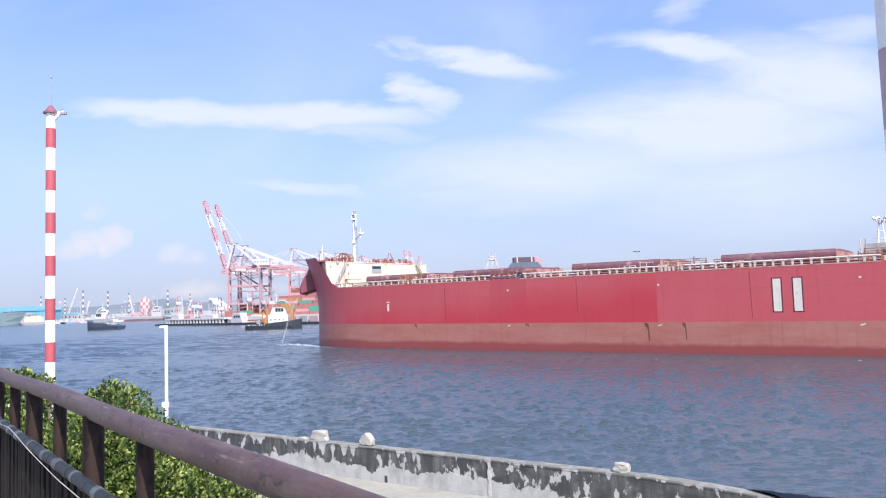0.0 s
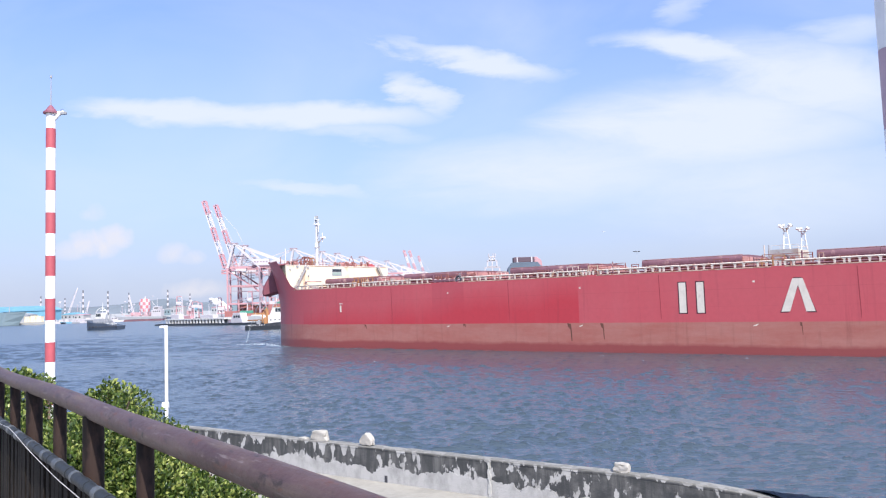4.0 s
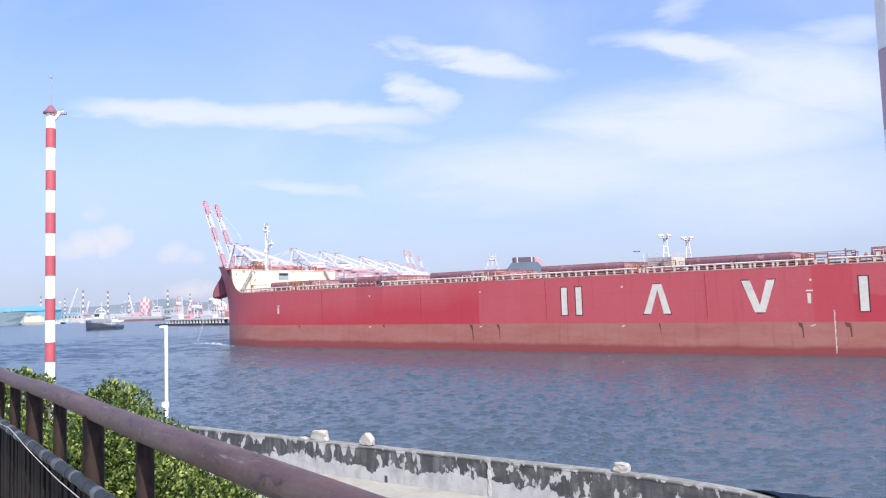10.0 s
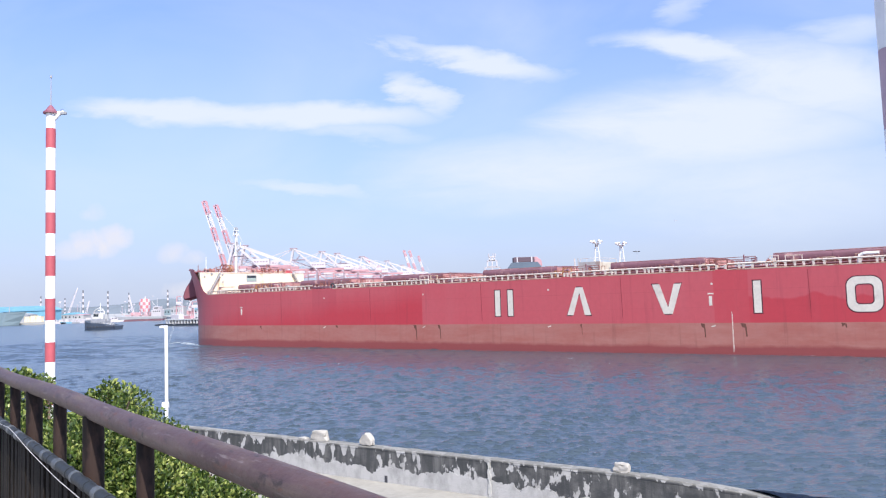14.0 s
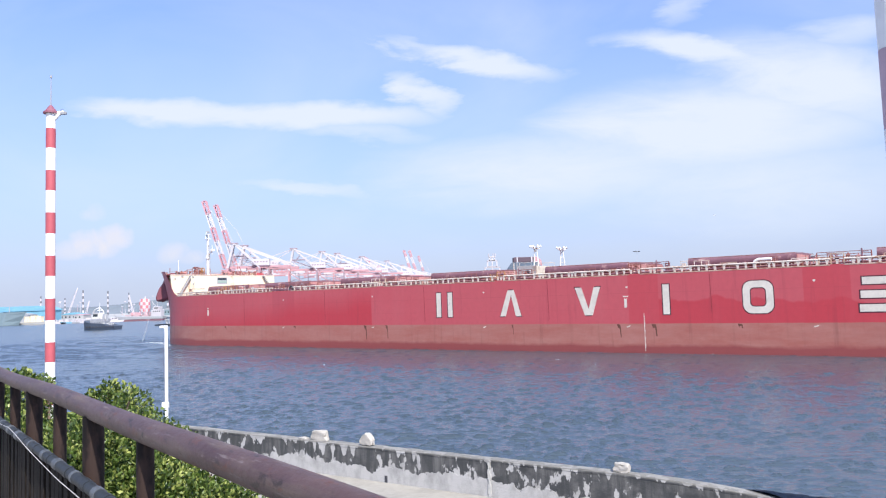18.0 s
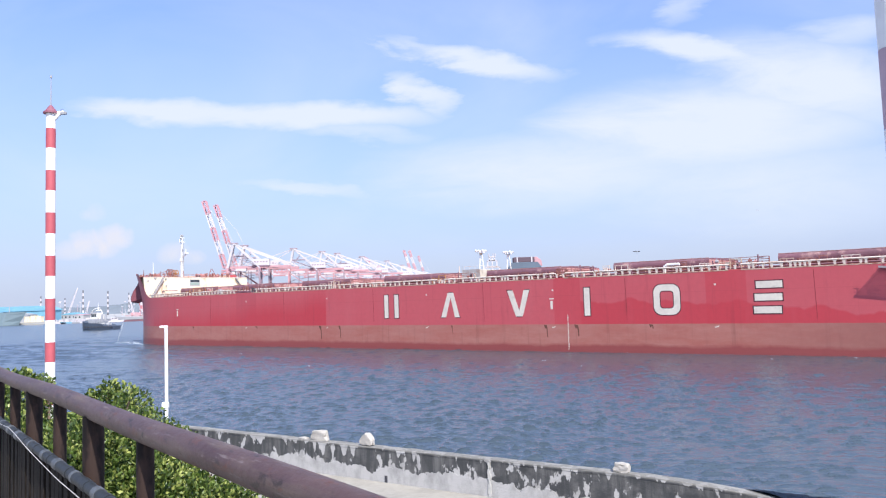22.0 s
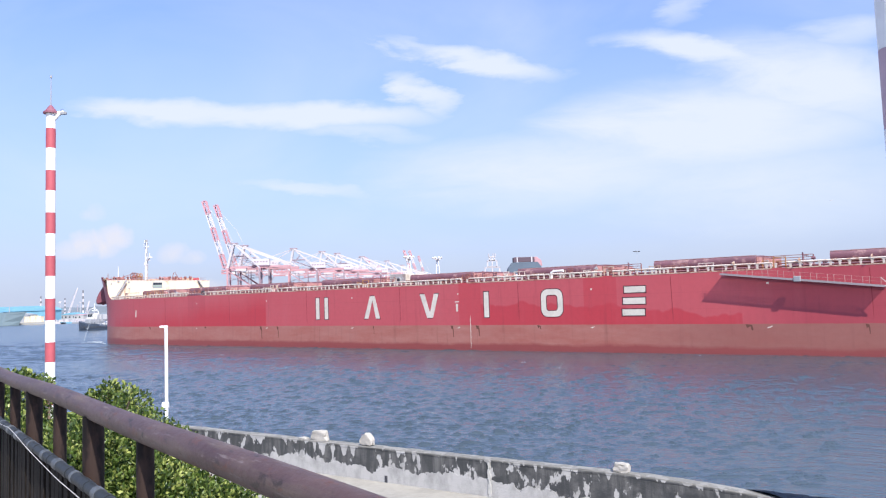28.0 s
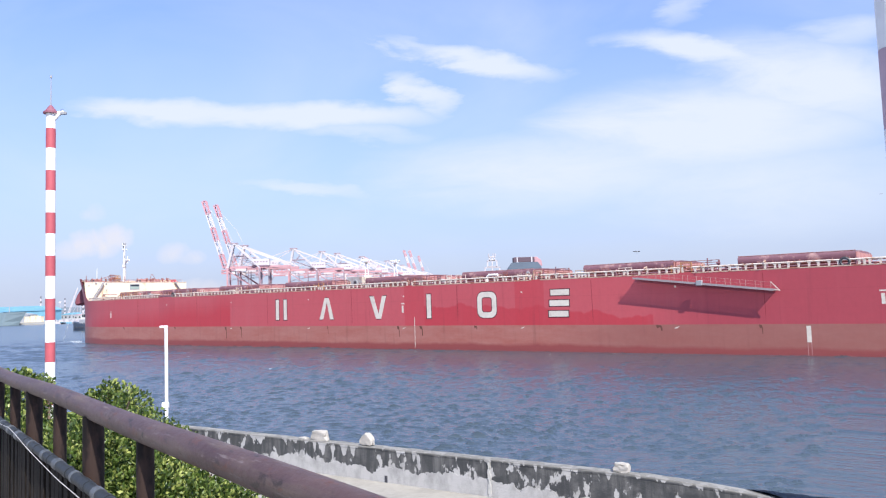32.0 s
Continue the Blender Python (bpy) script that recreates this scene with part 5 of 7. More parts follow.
    for a, b in (((186.2, 21.2, DECK), (186.2, 21.2, 15.2)), ((186.2, 21.2, 15.2), (186.8, 21.2, 15.6)), ((186.8, 21.2, 15.6), (188.9, 21.2, 15.6))):
        rod(bm, (fx(a[0]), a[1], a[2]), (fx(b[0]), b[1], b[2]), 0.27, 10)
    part("bent_vent", bm, M_WHITE, root, "white bent vent pipe")


def deck_house(root):
    bm = B()
    box(bm, fx(137.1), fx(132.4), -1.2, 7.0, DECK - 0.02, 17.45)
    house = part("deck_house", bm, M_HOUSE_CREAM, root, "small greyish cream deck house with two lamp masts", bevel=0.06)
    # port side slab, greyer than the other walls
    bm = B()
    box(bm, fx(137.0), fx(132.0), 6.98, 7.25, DECK - 0.01, 17.55)
    side = part("side_wall", bm, M_HOUSE_GREY, house, "side wall greyer than the rest of the house")
    bm = B()
    rod(bm, (fx(135.0), 7.2, 16.0), (fx(135.0), 7.6, 16.0), 0.75, 16)
    part("round_vent", bm, M_GREY, side)
    bm = B()
    rod(bm, (fx(135.0), 7.56, 16.0), (fx(135.0), 7.64, 16.0), 0.5, 16)
    part("vent_opening", bm, M_DARK, side)
    for u, m in ((132.3, M_GREY), (131.5, M_SHIPRAIL)):
        bm = rod(B(), (fx(u), 7.6, DECK), (fx(u), 7.6, 18.4), 0.10, 6)
        part("pipe", bm, m, side)
    bm = B()
    box(bm, fx(137.2), fx(137.0), 1.5, 3.0, 14.2, 16.3)
    part("door", bm, M_GREY, house)
    bm = B()
    for q in (-1.1, 6.9):
        for x in np.linspace(fx(137.0), fx(132.5), 4):
            rod(bm, (x, q, 17.4), (x, q, 18.3), 0.03, 5)
        rod(bm, (fx(137.0), q, 18.3), (fx(132.5), q, 18.3), 0.03, 5)
    rod(bm, (fx(137.0), -1.1, 18.3), (fx(137.0), 6.9, 18.3), 0.03, 5)
    part("roof_rail", bm, M_SHIPRAIL, house)
    # lamp masts: narrow frames under a spread of floodlights
    for u, y in ((134.0, 2.0), (134.8, -9.0)):
        x, top = fx(u), 21.6
        bm = B()
        rod(bm, (x + 0.7, y + 0.15, DECK), (x + 0.25, y, top), 0.15, 8, 0.12)
        rod(bm, (x - 1.0, y - 0.15, DECK), (x - 0.25, y, top), 0.12, 8, 0.10)
        for z in (18.6, 19.9, 21.0):
            f = (z - DECK) / (top - DECK)
            rod(bm, (x + 0.7 - 0.45 * f, y, z), (x - 1.0 + 0.75 * f, y, z), 0.07, 6)
        m = part("lamp_mast", bm, M_WHITE, root, "white lamp mast")
        bm = B()
        box(bm, x - 0.7, x + 0.7, y - 0.7, y + 0.7, top, top + 0.12)
        for sx, sy in ((1, 0.8), (1, -0.8), (-1, 0.8), (-1, -0.8)):
            beam(bm, (x, y, top - 0.6), (x + sx * 0.7, y + sy * 0.7, top + 0.4), 0.09, 0.09)
        part("bracket", bm, M_WHITE, m)
        for sx, sy in ((1, 0.8), (1, -0.8), (-1, 0.8), (-1, -0.8), (0.1, 1.1)):
            bm = rod(B(), (x + sx * 0.55, y + sy * 0.7, top + 0.35), (x + sx * 1.05, y + sy * 0.95, top + 0.6), 0.17, 8, 0.28)
            part("floodlight", bm, M_WHITE, m)


def gangway(root):
    """Long accommodation ladder stowed on the ship's side, sloping down aft."""
    a, b = Vector((fx(219.3), HALF + 0.15, 13.55)), Vector((fx(242.6), HALF + 0.15, 10.75))
    w = 1.7
    d = b - a
    bm = B()
    for dy in (0.0, w):
        beam(bm, a + Vector((0, dy, 0)), b + Vector((0, dy, 0)), 0.10, 0.30)
    g = part("accommodation_ladder", bm, M_GANGWAY, root, "grey accommodation ladder stowed along the side")
    tread = None
    for k in range(150):
        p = a + d * ((k + 0.5) / 150)
        if tread is None:
            tread = part("tread", box(B(), -0.05, 0.05, 0.04, w - 0.04, -0.01, 0.01), M_GANGWAY, g, at=Matrix.Translation(p))
        else:
            again(tread, g, Matrix.Translation(p))
    post = None
    for k in range(20):
        p = a + d * ((k + 0.4 + 0.25 * (k % 2)) / 20) + Vector((0, w, 0.1))
        if post is None:
            bm = rod(B(), (0, 0, 0), (0, 0, 1.15), 0.045, 6)
            post = part("handrail_post", bm, M_ENDPLATE, g, at=Matrix.Translation(p))
        else:
            again(post, g, Matrix.Translation(p))
    for h in (1.2, 0.65):
        bm = rod(B(), a + Vector((0.2, w, h)), b + Vector((0, w, h)), 0.022, 6)
        part("handrail", bm, M_ENDPLATE, g)
    mid = a + d * 0.5
    bm = B()
    box(bm, mid.x - 0.5, mid.x + 0.5, mid.y + w - 0.5, mid.y + w + 0.2, mid.z - 0.3, mid.z + 0.55)
    part("turntable", bm, M_GREY, g, bevel=0.06)
    bm = B()
    beam(bm, b + Vector((0, w, 0.1)), b + Vector((-0.9, w, -0.1)), 0.12, 0.12)
    beam(bm, b + Vector((-0.9, w, -0.1)), b + Vector((0.4, w, 1.3)), 0.10, 0.10)
    part("foot_platform", bm, M_SHIPRAIL, g)
    bm = B()
    for u in (221, 231, 241):
        beam(bm, (fx(u), HALF - 0.6, DECK), (fx(u), HALF - 0.6, DECK + 1.5), 0.18, 0.18)
        beam(bm, (fx(u), HALF - 0.6, DECK + 1.5), (fx(u), HALF + 0.7, DECK + 1.2), 0.15, 0.15)
    part("ladder_davit", bm, M_GUNWALE, g)


def hull_details(hull):
    for u in (54.7, 86.0, 117.3, 148.1, 179.2, 210.3, 240.6):
        z = 13.6
        random.seed(int(u))
        side_plate("seam", [(u - 0.05, z), (u + 0.06, z), (u + 0.20, random.uniform(5.6, 8.0)), (u + 0.12, 5.6)], M_SEAM, hull, "", 0.006)
    for u, l, w in ((99.5, 3.3, 0.5), (106.2, 3.0, 0.4), (46.5, 1.0, 0.35), (139.9, 2.0, 0.2), (162.6, 2.4, 0.4), (169.2, 2.2, 0.5), (183.8, 0.8, 0.4), (223.0, 1.0, 0.6), (239.9, 1.5, 0.3), (75.0, 0.7, 0.4)):
        side_plate("discharge_stain", [(u - w, 5.25), (u + w * 0.6, 5.15), (u + w * 0.9, 5.25 - l * 0.4), (u + w, 5.25 - l), (u + w * 0.55, 5.25 - l), (u + w * 0.3, 5.25 - l * 0.35), (u - w * 0.6, 4.6)], M_RUST, hull, "dark rust run", 0.008)
    random.seed(77)
    for u in (70.6, 101.8, 133.0, 164.2, 195.0, 226.0):
        side_plate("white_spot", quad(u, u + 0.34, 11.7, 12.0), M_MARK, hull, "", 0.010)
        side_plate("tug_point", [(u - 0.3, 4.72), (u + 0.6, 5.0), (u + 0.35, 4.72), (u - 0.1, 4.6)], M_MARK, hull, "", 0.010)
    for u in (38.2, 163.8, 257.0):
        side_plate("draught_mark", quad(u, u + 0.5, 8.2, 9.8), M_MARK, hull, "", 0.010)
        side_plate("draught_mark", quad(u - 0.2, u + 0.8, 10.1, 10.3), M_MARK, hull, "", 0.010)
    for k in range(16):
        z = 0.5 + k * 0.42
        side_plate("draught_figure", quad(167.35, 167.45 + 0.05 * (k % 3), z, z + 0.34), M_MARK, hull, "", 0.010)
    side_plate("pilot_mark", quad(246.6, 247.25, 2.45, 5.0), M_MARK, hull, "white pilot boarding mark", 0.010)
    for u in (246.62, 247.15):
        side_plate("pilot_mark", quad(u, u + 0.10, 0.4, 2.4), M_ENDPLATE, hull, "faded orange pilot mark stripe", 0.010)


def build_ship():
    root = thing("bulk_carrier", "large red bulk carrier with maroon hatches moving through the harbour", "ship")
    hull = part("hull", hull_mesh(), M_HULL, root, "faded red steel hull over a brown boot top")
    part("main_deck", deck_mesh(DECK - 0.01, 15.3, 300, 0.05), M_DECK, root)
    hull_marks(hull)
    hull_details(hull)
    forecastle(root)
    mast(root)
    hatch(root, 18.6, 20.0, 8.5)
    for u in (47.4, 78.4, 109.0, 140.3, 171.2, 202.3, 233.2, 264.0):
        hatch(root, u, 19.0, 9.3)
    deck_house(root)
    deck_gear(root)
    gangway(root)
    return root


ship = build_ship()
HEADING = 52.734
FORWARD = Vector((-math.sin(radians(HEADING)), math.cos(radians(HEADING)), 0))


def ship_pose(t):
    k = (t - 16) / 16
    run = 60.7456 + 3.785 * (t - 16) - 0.128 * k * k + 0.0576 * k ** 3
    p = Vector((85.427, 121.209, 0)) + FORWARD * run
    return pose(p.x, p.y, 0, 0, -0.2, 90 + HEADING)


SHIP_ROWS = [(t, ship_pose(t)) for t in (0.0, 4.0, 8.0, 12.0, 16.0, 20.0, 24.0, 28.0, 32.0)]


# ---------------- container cranes on the far quay
def crane_meshes():
    """One ship-to-shore crane: x from water to land, z up; origin between the legs at the quay. Split in parts."""
    out = {}
    for name, x in (("sea_leg", -15.0), ("land_leg", 15.0)):
        for k, y in enumerate((-9, 9)):
            bm = B()
            beam(bm, (x, y, 0), (x, y, 46), 1.6, 1.8)
            out[name, k] = bm
    for k, y in enumerate((-9, 9)):
        bm = B()
        beam(bm, (-15, y, 12), (15, y, 12), 1.2, 1.7)
        beam(bm, (-15, y, 44), (6, y, 29), 0.8, 0.8)
        beam(bm, (6, y, 29), (15, y, 22), 0.8, 0.8)
        beam(bm, (-15, y, 29), (15, y, 29), 1.0, 1.2)
        out["portal_beam", k] = bm
        bm = B()
        beam(bm, (-18, y * 0.45, 47), (44, y * 0.45, 47), 1.3, 2.0)
        out["girder", k] = bm
        bm = B()
        beam(bm, (-15, y, 46), (-10, y * 0.25, 70), 1.5, 1.5)
        beam(bm, (15, y, 46), (-9.5, y * 0.25, 69.5), 1.0, 1.0)
        out["a_frame", k] = bm
        bm = B()
        beam(bm, (-9.5, y * 0.3, 69.5), (43, y * 0.4, 48.5), 1.3, 1.3)
        beam(bm, (-9.5, y * 0.3, 69.5), (16, y * 0.4, 48.5), 0.8, 0.8)
        out["back_stay", k] = bm
    for k, x in enumerate((-15, 15)):
        bm = B()
        beam(bm, (x, -9, 45), (x, 9, 45), 1.8, 2.2)
        beam(bm, (x, -9, 12.5), (x, 9, 12.5), 1.5, 1.8)
        out["cross_beam", k] = bm
    for k, y in enumerate((-9, 9)):
        bm = B()
        for i in range(3):
            z = 14 + i * 10.5
            beam(bm, (-15, y, z), (15, y, z + (6 if i % 2 == 0 else -1)), 0.4, 0.4)
        for x in (-5, 5):
            beam(bm, (x, y, 29), (x, y, 44), 0.5, 0.5)
        beam(bm, (-12.5, y * 0.6, 58), (2.5, y * 0.6, 58), 0.6, 0.6)
        beam(bm, (-12.5, y * 0.6, 58), (15, y * 0.9, 47), 0.45, 0.45)
        beam(bm, (-15, y * 0.9, 47), (-3, y * 0.5, 64), 0.45, 0.45)
        out["bracing", k] = bm
    bm = B()
    for k in range(12):
        x = -22 + k * 5
        rod(bm, (x, 5.6, 48), (x, 5.6, 49.6), 0.14, 5)
    beam(bm, (-24, 5.6, 49.6), (36, 5.6, 49.6), 0.25, 0.25)
    out["walkway_rail", 0] = bm
    bm = B()
    box(bm, 8, 24, -5.5, 5.5, 48.5, 54.5)
    out["machinery_house", 0] = bm
    bm = B()
    for k in range(5):
        box(bm, 9.5 + k * 2.8, 11.1 + k * 2.8, -5.6, -5.45, 51.2, 52.6)
    box(bm, 7.5, 24.5, -5.8, 5.8, 48.0, 48.6)
    out["house_windows", 0] = bm
    bm = B()
    for k in range(9):
        beam(bm, (-18 + k * 7, -4.2, 49.6), (-14.5 + k * 7, -4.2, 52.2), 0.5, 0.5)
        beam(bm, (-14.5 + k * 7, -4.2, 52.2), (-11 + k * 7, -4.2, 49.6), 0.5, 0.5)
    out["walkway_truss", 0] = bm
    bm = B()
    box(bm, -8, 2, -4.5, 4.5, 43.5, 45.6)
    box(bm, -12, -8.5, -2, 2, 40.5, 44)
    out["trolley_cab", 0] = bm
    bm = B()
    for k in range(6):
        beam(bm, (15 + (k % 2) * 5, -10.2, 3 + k * 7), (20 - (k % 2) * 5, -10.2, 10 + k * 7), 0.35, 0.5)
    out["stair_tower", 0] = bm
    bm = B()
    rod(bm, (-10, -2.5, 70), (-10, 2.5, 70), 1.0, 8)
    box(bm, -14, -6, -3.2, 3.2, 69.8, 71.0)
    out["crown_sheaves", 0] = bm
    for k, x in enumerate((-15, 15)):
        bm = B()
        for y in (-9, 9):
            box(bm, x - 1.4, x + 1.4, y - 4, y + 4, 0, 2.4)
        out["bogie", k] = bm
    return out


def build_crane(state, at, label, pink=True):
    root = thing("gantry_crane", label, "crane", at, group="container cranes on the quay")
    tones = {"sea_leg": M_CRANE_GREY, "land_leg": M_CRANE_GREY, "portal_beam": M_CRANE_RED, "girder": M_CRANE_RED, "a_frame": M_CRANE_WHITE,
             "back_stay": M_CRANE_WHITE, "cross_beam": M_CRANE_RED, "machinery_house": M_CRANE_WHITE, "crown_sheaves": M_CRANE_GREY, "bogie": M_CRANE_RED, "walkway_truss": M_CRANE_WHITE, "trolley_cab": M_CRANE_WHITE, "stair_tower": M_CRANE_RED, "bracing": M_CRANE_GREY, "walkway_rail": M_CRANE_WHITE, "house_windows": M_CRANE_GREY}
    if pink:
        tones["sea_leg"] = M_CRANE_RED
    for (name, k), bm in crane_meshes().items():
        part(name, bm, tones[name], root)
    hinge = Vector((-18, 0, 47))
    reach = 68.0
    chord = 1.05 if state == "raised" else 1.2
    tilt = radians({"raised": 106.5, "half": 146.0, "lowered": 180.0}[state])
    tip = hinge + Vector((math.cos(tilt), 0, math.sin(tilt))) * reach
    for i in range(5):
        a, b = hinge.lerp(tip, i / 5), hinge.lerp(tip, (i + 1) / 5)
        bm = B()
        along_boom = (tip - hinge).normalized()
        up = Vector((0, 1, 0)).cross(along_boom) * 1.7
        for y in (-3.2, 3.2):
            for q in (-1, 1):
                beam(bm, a + up * q + Vector((0, y, 0)), b + up * q + Vector((0, y, 0)), chord, chord)
            for j in range(4):
                p, r = a.lerp(b, j / 4), a.lerp(b, (j + 1) / 4)
                q = 1 if j % 2 else -1
                beam(bm, p + up * q + Vector((0, y, 0)), r - up * q + Vector((0, y, 0)), 0.6, 0.6)
        beam(bm, b + Vector((0, -3.2, 0)), b + Vector((0, 3.2, 0)), 0.9, 0.9)
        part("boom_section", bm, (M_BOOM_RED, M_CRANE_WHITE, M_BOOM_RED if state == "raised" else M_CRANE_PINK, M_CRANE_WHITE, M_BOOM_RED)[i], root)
    for f in (0.45, 0.95):
        p = hinge.lerp(tip, f)
        bm = B()
        for y in (-2.6, 2.6):
            if state == "raised":
                mid = Vector((-10, y, 70)).lerp(p, 0.5) + Vector((6, 0, -3))
                beam(bm, (-10, y, 70), mid, 0.2, 0.2)
                beam(bm, mid, p + Vector((0, y * 0.2, 0)), 0.2, 0.2)
            else:
                beam(bm, (-10, y, 70), p + Vector((0, y * 0.2, 0)), 0.35, 0.35)
        part("fore_stay", bm, M_CRANE_WHITE, root)
    return root


CRANES = [
    # x, y, turn, boom
    (-193, 712, 8, "raised"), (-191, 742, 8, "raised"), (-153, 800, 8, "lowered"), (-132, 860, 8, "lowered"), (-120, 900, 8, "lowered"),
    (-99, 980, 8, "lowered"), (-75, 1100, 8, "lowered"), (-60, 1240, 8, "half"), (-42, 1480, 8, "raised"), (-32, 1500, 8, "raised"), (-20, 1680, 8, "raised"),
]
first = {}
for x, y, turn, up in CRANES:
    m = pose(x, y, 2.4, 0, 0, turn)
    if up in first:
        copy_thing(first[up], m)
    else:
        first[up] = build_crane(up, m, "red and white container crane with its boom " + {"raised": "raised", "half": "half raised", "lowered": "lowered"}[up])


# ---------------- tugs and craft
def tug(name, label, at, hull_m, house_m, trim_m, length=24.0, casing_m=None, step=0.0, base_m=None):
    """A harbour tug: x forward."""
    root = thing(name, label, "tugboat", at)
    h = length / 2
    bm = B()
    rows = []
    for z, k in ((-1.2, 0.82), (0.6, 0.94), (2.2, 1.0), (2.9, 1.02)):
        ring = []
        for s in np.linspace(-1, 1, 25):
            w = 4.1 * k * (max(0.0, 1 - max(0, s) ** 3) ** 0.6) * (1 - 0.25 * max(0, -s - 0.7))
            ring.append((s * h * (0.97 + 0.03 * k), w, z + (1.7 * max(0, s) ** 2 - 0.7 * max(0, -s) + step * min(1.0, max(0.0, (s + 0.5) / 0.16))) * (z > 1)))
        rows.append([bm.verts.new(p) for p in ring] + [bm.verts.new((x, -y, z)) for x, y, z in ring[::-1]])
    n = len(rows[0])
    for a, b in zip(rows, rows[1:]):
        for i in range(n):
            bm.faces.new((a[i], a[(i + 1) % n], b[(i + 1) % n], b[i]))
    bm.faces.new(rows[-1])
    bm.faces.new(rows[0][::-1])
    bmesh.ops.recalc_face_normals(bm, faces=bm.faces)
    hull = part("hull", bm, hull_m, root)
    for side in (-1, 1):
        for s in np.linspace(-0.95, 0.6, 9):
            bm = rod(B(), (s * h, side * 4.0, 1.9), (s * h, side * 4.35, 1.9), 0.55, 8)
            part("tyre_fender", bm, M_DARK, hull)
    bm = B()
    box(bm, -0.2 * h, 0.5 * h, -2.9, 2.9, 2.6, 6.6)
    house = part("deckhouse", bm, base_m or house_m, root, bevel=0.2)
    bm = B()
    plate(bm, [(-0.14 * h, 6.6), (0.46 * h, 6.6), (0.36 * h, 10.2), (-0.04 * h, 10.2)], -2.3, 2.3)
    wheel = part("wheelhouse", bm, house_m, root, bevel=0.2)
    for y in (-2.33, 2.33):
        for k in range(3):
            bm = B()
            x = 0.06 * h + k * 0.1 * h
            box(bm, x, x + 0.088 * h, y - 0.03, y + 0.03, 8.0, 9.7)
            part("window", bm, M_GLASS_DARK, wheel)
    for y in (-2.9, 2.9):
        for k in range(4):
            bm = B()
            x = -0.1 * h + k * 0.15 * h
            rod(bm, (x, y - 0.03, 4.3), (x, y + 0.03, 4.3), 0.35, 10)
            part("porthole", bm, M_GLASS_DARK, house)
    bm = B()
    box(bm, -0.02 * h, 0.4 * h, -2.5, 2.5, 10.2, 10.5)
    part("wheelhouse_roof", bm, trim_m, wheel)
    for y in (-1.7, 1.7):
        bm = B()
        rod(bm, (-0.22 * h, y, 2.8), (-0.26 * h, y, 9.4), 0.75, 10, 0.6)
        part("funnel", bm, base_m or trim_m, root)
    bm = B()
    rod(bm, (0.1 * h, 0, 10.4), (0.08 * h, 0, 16.5), 0.2, 6, 0.1)
    rod(bm, (0.09 * h, -1.4, 13.6), (0.09 * h, 1.4, 13.6), 0.12, 6)
    box(bm, 0.0 * h, 0.18 * h, -0.9, 0.9, 11.6, 12.1)
    part("mast", bm, M_WHITE, root)
    bm = B()
    box(bm, -0.36 * h, -0.22 * h, -2.6, 2.6, 2.4, 5.6)
    part("exhaust_casing", bm, casing_m or base_m or house_m, root, bevel=0.15)
    if casing_m:
        bm = B()
        box(bm, 0.56 * h, 0.70 * h, -2.0, 2.0, 3.2, 7.4)
        part("deck_locker", bm, M_ORANGE, root, "orange deck locker", bevel=0.15)
        bm = rod(B(), (-0.42 * h, 0, 3.0), (-0.42 * h, 0, 7.6), 0.3, 8)
        rod(bm, (-0.42 * h, 0, 7.4), (-0.24 * h, 0, 10.2), 0.22, 8)
        part("deck_crane", bm, M_ORANGE, root, "orange deck crane")
        for k in range(8):
            bm = B()
            box(bm, -0.88 * h + k * 0.075 * h, -0.84 * h + k * 0.075 * h, -4.22, -4.02, 1.9, 2.35)
            part("name_bar", bm, M_HAZY_WHITE, hull)
    arch = [Vector((0.62 * h - 0.34 * h * math.cos(radians(a)) - 0.34 * h, -1.9, 9.0 + 4.2 * math.sin(radians(a)))) for a in range(20, 161, 20)]
    bm = B()
    for p, q in zip(arch, arch[1:]):
        rod(bm, p, q, 0.28, 6)
    rod(bm, arch[0], (arch[0].x, -1.9, 6.4), 0.28, 6)
    part("fire_monitor_arch", bm, house_m if trim_m is M_CRANE_WHITE else M_GREY, root)
    bm = B()
    rod(bm, (-0.55 * h, -1.2, 3.2), (-0.55 * h, 1.2, 3.6), 0.8, 10)
    box(bm, -0.62 * h, -0.48 * h, -1.5, 1.5, 2.7, 3.2)
    part("towing_winch", bm, M_GREY, root)
    bm = B()
    for s in np.linspace(-0.95, -0.3, 7):
        rod(bm, (s * h, 3.6, 2.9), (s * h, 3.6, 3.8), 0.06, 5)
    rod(bm, (-0.95 * h, 3.6, 3.8), (-0.3 * h, 3.6, 3.8), 0.06, 5)
    part("bulwark_rail", bm, M_WHITE, root)
    return root


tug_a = tug("tugboat", "dark-hulled harbour tug with a grey deckhouse and white wheelhouse under way", pose(-209, 452, 0, 0, 0, 168), M_TUG_BLUE, M_HAZY_WHITE, M_CRANE_WHITE, 23.5, step=1.1, base_m=M_TUG_GREY)
TUG_ROWS_X = [(0, 0.0), (5, -0.3), (10, -1.0), (15, -1.7), (20, -2.4), (24, -3.6), (28, -5.2), (32, -8.6)]
tug("tugboat", "black-hulled tug with a white deckhouse and orange funnels off the quay", pose(-81, 349, 0, 0, 0, 8), M_TUG_BLACK, M_HAZY_WHITE, M_ORANGE, 26.0, M_ORANGE)


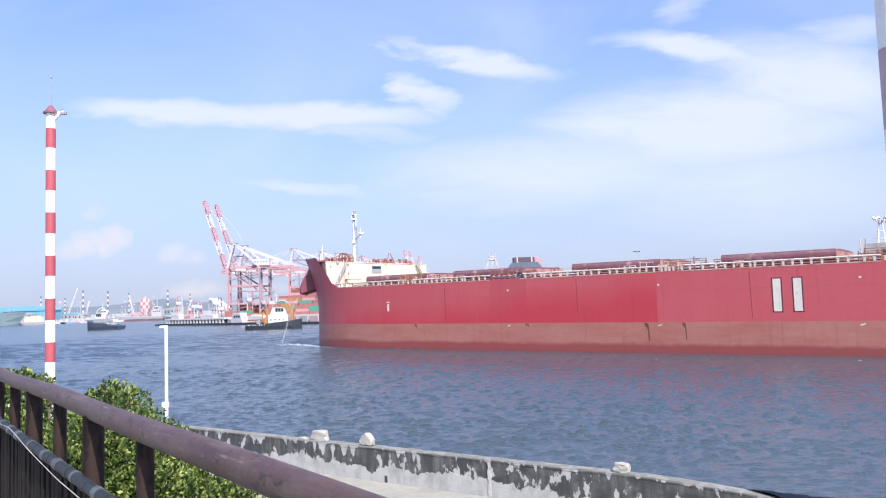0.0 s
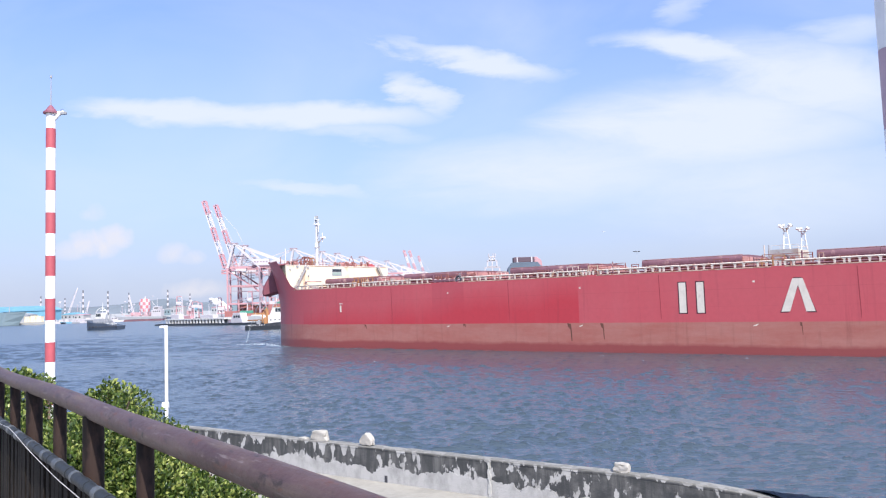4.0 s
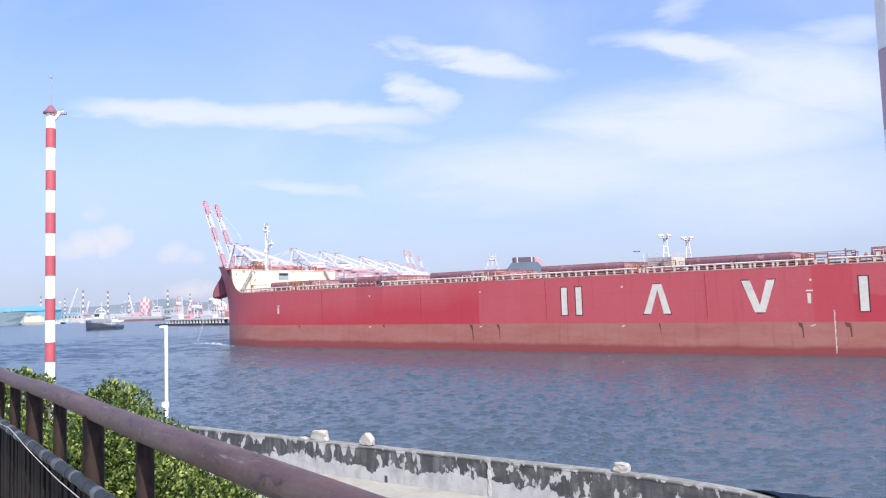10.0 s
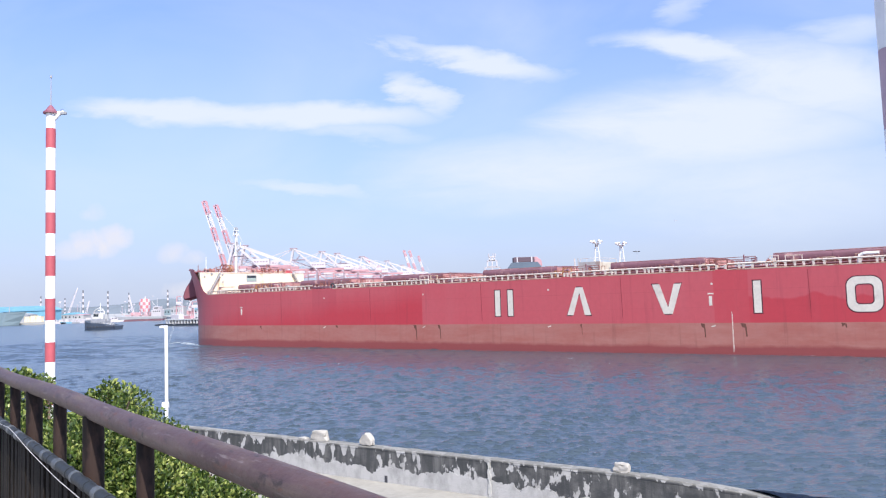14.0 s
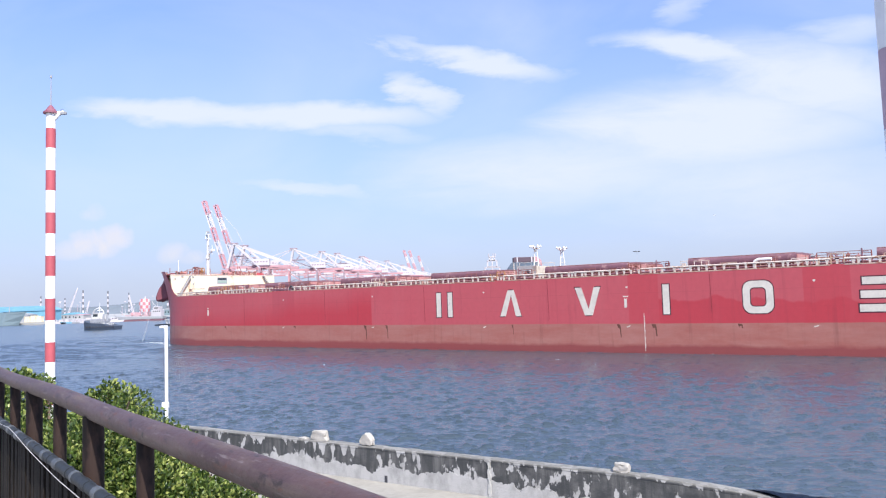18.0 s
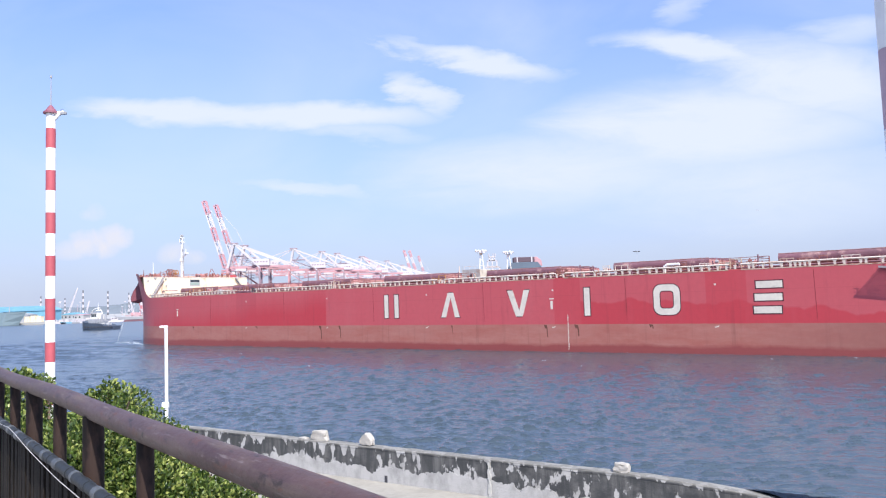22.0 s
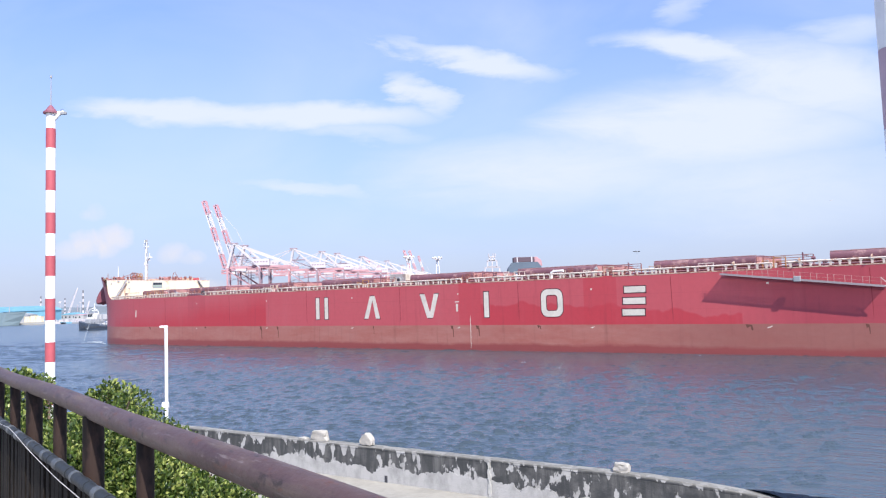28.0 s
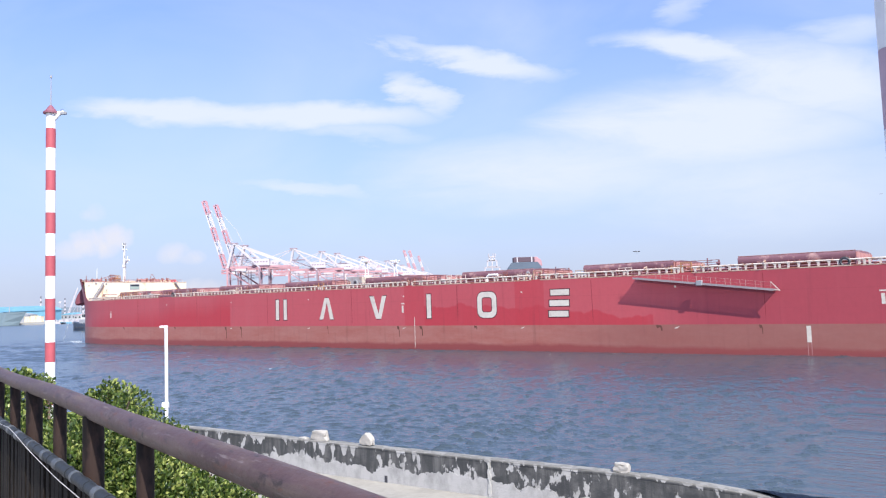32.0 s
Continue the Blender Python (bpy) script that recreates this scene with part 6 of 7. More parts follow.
def pontoon():
    """Long low floating pier with a colonnaded shelter."""
    a, b = Vector((-196, 506, 0)), Vector((-62, 404, 0))
    L = (b - a).length
    turn = math.degrees(math.atan2(b.y - a.y, b.x - a.x))
    root = thing("floating_pier", "long low dark floating pier with a white colonnaded shelter", "pier", pose(a.x, a.y, 0, 0, 0, turn))
    bm = B()
    box(bm, 0, L, -1, 7, -0.6, 1.3)
    box(bm, -8, 0.2, 1, 5, -0.6, 0.9)
    part("deck", bm, M_TUG_BLACK, root)
    bm = B()
    box(bm, 5.5, L * 0.42 + 0.5, 0.3, 6, 3.7, 4.5)
    part("roof", bm, M_HAZY_WHITE, root)
    col = None
    for k in range(19):
        x = 7 + k * (L * 0.42 - 8) / 18
        if col is None:
            bm = B()
            box(bm, -0.75, 0.75, -0.3, 0.3, 1.3, 3.75)
            col = part("column", bm, M_HAZY_WHITE, root, at=pose(x, 0.9, 0))
        else:
            again(col, root, pose(x, 0.9, 0))
    bm = B()
    box(bm, 6, L * 0.42, 3.6, 4.0, 1.3, 3.75)
    part("back_wall", bm, M_STACK_DARK, root)
    for k, (x, w, h, m) in enumerate(((12, 9, 3.0, M_CRANE_WHITE), (27, 7, 2.0, M_CRANE_RED), (45, 14, 2.2, M_CRANE_WHITE))):
        bm = B()
        box(bm, x, x + w, 1, 5, 4.4, 4.4 + h)
        part("upper_cabin", bm, m, root, bevel=0.2)
    for k, x in enumerate((20, 36, 52, 60)):
        bm = B()
        rod(bm, (x, 3, 4.4), (x, 3, 11.5 + k), 0.25, 6, 0.15)
        part("mast", bm, M_CRANE_WHITE, root)

    # hut with sloping sides and low landing stages past the shelter
    bm = plate(B(), [(77, 1.3), (89, 1.3), (86.5, 7.4), (79.5, 7.4)], 1, 6)
    hut = part("hut", bm, M_CRANE_WHITE, root, bevel=0.15)
    for x in (80.2, 82.4, 84.6):
        bm = B()
        box(bm, x, x + 1.6, 0.9, 1.02, 4.4, 5.8)
        part("window", bm, M_GLASS_DARK, hut)
    # rounded cabin boat lying on the stage
    hullp = [(94, 1.3), (109, 1.3), (110.5, 3.6), (106, 5.8), (98, 6.0), (94.5, 4.0)]
    part("cabin_boat", plate(B(), hullp, 0.6, 4.6), M_HAZY_WHITE, root, "white rounded cabin boat on the stage", bevel=0.5)
    part("boat_stripe", box(B(), 94.4, 109.6, 0.5, 0.62, 2.2, 3.1), M_ORANGE, root)
    for x in (113, 122, 131, 140, 149):
        bm = B()
        box(bm, x, x + 7, 1, 5, 1.3, 2.8 + (x % 3))
        part("stage", bm, M_CRANE_PINK if x % 2 else M_LAND, root, bevel=0.1)


pontoon()


# ---------------- the left shore
def stack(x, y, h, r, n, label):
    root = thing("chimney", label, "chimney", pose(x, y, 2.4), group="banded chimneys")
    for i in range(n):
        bm = rod(B(), (0, 0, h * i / n), (0, 0, h * (i + 1) / n - 0.01), r * (1 - 0.35 * i / n), 14, r * (1 - 0.35 * (i + 1) / n))
        part("band", bm, (M_CRANE_WHITE, M_STACK_DARK)[(n - i) % 2], root)


for px_x, y, h in [(-1153, 2100, 60), (-983, 2000, 70), (-1007, 2200, 72), (-715, 1900, 61), (-1030, 2400, 70), (-796, 2300, 58), (-1342, 2600, 63)]:
    stack(px_x, y, h, 2.7, 9, "tall grey and white banded chimney")


def moored_ship():
    root = thing("moored_ship", "grey-green freighter berthed at the far quay", "ship", pose(-497, 801, 0, 0, 0, -4))
    bm = B()
    rows = []
    for z, k in ((-2, 0.0), (4, 3.0), (11, 8.0), (14, 10.0)):
        rows.append([bm.verts.new(p) for p in ((-90, -9, z), (22 + k * 0.4, -9, z), (34 + k, 0, z), (22 + k * 0.4, 9, z), (-90, 9, z))])
    for a, b in zip(rows, rows[1:]):
        for i in range(5):
            bm.faces.new((a[i], a[(i + 1) % 5], b[(i + 1) % 5], b[i]))
    bm.faces.new(rows[-1])
    bm.faces.new(rows[0][::-1])
    bmesh.ops.recalc_face_normals(bm, faces=bm.faces)
    part("hull", bm, M_SHIP_GREY, root)
    bm = B()
    box(bm, -60, 5, -7, 7, 14, 21)
    part("superstructure", bm, M_WHITE, root, bevel=0.4)
    bm = B()
    box(bm, -40, 3, -8, 8, 21, 25)
    part("bridge", bm, M_BLUE, root, "blue upper deck", bevel=0.4)
    for x in (-20, 10, 24):
        bm = rod(B(), (x, 0, 14), (x, 0, 33 if x < 0 else 20), 0.5, 6, 0.3)
        part("mast", bm, M_GREY, root)
    # sheds behind
    shed = thing("shed", "long blue-roofed quay shed", "shed", pose(-520, 905, 2.4))
    bm = B()
    box(bm, -120, 33, 0, 30, 0, 13)
    part("wall", bm, M_BLUE, shed)
    bm = plate(B(), [(-121, 13), (34, 13), (34, 14), (22, 19), (-121, 19)], -1, 31)
    part("roof", bm, M_BLUE, shed)
    for k, x in enumerate((-466, -459.5, -453)):
        silo = thing("crate", "yellow cargo box on the quay", "crate", pose(x, 824, 2.4), group="yellow boxes on the quay")
        bm = B()
        box(bm, -3.0, 3.0, -3, 3, 0, 6 + k % 2)
        part("body", bm, M_CREAM, silo, bevel=0.2)
        bm = B()
        box(bm, -3.2, 3.2, -3.2, 3.2, 6 + k % 2, 6.4 + k % 2)
        part("lid", bm, M_CREAM, silo)


moored_ship()


def low_town():
    """Low sheds, tanks and small craft along the far shore."""
    random.seed(31)
    for k in range(26):
        x = -640 + k * 17 + random.uniform(-6, 6)
        y = random.uniform(1125, 1260) if x > -455 - 8 else random.uniform(880, 1000)
        w, h, d = random.uniform(10, 30), random.uniform(5, 14), random.uniform(10, 20)
        b = thing("shed", random.choice(("low pale quay shed with windows", "low white harbour building with windows", "low grey warehouse on the quay")), "building", pose(x, y, 2.4), group="far harbour buildings")
        bm = B()
        box(bm, -w / 2, w / 2, -d / 2, d / 2, 0, h)
        part("wall", bm, random.choice((M_CRANE_WHITE, M_LAND, M_SHIP_GREY, M_GREY)), b)
        bm = plate(B(), [(-w / 2 - 0.4, h), (w / 2 + 0.4, h), (w / 2 + 0.4, h + 0.3), (0, h + w * 0.09), (-w / 2 - 0.4, h + 0.3)], -d / 2 - 0.4, d / 2 + 0.4)
        part("roof", bm, random.choice((M_LAND, M_CRANE_RED, M_GREY, M_BLUE)), b)
        for j in range(int(w / 5)):
            bm = B()
            xx = -w / 2 + 2.5 + j * 5
            box(bm, xx - 0.9, xx + 0.9, -d / 2 - 0.06, -d / 2 + 0.02, h * 0.4, h * 0.7)
            part("window", bm, M_GLASS_DARK, b)


low_town()


def checker_tower():
    root = thing("checkered_tank", "red and white checkered water tank tower", "tank", pose(-485, 1190, 2.4))
    for r in range(4):
        for c in range(12):
            bm = B()
            a0, a1 = c * math.tau / 12, (c + 1) * math.tau / 12
            z0, z1 = 7 + r * 5.2, 7 + (r + 1) * 5.2
            r0, r1 = (8.9 - 0.13 * (zz - 17.4) ** 2 / 10 for zz in (z0, z1))
            arc = (a0, (a0 + a1) / 2, a1)
            lo = [bm.verts.new((r0 * math.cos(a), r0 * math.sin(a), z0)) for a in arc] + [bm.verts.new((0, 0, z0))]
            hi = [bm.verts.new((r1 * math.cos(a), r1 * math.sin(a), z1)) for a in arc] + [bm.verts.new((0, 0, z1))]
            for i in range(4):
                bm.faces.new((lo[i], lo[(i + 1) % 4], hi[(i + 1) % 4], hi[i]))
            bm.faces.new(lo[::-1])
            bm.faces.new(hi)
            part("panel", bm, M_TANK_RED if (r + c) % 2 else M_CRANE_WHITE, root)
    for k in range(4):
        bm = rod(B(), (5.5 * math.cos(k * 1.57 + 0.78), 5.5 * math.sin(k * 1.57 + 0.78), 0), (5.5 * math.cos(k * 1.57 + 0.78), 5.5 * math.sin(k * 1.57 + 0.78), 8), 0.8, 8)
        part("leg", bm, M_CRANE_WHITE, root)


checker_tower()


def hills():
    bm = B()
    n = 90
    a, b, c = [], [], []
    for i in range(n + 1):
        x = -2600 + 3400 * i / n
        h = 30 + 36 * math.exp(-((x + 1420) / 240) ** 2) + 10 * math.exp(-((x + 1800) / 200) ** 2) + 9 * noise.noise(Vector((x * 0.006, 0, 0))) + 9 * noise.noise(Vector((x * 0.03, 5, 0)))
        a.append(bm.verts.new((x, 3500, 2.3)))
        b.append(bm.verts.new((x, 3750, max(6, h))))
        c.append(bm.verts.new((x, 4300, 2.3)))
    for i in range(n):
        bm.faces.new((a[i], a[i + 1], b[i + 1], b[i]))
        bm.faces.new((b[i], b[i + 1], c[i + 1], c[i]))
    bmesh.ops.recalc_face_normals(bm, faces=bm.faces)
    tagged(part("backdrop", bm, M_HILL), "low wooded hills beyond the harbour", "hill", kind="structure")


hills()


def second_ship():
    """Ship lying beyond the carrier: only its white mast house and its funnel stand above the red hull."""
    root = thing("berthed_ship", "grey ship berthed across the harbour with a dark funnel", "ship", pose(70, 560, -9.5))
    bm = B()
    box(bm, -80, 80, -12, 12, 7, 24)
    part("hull", bm, M_SHIP_GREY, root, bevel=0.8)
    bm = B()
    box(bm, -45, 10, -9, 9, 14, 38)
    part("accommodation", bm, M_CRANE_WHITE, root, bevel=0.3)
    bm = plate(B(), [(-22.5, 38), (5, 38), (4.0, 43), (1.5, 47), (-18, 47), (-21, 43)], -5, 5)
    part("funnel_base", bm, M_FUNNEL_BASE, root, bevel=0.2)
    bm = B()
    box(bm, -17, -1, -4, 4, 46.9, 51.0)
    part("funnel_top", bm, M_FUNNEL, root, "dark funnel with white stripes", bevel=0.4)
    for x in (-14.5, -3.5):
        bm = B()
        box(bm, x, x + 0.9, -4.15, 4.15, 46.8, 51.05)
        part("funnel_stripe", bm, M_CRANE_WHITE, root)
    bm = plate(B(), [(-1, 44), (5, 44), (4.5, 48), (1, 51), (-1, 51)], -3, 3)
    part("funnel_side", bm, M_CRANE_RED, root, bevel=0.2)
    for x, z0, z1, w in ((-33, 38, 44, 11), (-33, 44, 49, 7), (-33, 49, 52, 4)):
        bm = B()
        for s in (-w / 2, w / 2):
            beam(bm, (x + s, -2, z0), (x + s, -2, z1), 1.0, 1.0)
        beam(bm, (x - w / 2 - 0.5, -2, z1), (x + w / 2 + 0.5, -2, z1), 1.0, 0.9)
        beam(bm, (x - w / 2, -2, z0 + 0.5), (x + w / 2, -2, z0 + 0.5), 1.0, 0.9)
        beam(bm, (x, -2, z0), (x, -2, z1), 0.8, 0.8)
        part("mast_frame", bm, M_CRANE_WHITE, root)
    bm = B()
    for s in (-2.4, 0.8, 2.4):
        rod(bm, (-33 + s, -2, 52), (-33 + s, -2, 54.5), 0.4, 6)
    part("aerials", bm, M_CRANE_WHITE, root)


second_ship()


# ---------------- far quay clutter, aircraft, foam
def containers():
    random.seed(12)
    for k in range(68):
        x, y = -200 + (k % 17) * 13.2 + random.uniform(-1, 1), 690 + (k // 17) * 16
        tall = 1.0 if k % 17 > 2 else 0.5
        n = max(1, int(tall * random.choice((2, 3, 4, 5)) + (k // 17) * 1.7 * tall))
        m = random.choice((M_RUSTY_BOX, M_RUSTY_BOX, M_MAROON, M_COAMING, M_CRANE_RED, M_ORANGE))
        st = thing("container_stack", "stack of weathered steel shipping containers on the quay", "container", pose(x, y, 2.4), group="container stacks on the quay")
        for i in range(n):
            bm = B()
            box(bm, -6.1, 6.1, -1.2, 1.2, i * 2.62, i * 2.62 + 2.58)
            for j in range(9):
                xx = -5.6 + j * 1.4
                box(bm, xx - 0.2, xx + 0.2, -1.26, -1.19, i * 2.62 + 0.15, i * 2.62 + 2.4)
            part("container", bm, random.choice((m, M_RUSTY_BOX, M_COAMING, M_CRANE_RED, M_GREEN_BOX) if i % 3 else (m, M_RUSTY_BOX)), st)


containers()


def high_mast():
    # mast and ring made up to carry a small dark smudge above the ship
    root = thing("high_mast_light", "thin mast with a flat dark ring, standing in for a small smudge", "street lamp", pose(181.6, 688, 2.4))
    bm = rod(B(), (0, 0, 0), (0, 0, 48.2), 0.16, 8, 0.07)
    part("mast", bm, M_CRANE_WHITE, root)
    bm = rod(B(), (0, 0, 47.8), (0, 0, 48.3), 2.0, 12)
    ring = part("lamp_ring", bm, M_GREY, root)
    for k in range(6):
        a = k * math.tau / 6
        bm = B()
        box(bm, -0.7, 0.7, -0.5, 0.5, -0.35, 0.35)
        part("floodlight", bm, M_DARK, ring, at=pose(2.5 * math.cos(a), 2.5 * math.sin(a), 48.0, 0, 0, math.degrees(a)), bevel=0.08)


high_mast()


def airliner():
    root = thing("airliner", "small distant airliner climbing away", "airplane")
    bm = B()
    rod(bm, (-14, 0, 0), (11, 0, 0), 1.9, 12)
    rod(bm, (11, 0, 0), (15, 0, -0.4), 1.9, 12, 0.3)
    rod(bm, (-14, 0, 0), (-19, 0, 0.9), 1.9, 12, 0.4)
    part("fuselage", bm, M_CRANE_WHITE, root)
    for s in (1, -1):
        bm = B()
        v = [bm.verts.new(p) for p in ((4, s * 1.5, -0.6), (-3, s * 1.5, -0.6), (-8, s * 16, 0.6), (-5.5, s * 16, 0.6), (4, s * 1.5, -0.2), (-3, s * 1.5, -0.2), (-8, s * 16, 0.8), (-5.5, s * 16, 0.8))]
        for f in ((0, 1, 2, 3), (7, 6, 5, 4), (0, 4, 5, 1), (1, 5, 6, 2), (2, 6, 7, 3), (3, 7, 4, 0)):
            bm.faces.new([v[i] for i in f])
        bmesh.ops.recalc_face_normals(bm, faces=bm.faces)
        part("wing", bm, M_GREY, root)
        bm = rod(B(), (1.5, s * 5.5, -1.6), (-2, s * 5.5, -1.6), 1.0, 10)
        part("engine", bm, M_GREY, root)
        bm = B()
        beam(bm, (-15.5, s * 0.5, 0.8), (-18, s * 6, 1.2), 0.3, 2.0)
        part("tailplane", bm, M_GREY, root)
    bm = plate(B(), [(-13, 1.2), (-18, 1.2), (-20, 6.8), (-17.5, 6.8)], -0.2, 0.2)
    part("fin", bm, M_MAROON, root)
    for o in root.children:
        o.matrix_basis = Matrix.Diagonal((0.5, 0.5, 0.5, 1))
    return root


plane = airliner()
PLANE_ROWS = [(0.0, 282, 134), (6.0, 357, 143.5), (13.0, 462, 156), (19.0, 582, 168.3), (23.0, 673, 175.7), (28.0, 801.5, 188.8), (32.0, 905, 199)]


def bow_wave():
    """Foam thrown aside at the stem and trailing along the port side: small ragged flakes, joined."""
    rng = np.random.default_rng(9)
    verts, faces = [], []

    def flake(x, y, r, z):
        i = len(verts)
        n = 6
        verts.append((x, y, z + 0.07 + r * 0.25))
        for k in range(n):
            a = k * math.tau / n + rng.random()
            q = r * (0.55 + 0.7 * rng.random())
            verts.append((x + q * 3.4 * math.cos(a), y + q * math.sin(a), 0.07))
        for k in range(n):
            faces.append((i, i + 1 + k, i + 1 + (k + 1) % n))

    for _ in range(90):
        t = rng.random() ** 1.3
        x = fx(2.0) + 6 - t * 26
        y = 11 + t * 12 + 4.0 * rng.random() * (1 - t) + 1.0 * rng.random()
        flake(x, y, 0.04 + 0.15 * rng.random() * (1 - t), 0.03 + 0.2 * rng.random() * (1 - t))
    for _ in range(40):
        x = fx(2.0) + 6 + 5 * rng.random()
        y = 10 + 7 * rng.random()
        flake(x, y, 0.05 + 0.13 * rng.random(), 0.03)
    for _ in range(9):
        x = fx(25 + 210 * rng.random())
        flake(x, HALF + 0.4 + 9.0 * rng.random() ** 2, 0.03 + 0.07 * rng.random(), 0.02)
    me = bpy.data.meshes.new("bow_wave")
    me.from_pydata(verts, [], faces)
    me.materials.append(M_FOAM)
    ob = tagged(new("bow_wave", me), "white foam curling off the ship's bow", "foam", kind="stuff")
    return ob


foam = bow_wave()


def anchor_wash():
    """Jet of washing water falling in an arc from the anchor housing."""
    rng = np.random.default_rng(3)
    verts, faces = [], []
    c, s = math.cos(radians(37)), math.sin(radians(37))
    for k in range(900):
        t = rng.random()
        out = 2.5 + 7.0 * t
        z = 14.2 - 0.5 * t - 13.4 * t * t
        x = fx(3.6) + out * c + rng.normal() * 0.12 * (0.3 + t)
        y = 11.8 + out * s + rng.normal() * 0.12 * (0.3 + t)
        r = 0.010 + 0.020 * rng.random() * (0.4 + t)
        i = len(verts)
        for p in ((r, 0, 0), (-r, 0, 0), (0, r, 0), (0, -r, 0), (0, 0, 4 * r), (0, 0, -4 * r)):
            verts.append((x + p[0], y + p[1], z + p[2]))
        for f in ((0, 2, 4), (2, 1, 4), (1, 3, 4), (3, 0, 4), (2, 0, 5), (1, 2, 5), (3, 1, 5), (0, 3, 5)):
            faces.append(tuple(i + q for q in f))
    me = bpy.data.meshes.new("anchor_wash")
    me.from_pydata(verts, [], faces)
    me.materials.append(M_FOAM)
    ob = tagged(new("anchor_wash", me), "white jet of water washing down the anchor", kind="stuff")
    ob.parent = ship


anchor_wash()


def whitecaps():
    """Small breaking crests drifting between the ship and the wall."""
    rng = np.random.default_rng(41)
    verts, faces = [], []
    for _ in range(7):
        x0, y0 = -60 + 150 * rng.random(), 0
        d = 118 + 34 * rng.random()
        y0 = d - x0 * 0.75
        if y0 < 80:
            continue
        n = rng.integers(1, 3)
        for j in range(n):
            x, y, r = x0 + j * 0.35 + rng.normal() * 0.1, y0 + rng.normal() * 0.12, 0.03 + 0.04 * rng.random()
            i = len(verts)
            verts.append((x, y, 0.10))
            for k in range(5):
                a = k * math.tau / 5
                verts.append((x + 2.2 * r * math.cos(a), y + r * math.sin(a), 0.01))
            for k in range(5):
                faces.append((i, i + 1 + k, i + 1 + (k + 1) % 5))
    me = bpy.data.meshes.new("whitecaps")
    me.from_pydata(verts, [], faces)
    me.materials.append(M_FOAM)
    return tagged(new("whitecaps", me), "tiny white breaking crests on the water", "foam", kind="stuff")


caps = whitecaps()


def small_craft(x, y, length, turn, k):
    """A small harbour boat."""
    root = thing("small_boat", ("white harbour launch moored by the far quay", "pale fishing boat moored by the far quay")[k % 2], "boat", pose(x, y, 0, 0, 0, turn), group="small craft by the far quay")
    h = length / 2
    bm = plate(B(), [(-h, -0.4), (h * 0.8, -0.4), (h, 2.2), (h * 0.6, 1.7), (-h, 1.6)], -length * 0.13, length * 0.13)
    part("hull", bm, (M_CRANE_WHITE, M_CRANE_WHITE, M_BLUE, M_GREY)[k % 4], root, bevel=0.2)
    bm = B()
    box(bm, -h * 0.5, h * 0.25, -length * 0.1, length * 0.1, 1.5, 4.4)
    cabin = part("cabin", bm, M_CRANE_WHITE, root, bevel=0.15)
    for j in range(3):
        bm = B()
        xx = -h * 0.4 + j * h * 0.2
        box(bm, xx, xx + h * 0.13, -length * 0.1 - 0.04, -length * 0.1 + 0.02, 3.0, 3.9)
        part("window", bm, M_GLASS_DARK, cabin)
    bm = B()
    rod(bm, (-h * 0.1, 0, 4.3), (-h * 0.1, 0, 9.0 + (k % 3) * 2.5), 0.18, 6, 0.09)
    rod(bm, (-h * 0.1, 0, 6.5), (-h * 0.6, 0, 8.2), 0.1, 6)
    part("mast", bm, M_GREY, root)


for k, (x, y, length, turn) in enumerate([(-418, 790, 14.9, 20), (-412, 790, 13.1, 180), (-406, 790, 13.1, 180), (-398, 790, 16.0, 160), (-391, 790, 16.4, 160), (-398, 917, 16.5, 180), (-407, 956, 10.4, 20), (-389, 932, 18.4, 0), (-403, 980, 9.1, 160), (-359, 892, 18.1, 160), (-393, 997, 17.6, 0), (-329, 852, 11.3, 0), (-353, 789, 18.3, 20), (-454, 936, 15.9, 180), (-441, 1050, 10.3, 160), (-427, 1050, 14.5, 0)]):
    small_craft(x, y, length, turn, k)


def derrick(x, y, h, lean):
    root = thing("derrick", "slanting white lattice derrick on the far shore", "crane", pose(x, y, 2.4), group="far derricks")
    bm = B()
    for s in (-1.6, 1.6):
        beam(bm, (s, 0, 0), (lean + s * 0.3, 0, h), 1.0, 1.0)
    for i in range(9):
        f, g = i / 9, (i + 1) / 9
        a = -1.6 if i % 2 else 1.6
        beam(bm, (lean * f + a * (1 - 0.7 * f), 0, h * f), (lean * g - a * (1 - 0.7 * g), 0, h * g), 0.5, 0.5)
    part("boom", bm, M_CRANE_WHITE, root)
    bm = B()
    box(bm, -5, 5, -4, 4, 0, 6)
    part("cab", bm, M_CRANE_RED, root, bevel=0.3)
    bm = rod(B(), (lean, 0, h), (-10, 0, 12), 0.25, 5)
    part("stay", bm, M_GREY, root)


for x, y, h, lean in ((-770, 1500, 60, 22), (-600, 1420, 40, -9), (-540, 1300, 34, 12), (-660, 1350, 30, 8), (-505, 1250, 26, -8), (-420, 1200, 24, 7)):
    derrick(x, y, h, lean)


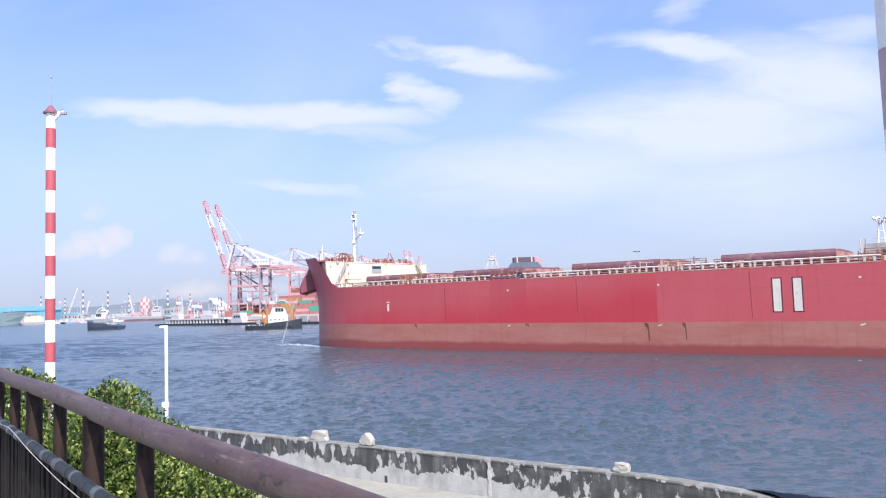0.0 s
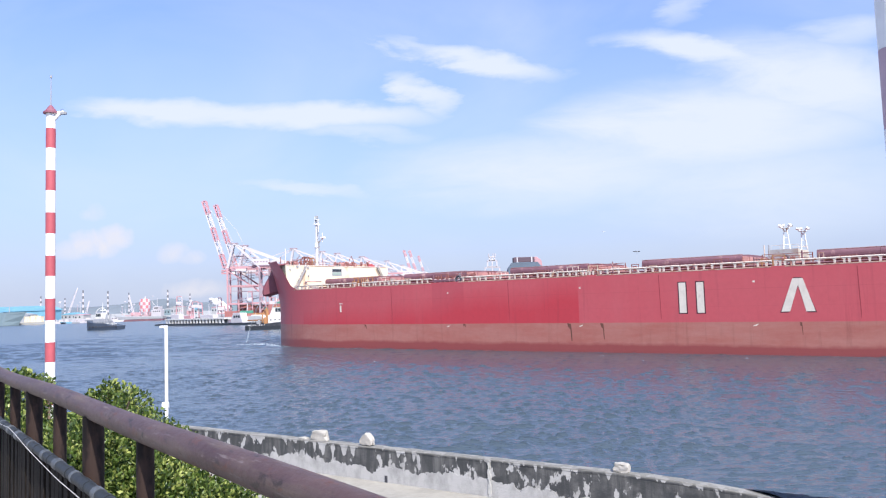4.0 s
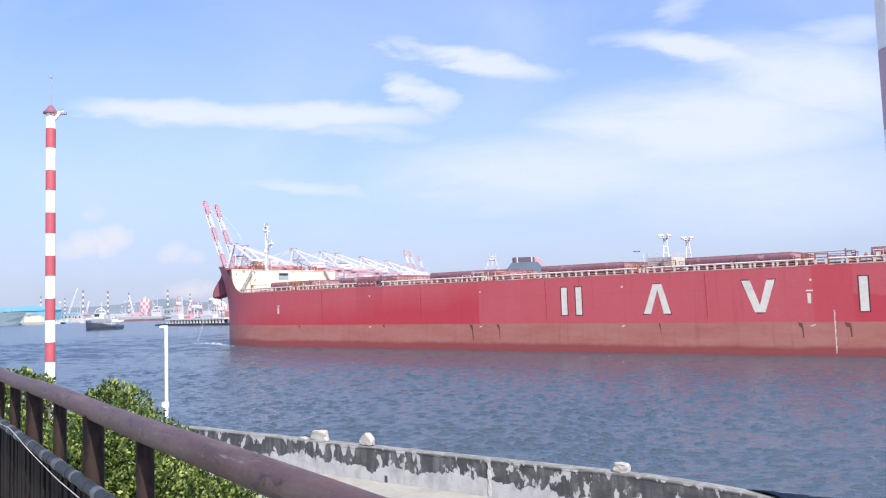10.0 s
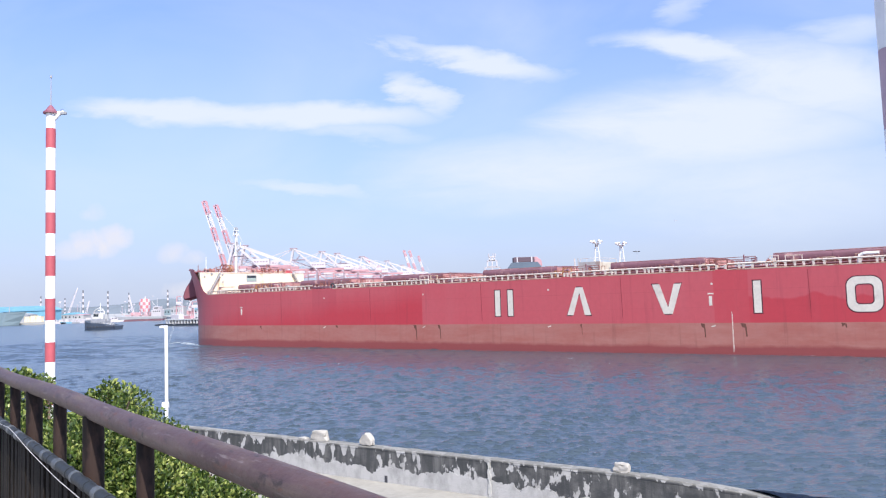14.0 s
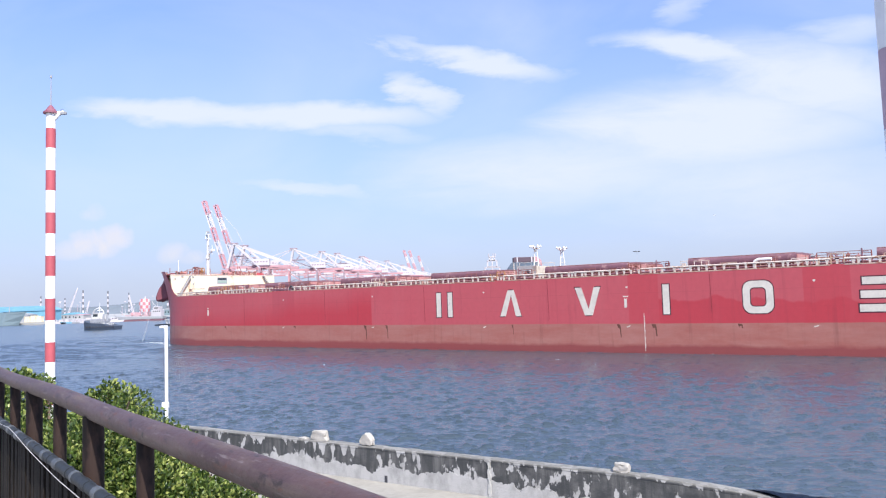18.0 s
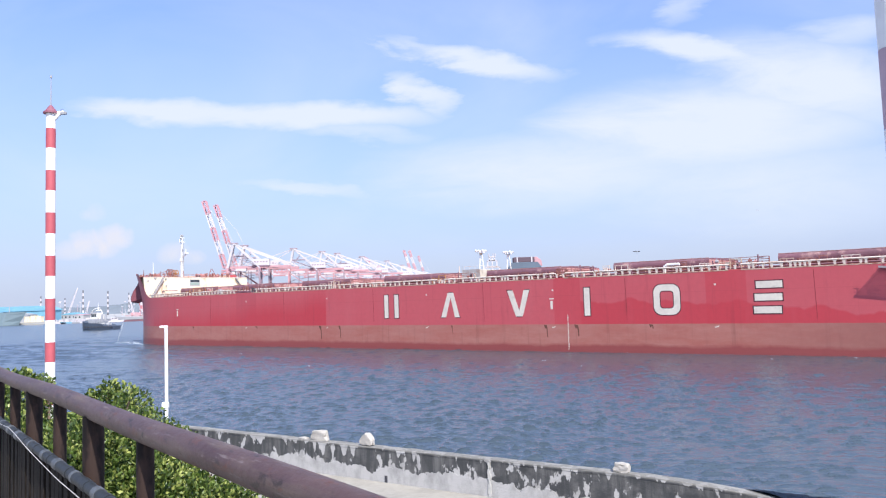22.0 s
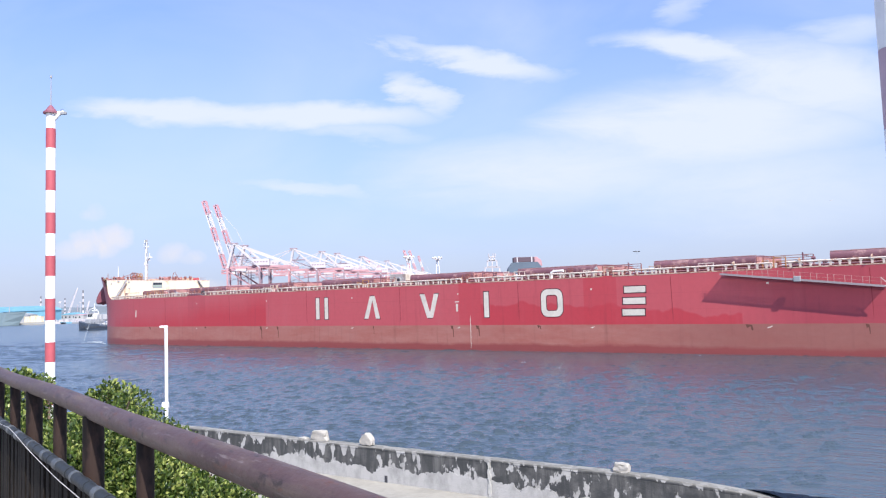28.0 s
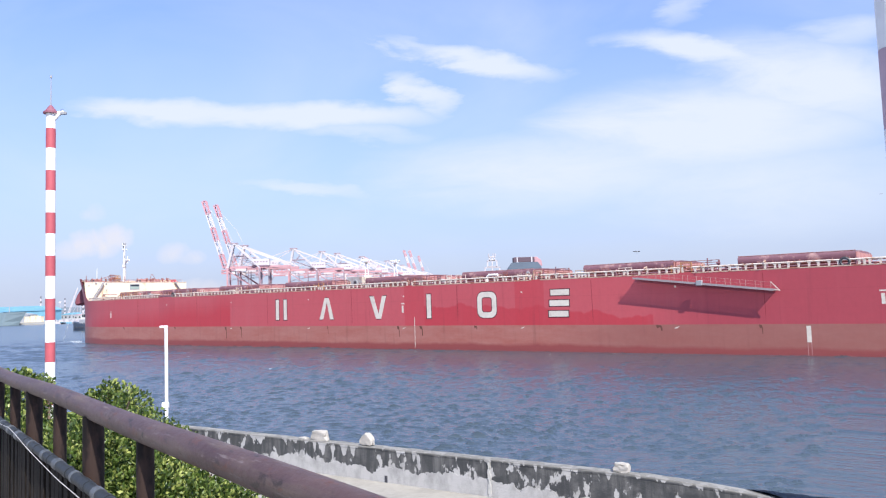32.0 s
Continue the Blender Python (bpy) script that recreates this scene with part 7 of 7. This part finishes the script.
def dockside_frames():
    """Red and white steel frames and cabins on the quay behind the floating pier."""
    random.seed(5)
    for k in range(12):
        x, y = -262 + k * 9.5, 702 + random.uniform(0, 40)
        root = thing("dock_frame", "red and white steel dockside frame", "frame", pose(x, y, 2.4), group="dockside frames")
        w, h = random.uniform(4, 8), random.uniform(10, 24)
        for s in (-w / 2, w / 2):
            bm = B()
            beam(bm, (s, 0, 0), (s * 0.7, 0, h), 0.8, 0.8)
            part("leg", bm, random.choice((M_CRANE_RED, M_CRANE_WHITE)), root)
        for i in range(1, 4):
            bm = B()
            f = i / 3
            beam(bm, (-w / 2 * (1 - 0.3 * f), 0, h * f), (w / 2 * (1 - 0.3 * f), 0, h * f), 0.7, 0.7)
            part("rung", bm, M_CRANE_RED if i % 2 else M_CRANE_WHITE, root)
        bm = B()
        box(bm, -w * 0.4, w * 0.4, -2, 2, h * 0.62, h * 0.62 + 3)
        part("cabin", bm, M_CRANE_WHITE, root, bevel=0.15)


dockside_frames()


def steam_plume():
    """White steam drifting off a works chimney, in rounded puffs."""
    rng = np.random.default_rng(17)
    bm = B()
    for k in range(46):
        t = k / 45
        r = 1.6 + 4.6 * t * (1.15 - t) * 1.9
        c = Vector((26 * (1 - t) - 8 + rng.normal() * 1.6, rng.normal() * 3, 17 + 13 * t + rng.normal() * (0.6 + 1.5 * t)))
        m = Matrix.Translation(c) @ Matrix.Diagonal((r * 1.2, r, r * 0.75, 1))
        bmesh.ops.create_icosphere(bm, subdivisions=2, radius=1.0, matrix=m)
    for v in bm.verts:
        v.co += Vector((1, 0, 1)) * 0.55 * noise.noise(v.co * 0.45)
    for f in bm.faces:
        f.smooth = True
    ob = part("steam_plume", bm, M_STEAM, at=pose(-268, 868, -4) @ Matrix.Scale(0.8, 4))
    return tagged(ob, "white steam drifting over the far quay", "steam", kind="stuff")


steam_plume()


def freighter():
    """Grey freighter over a dark red boot, moored among the small craft."""
    root = thing("moored_freighter", "pale grey freighter with a dull red boot moored across the harbour", "ship", pose(-330, 800, 0, 0, 0, 176))
    bm = plate(B(), [(-26, 1.6), (24, 1.6), (28, 6.4), (20, 5.6), (-10, 4.6), (-26, 4.8)], -5, 5)
    part("hull", bm, M_GREY, root, bevel=0.4)
    bm = plate(B(), [(-26, -1), (23, -1), (24, 1.6), (-26, 1.6)], -5, 5)
    part("boot_top", bm, M_MAROON, root)
    for x0, x1, z0, z1 in ((-24, -13, 4.7, 11.5), (-22, -15, 11.5, 15.0)):
        bm = B()
        box(bm, x0, x1, -4, 4, z0, z1)
        tier = part("superstructure", bm, M_CRANE_WHITE, root, bevel=0.2)
        for k in range(4):
            bm = B()
            x = x0 + 1.2 + k * (x1 - x0 - 2.4) / 4
            box(bm, x, x + 1.2, 3.98, 4.06, z1 - 2.2, z1 - 1.1)
            part("window", bm, M_GLASS_DARK, tier)
    for x, h in ((-18, 24), (-4, 15), (8, 17), (18, 13)):
        bm = rod(B(), (x, 0, 4), (x, 0, h), 0.4, 6, 0.2)
        rod(bm, (x, 0, h * 0.55), (x + 6, 0, h * 0.85), 0.22, 6)
        part("mast", bm, M_CRANE_WHITE, root)
    for x in (-6, 4, 13):
        bm = B()
        box(bm, x - 3.6, x + 3.6, -3.6, 3.6, 4.6, 6.6)
        part("hatch", bm, M_CRANE_PINK, root, bevel=0.1)


freighter()


def light_mast(x, y, h, k):
    root = thing("light_mast", "thin pale lighting mast on the far shore", "street lamp", pose(x, y, 2.4), group="far lighting masts")
    bm = rod(B(), (0, 0, 0), (0, 0, h), 0.38, 6, 0.2)
    part("mast", bm, (M_CRANE_WHITE, M_GREY, M_CRANE_PINK)[k % 3], root)
    bm = B()
    box(bm, -1.6, 1.6, -0.5, 0.5, h - 0.4, h + 0.7)
    part("lamp_head", bm, M_CRANE_WHITE, root, bevel=0.1)


random.seed(61)
for k in range(20):
    light_mast(-640 + k * 23 + random.uniform(-8, 8), random.uniform(1130, 1300), random.uniform(14, 32), k)


# ---------------- the tree beyond the railing
def leaves(lobes, per, seed, size):
    """Many folded leaves over the skins of the lobes, joined."""
    rng = np.random.default_rng(seed)
    verts, faces = [], []
    for (cx, cy, cz, r, squash) in lobes:
        n = int(per * r * r)
        for _ in range(n):
            d = rng.normal(size=3)
            d /= np.linalg.norm(d)
            lump = 1 + 0.22 * noise.noise(Vector(d * 2.3) + Vector((cx, cy, cz)))
            k = r * lump * (0.5 + 0.56 * rng.random() ** 0.5)
            p = np.array((cx, cy, cz)) + d * k * np.array((1, 1, squash))
            axis = d * 0.6 + rng.normal(size=3) * 0.55 + np.array((0, 0, 0.35))
            axis /= np.linalg.norm(axis)
            side = np.cross(axis, rng.normal(size=3))
            side /= np.linalg.norm(side)
            up = np.cross(side, axis)
            L = size * (0.7 + 0.6 * rng.random())
            w = L * 0.31
            i = len(verts)
            verts += [p, p + axis * L * 0.5 + side * w + up * L * 0.10, p + axis * L, p + axis * L * 0.5 - side * w + up * L * 0.10, p + axis * L * 0.52]
            faces += [(i, i + 1, i + 4), (i + 1, i + 2, i + 4), (i, i + 4, i + 3), (i + 4, i + 2, i + 3)]
    me = bpy.data.meshes.new("crown")
    me.from_pydata([tuple(v) for v in verts], [], faces)
    return me


def leaf_material():
    m = bpy.data.materials.new("broad_leaves")
    m.use_nodes = True
    nt = m.node_tree
    bsdf = nt.nodes["Principled BSDF"]
    geo = nt.nodes.new("ShaderNodeNewGeometry")
    ramp = nt.nodes.new("ShaderNodeValToRGB")
    els = ramp.color_ramp.elements
    els[0].color, els[1].color = (0.010, 0.028, 0.008, 1), (0.38, 0.42, 0.12, 1)
    mid = els.new(0.6)
    mid.color = (0.10, 0.160, 0.030, 1)
    nt.links.new(geo.outputs["Random Per Island"], ramp.inputs[0])
    nt.links.new(ramp.outputs[0], bsdf.inputs["Base Color"])
    bsdf.inputs["Roughness"].default_value = 0.42
    tr = nt.nodes.new("ShaderNodeBsdfTranslucent")
    nt.links.new(ramp.outputs[0], tr.inputs[0])
    mix = node(nt, "ShaderNodeMixShader", Fac=0.25)
    nt.links.new(bsdf.outputs[0], mix.inputs[1])
    nt.links.new(tr.outputs[0], mix.inputs[2])
    nt.links.new(mix.outputs[0], nt.nodes["Material Output"].inputs[0])
    return m


M_LEAVES = leaf_material()


def near_tree():
    root = thing("tree", "dense broad-leaved tree growing below the terrace", "tree", Matrix.Translation((-4.6, 8.6, APRON)))
    base = Vector((-4.6, 8.6, APRON))
    lobes = LOBES
    bm = B()
    rod(bm, (0, 0, -0.1), (0.1, 0.05, 1.6), 0.16, 12, 0.12, caps=False)
    rod(bm, (0.1, 0.05, 1.6), (0.0, 0.0, 3.2), 0.12, 12, 0.07, caps=False)
    trunk = part("trunk", bm, M_BARK, root)
    for cx, cy, cz, r, q in lobes:
        bm = B()
        a, b = Vector((0.05, 0.02, 1.9)), Vector((cx, cy, cz)) - base
        mid = a.lerp(b, 0.5) + Vector((0, 0, -0.12))
        rod(bm, a, mid, 0.05, 8, 0.035, caps=False)
        rod(bm, mid, b, 0.035, 8, 0.012, caps=False)
        part("limb", bm, M_BARK, trunk)
    me = leaves([(cx - base.x, cy - base.y, cz - base.z, r, q) for cx, cy, cz, r, q in lobes], 16500, 5, 0.053)
    me.materials.append(M_LEAVES)
    crown = tagged(new("crown", me), "glossy green leaf crown", kind="stuff")
    crown.parent = root


LOBES = [
    (-4.95, 8.8, 8.70, 0.52, 0.95),
    (-3.88, 8.6, 8.74, 0.562, 0.95),
    (-4.09, 8.0, 8.4, 0.615, 0.95),
    (-2.84, 9.0, 8.10, 0.34, 0.95),
    (-3.37, 8.6, 8.08, 0.595, 0.95),
    (-5.34, 9.2, 9.33, 0.467, 0.95),
    (-4.42, 8.6, 8.86, 0.45, 0.95),
    (-4.05, 9.0, 9.17, 0.42, 0.95),
    (-3.59, 8.4, 8.98, 0.40, 0.95),
    (-3.17, 8.2, 8.64, 0.505, 0.95),
    (-3.72, 7.6, 8.78, 0.643, 0.95),
    (-2.5, 8.2, 8.22, 0.416, 0.95),
    (-4.7, 8.0, 8.84, 0.585, 0.95),
    (-3.2, 7.6, 8.48, 0.555, 0.95),
    (-2.76, 7.8, 8.21, 0.528, 0.95),
    (-2.16, 8.2, 7.95, 0.416, 0.95),
    (-5.97, 9.2, 9.23, 0.637, 0.95),
    (-5.3, 8.0, 8.74, 0.677, 0.95),
    # young shoots standing above the crown
    (-4.13, 9.0, 9.44, 0.10, 1.9), (-4.10, 9.0, 9.56, 0.06, 2.0), (-3.62, 8.4, 9.36, 0.09, 1.7), (-3.60, 8.4, 9.48, 0.05, 2.0),
    (-5.25, 9.2, 9.66, 0.09, 1.4), (-4.95, 9.2, 9.55, 0.07, 1.4), (-3.05, 8.2, 9.12, 0.10, 1.3), (-2.62, 8.2, 8.66, 0.10, 1.2),
]
near_tree()


# ---------------- what moves
def motions():
    walk(ship, SHIP_ROWS)
    flat = [(t, pose(m.translation.x, m.translation.y, 0, 0, 0, 90 + HEADING)) for t, m in SHIP_ROWS]
    walk(foam, flat)
    walk(tug_a, [(t, pose(-209 + dx, 452, 0, 0, 0, 168)) for t, dx in TUG_ROWS_X])
    walk(plane, [(t, pose(x * 2.8, 4200, EYE + (z - EYE) * 2.8, 0, -5, 8)) for t, x, z in PLANE_ROWS])
    walk(water, [(t, pose(-0.42 * t, -0.25 * t, 0)) for t in (0.0, 16.0, 32.0)])
    walk(caps, [(t, pose(-0.6 * t, -0.3 * t, 0)) for t in (0.0, 16.0, 32.0)])


motions()
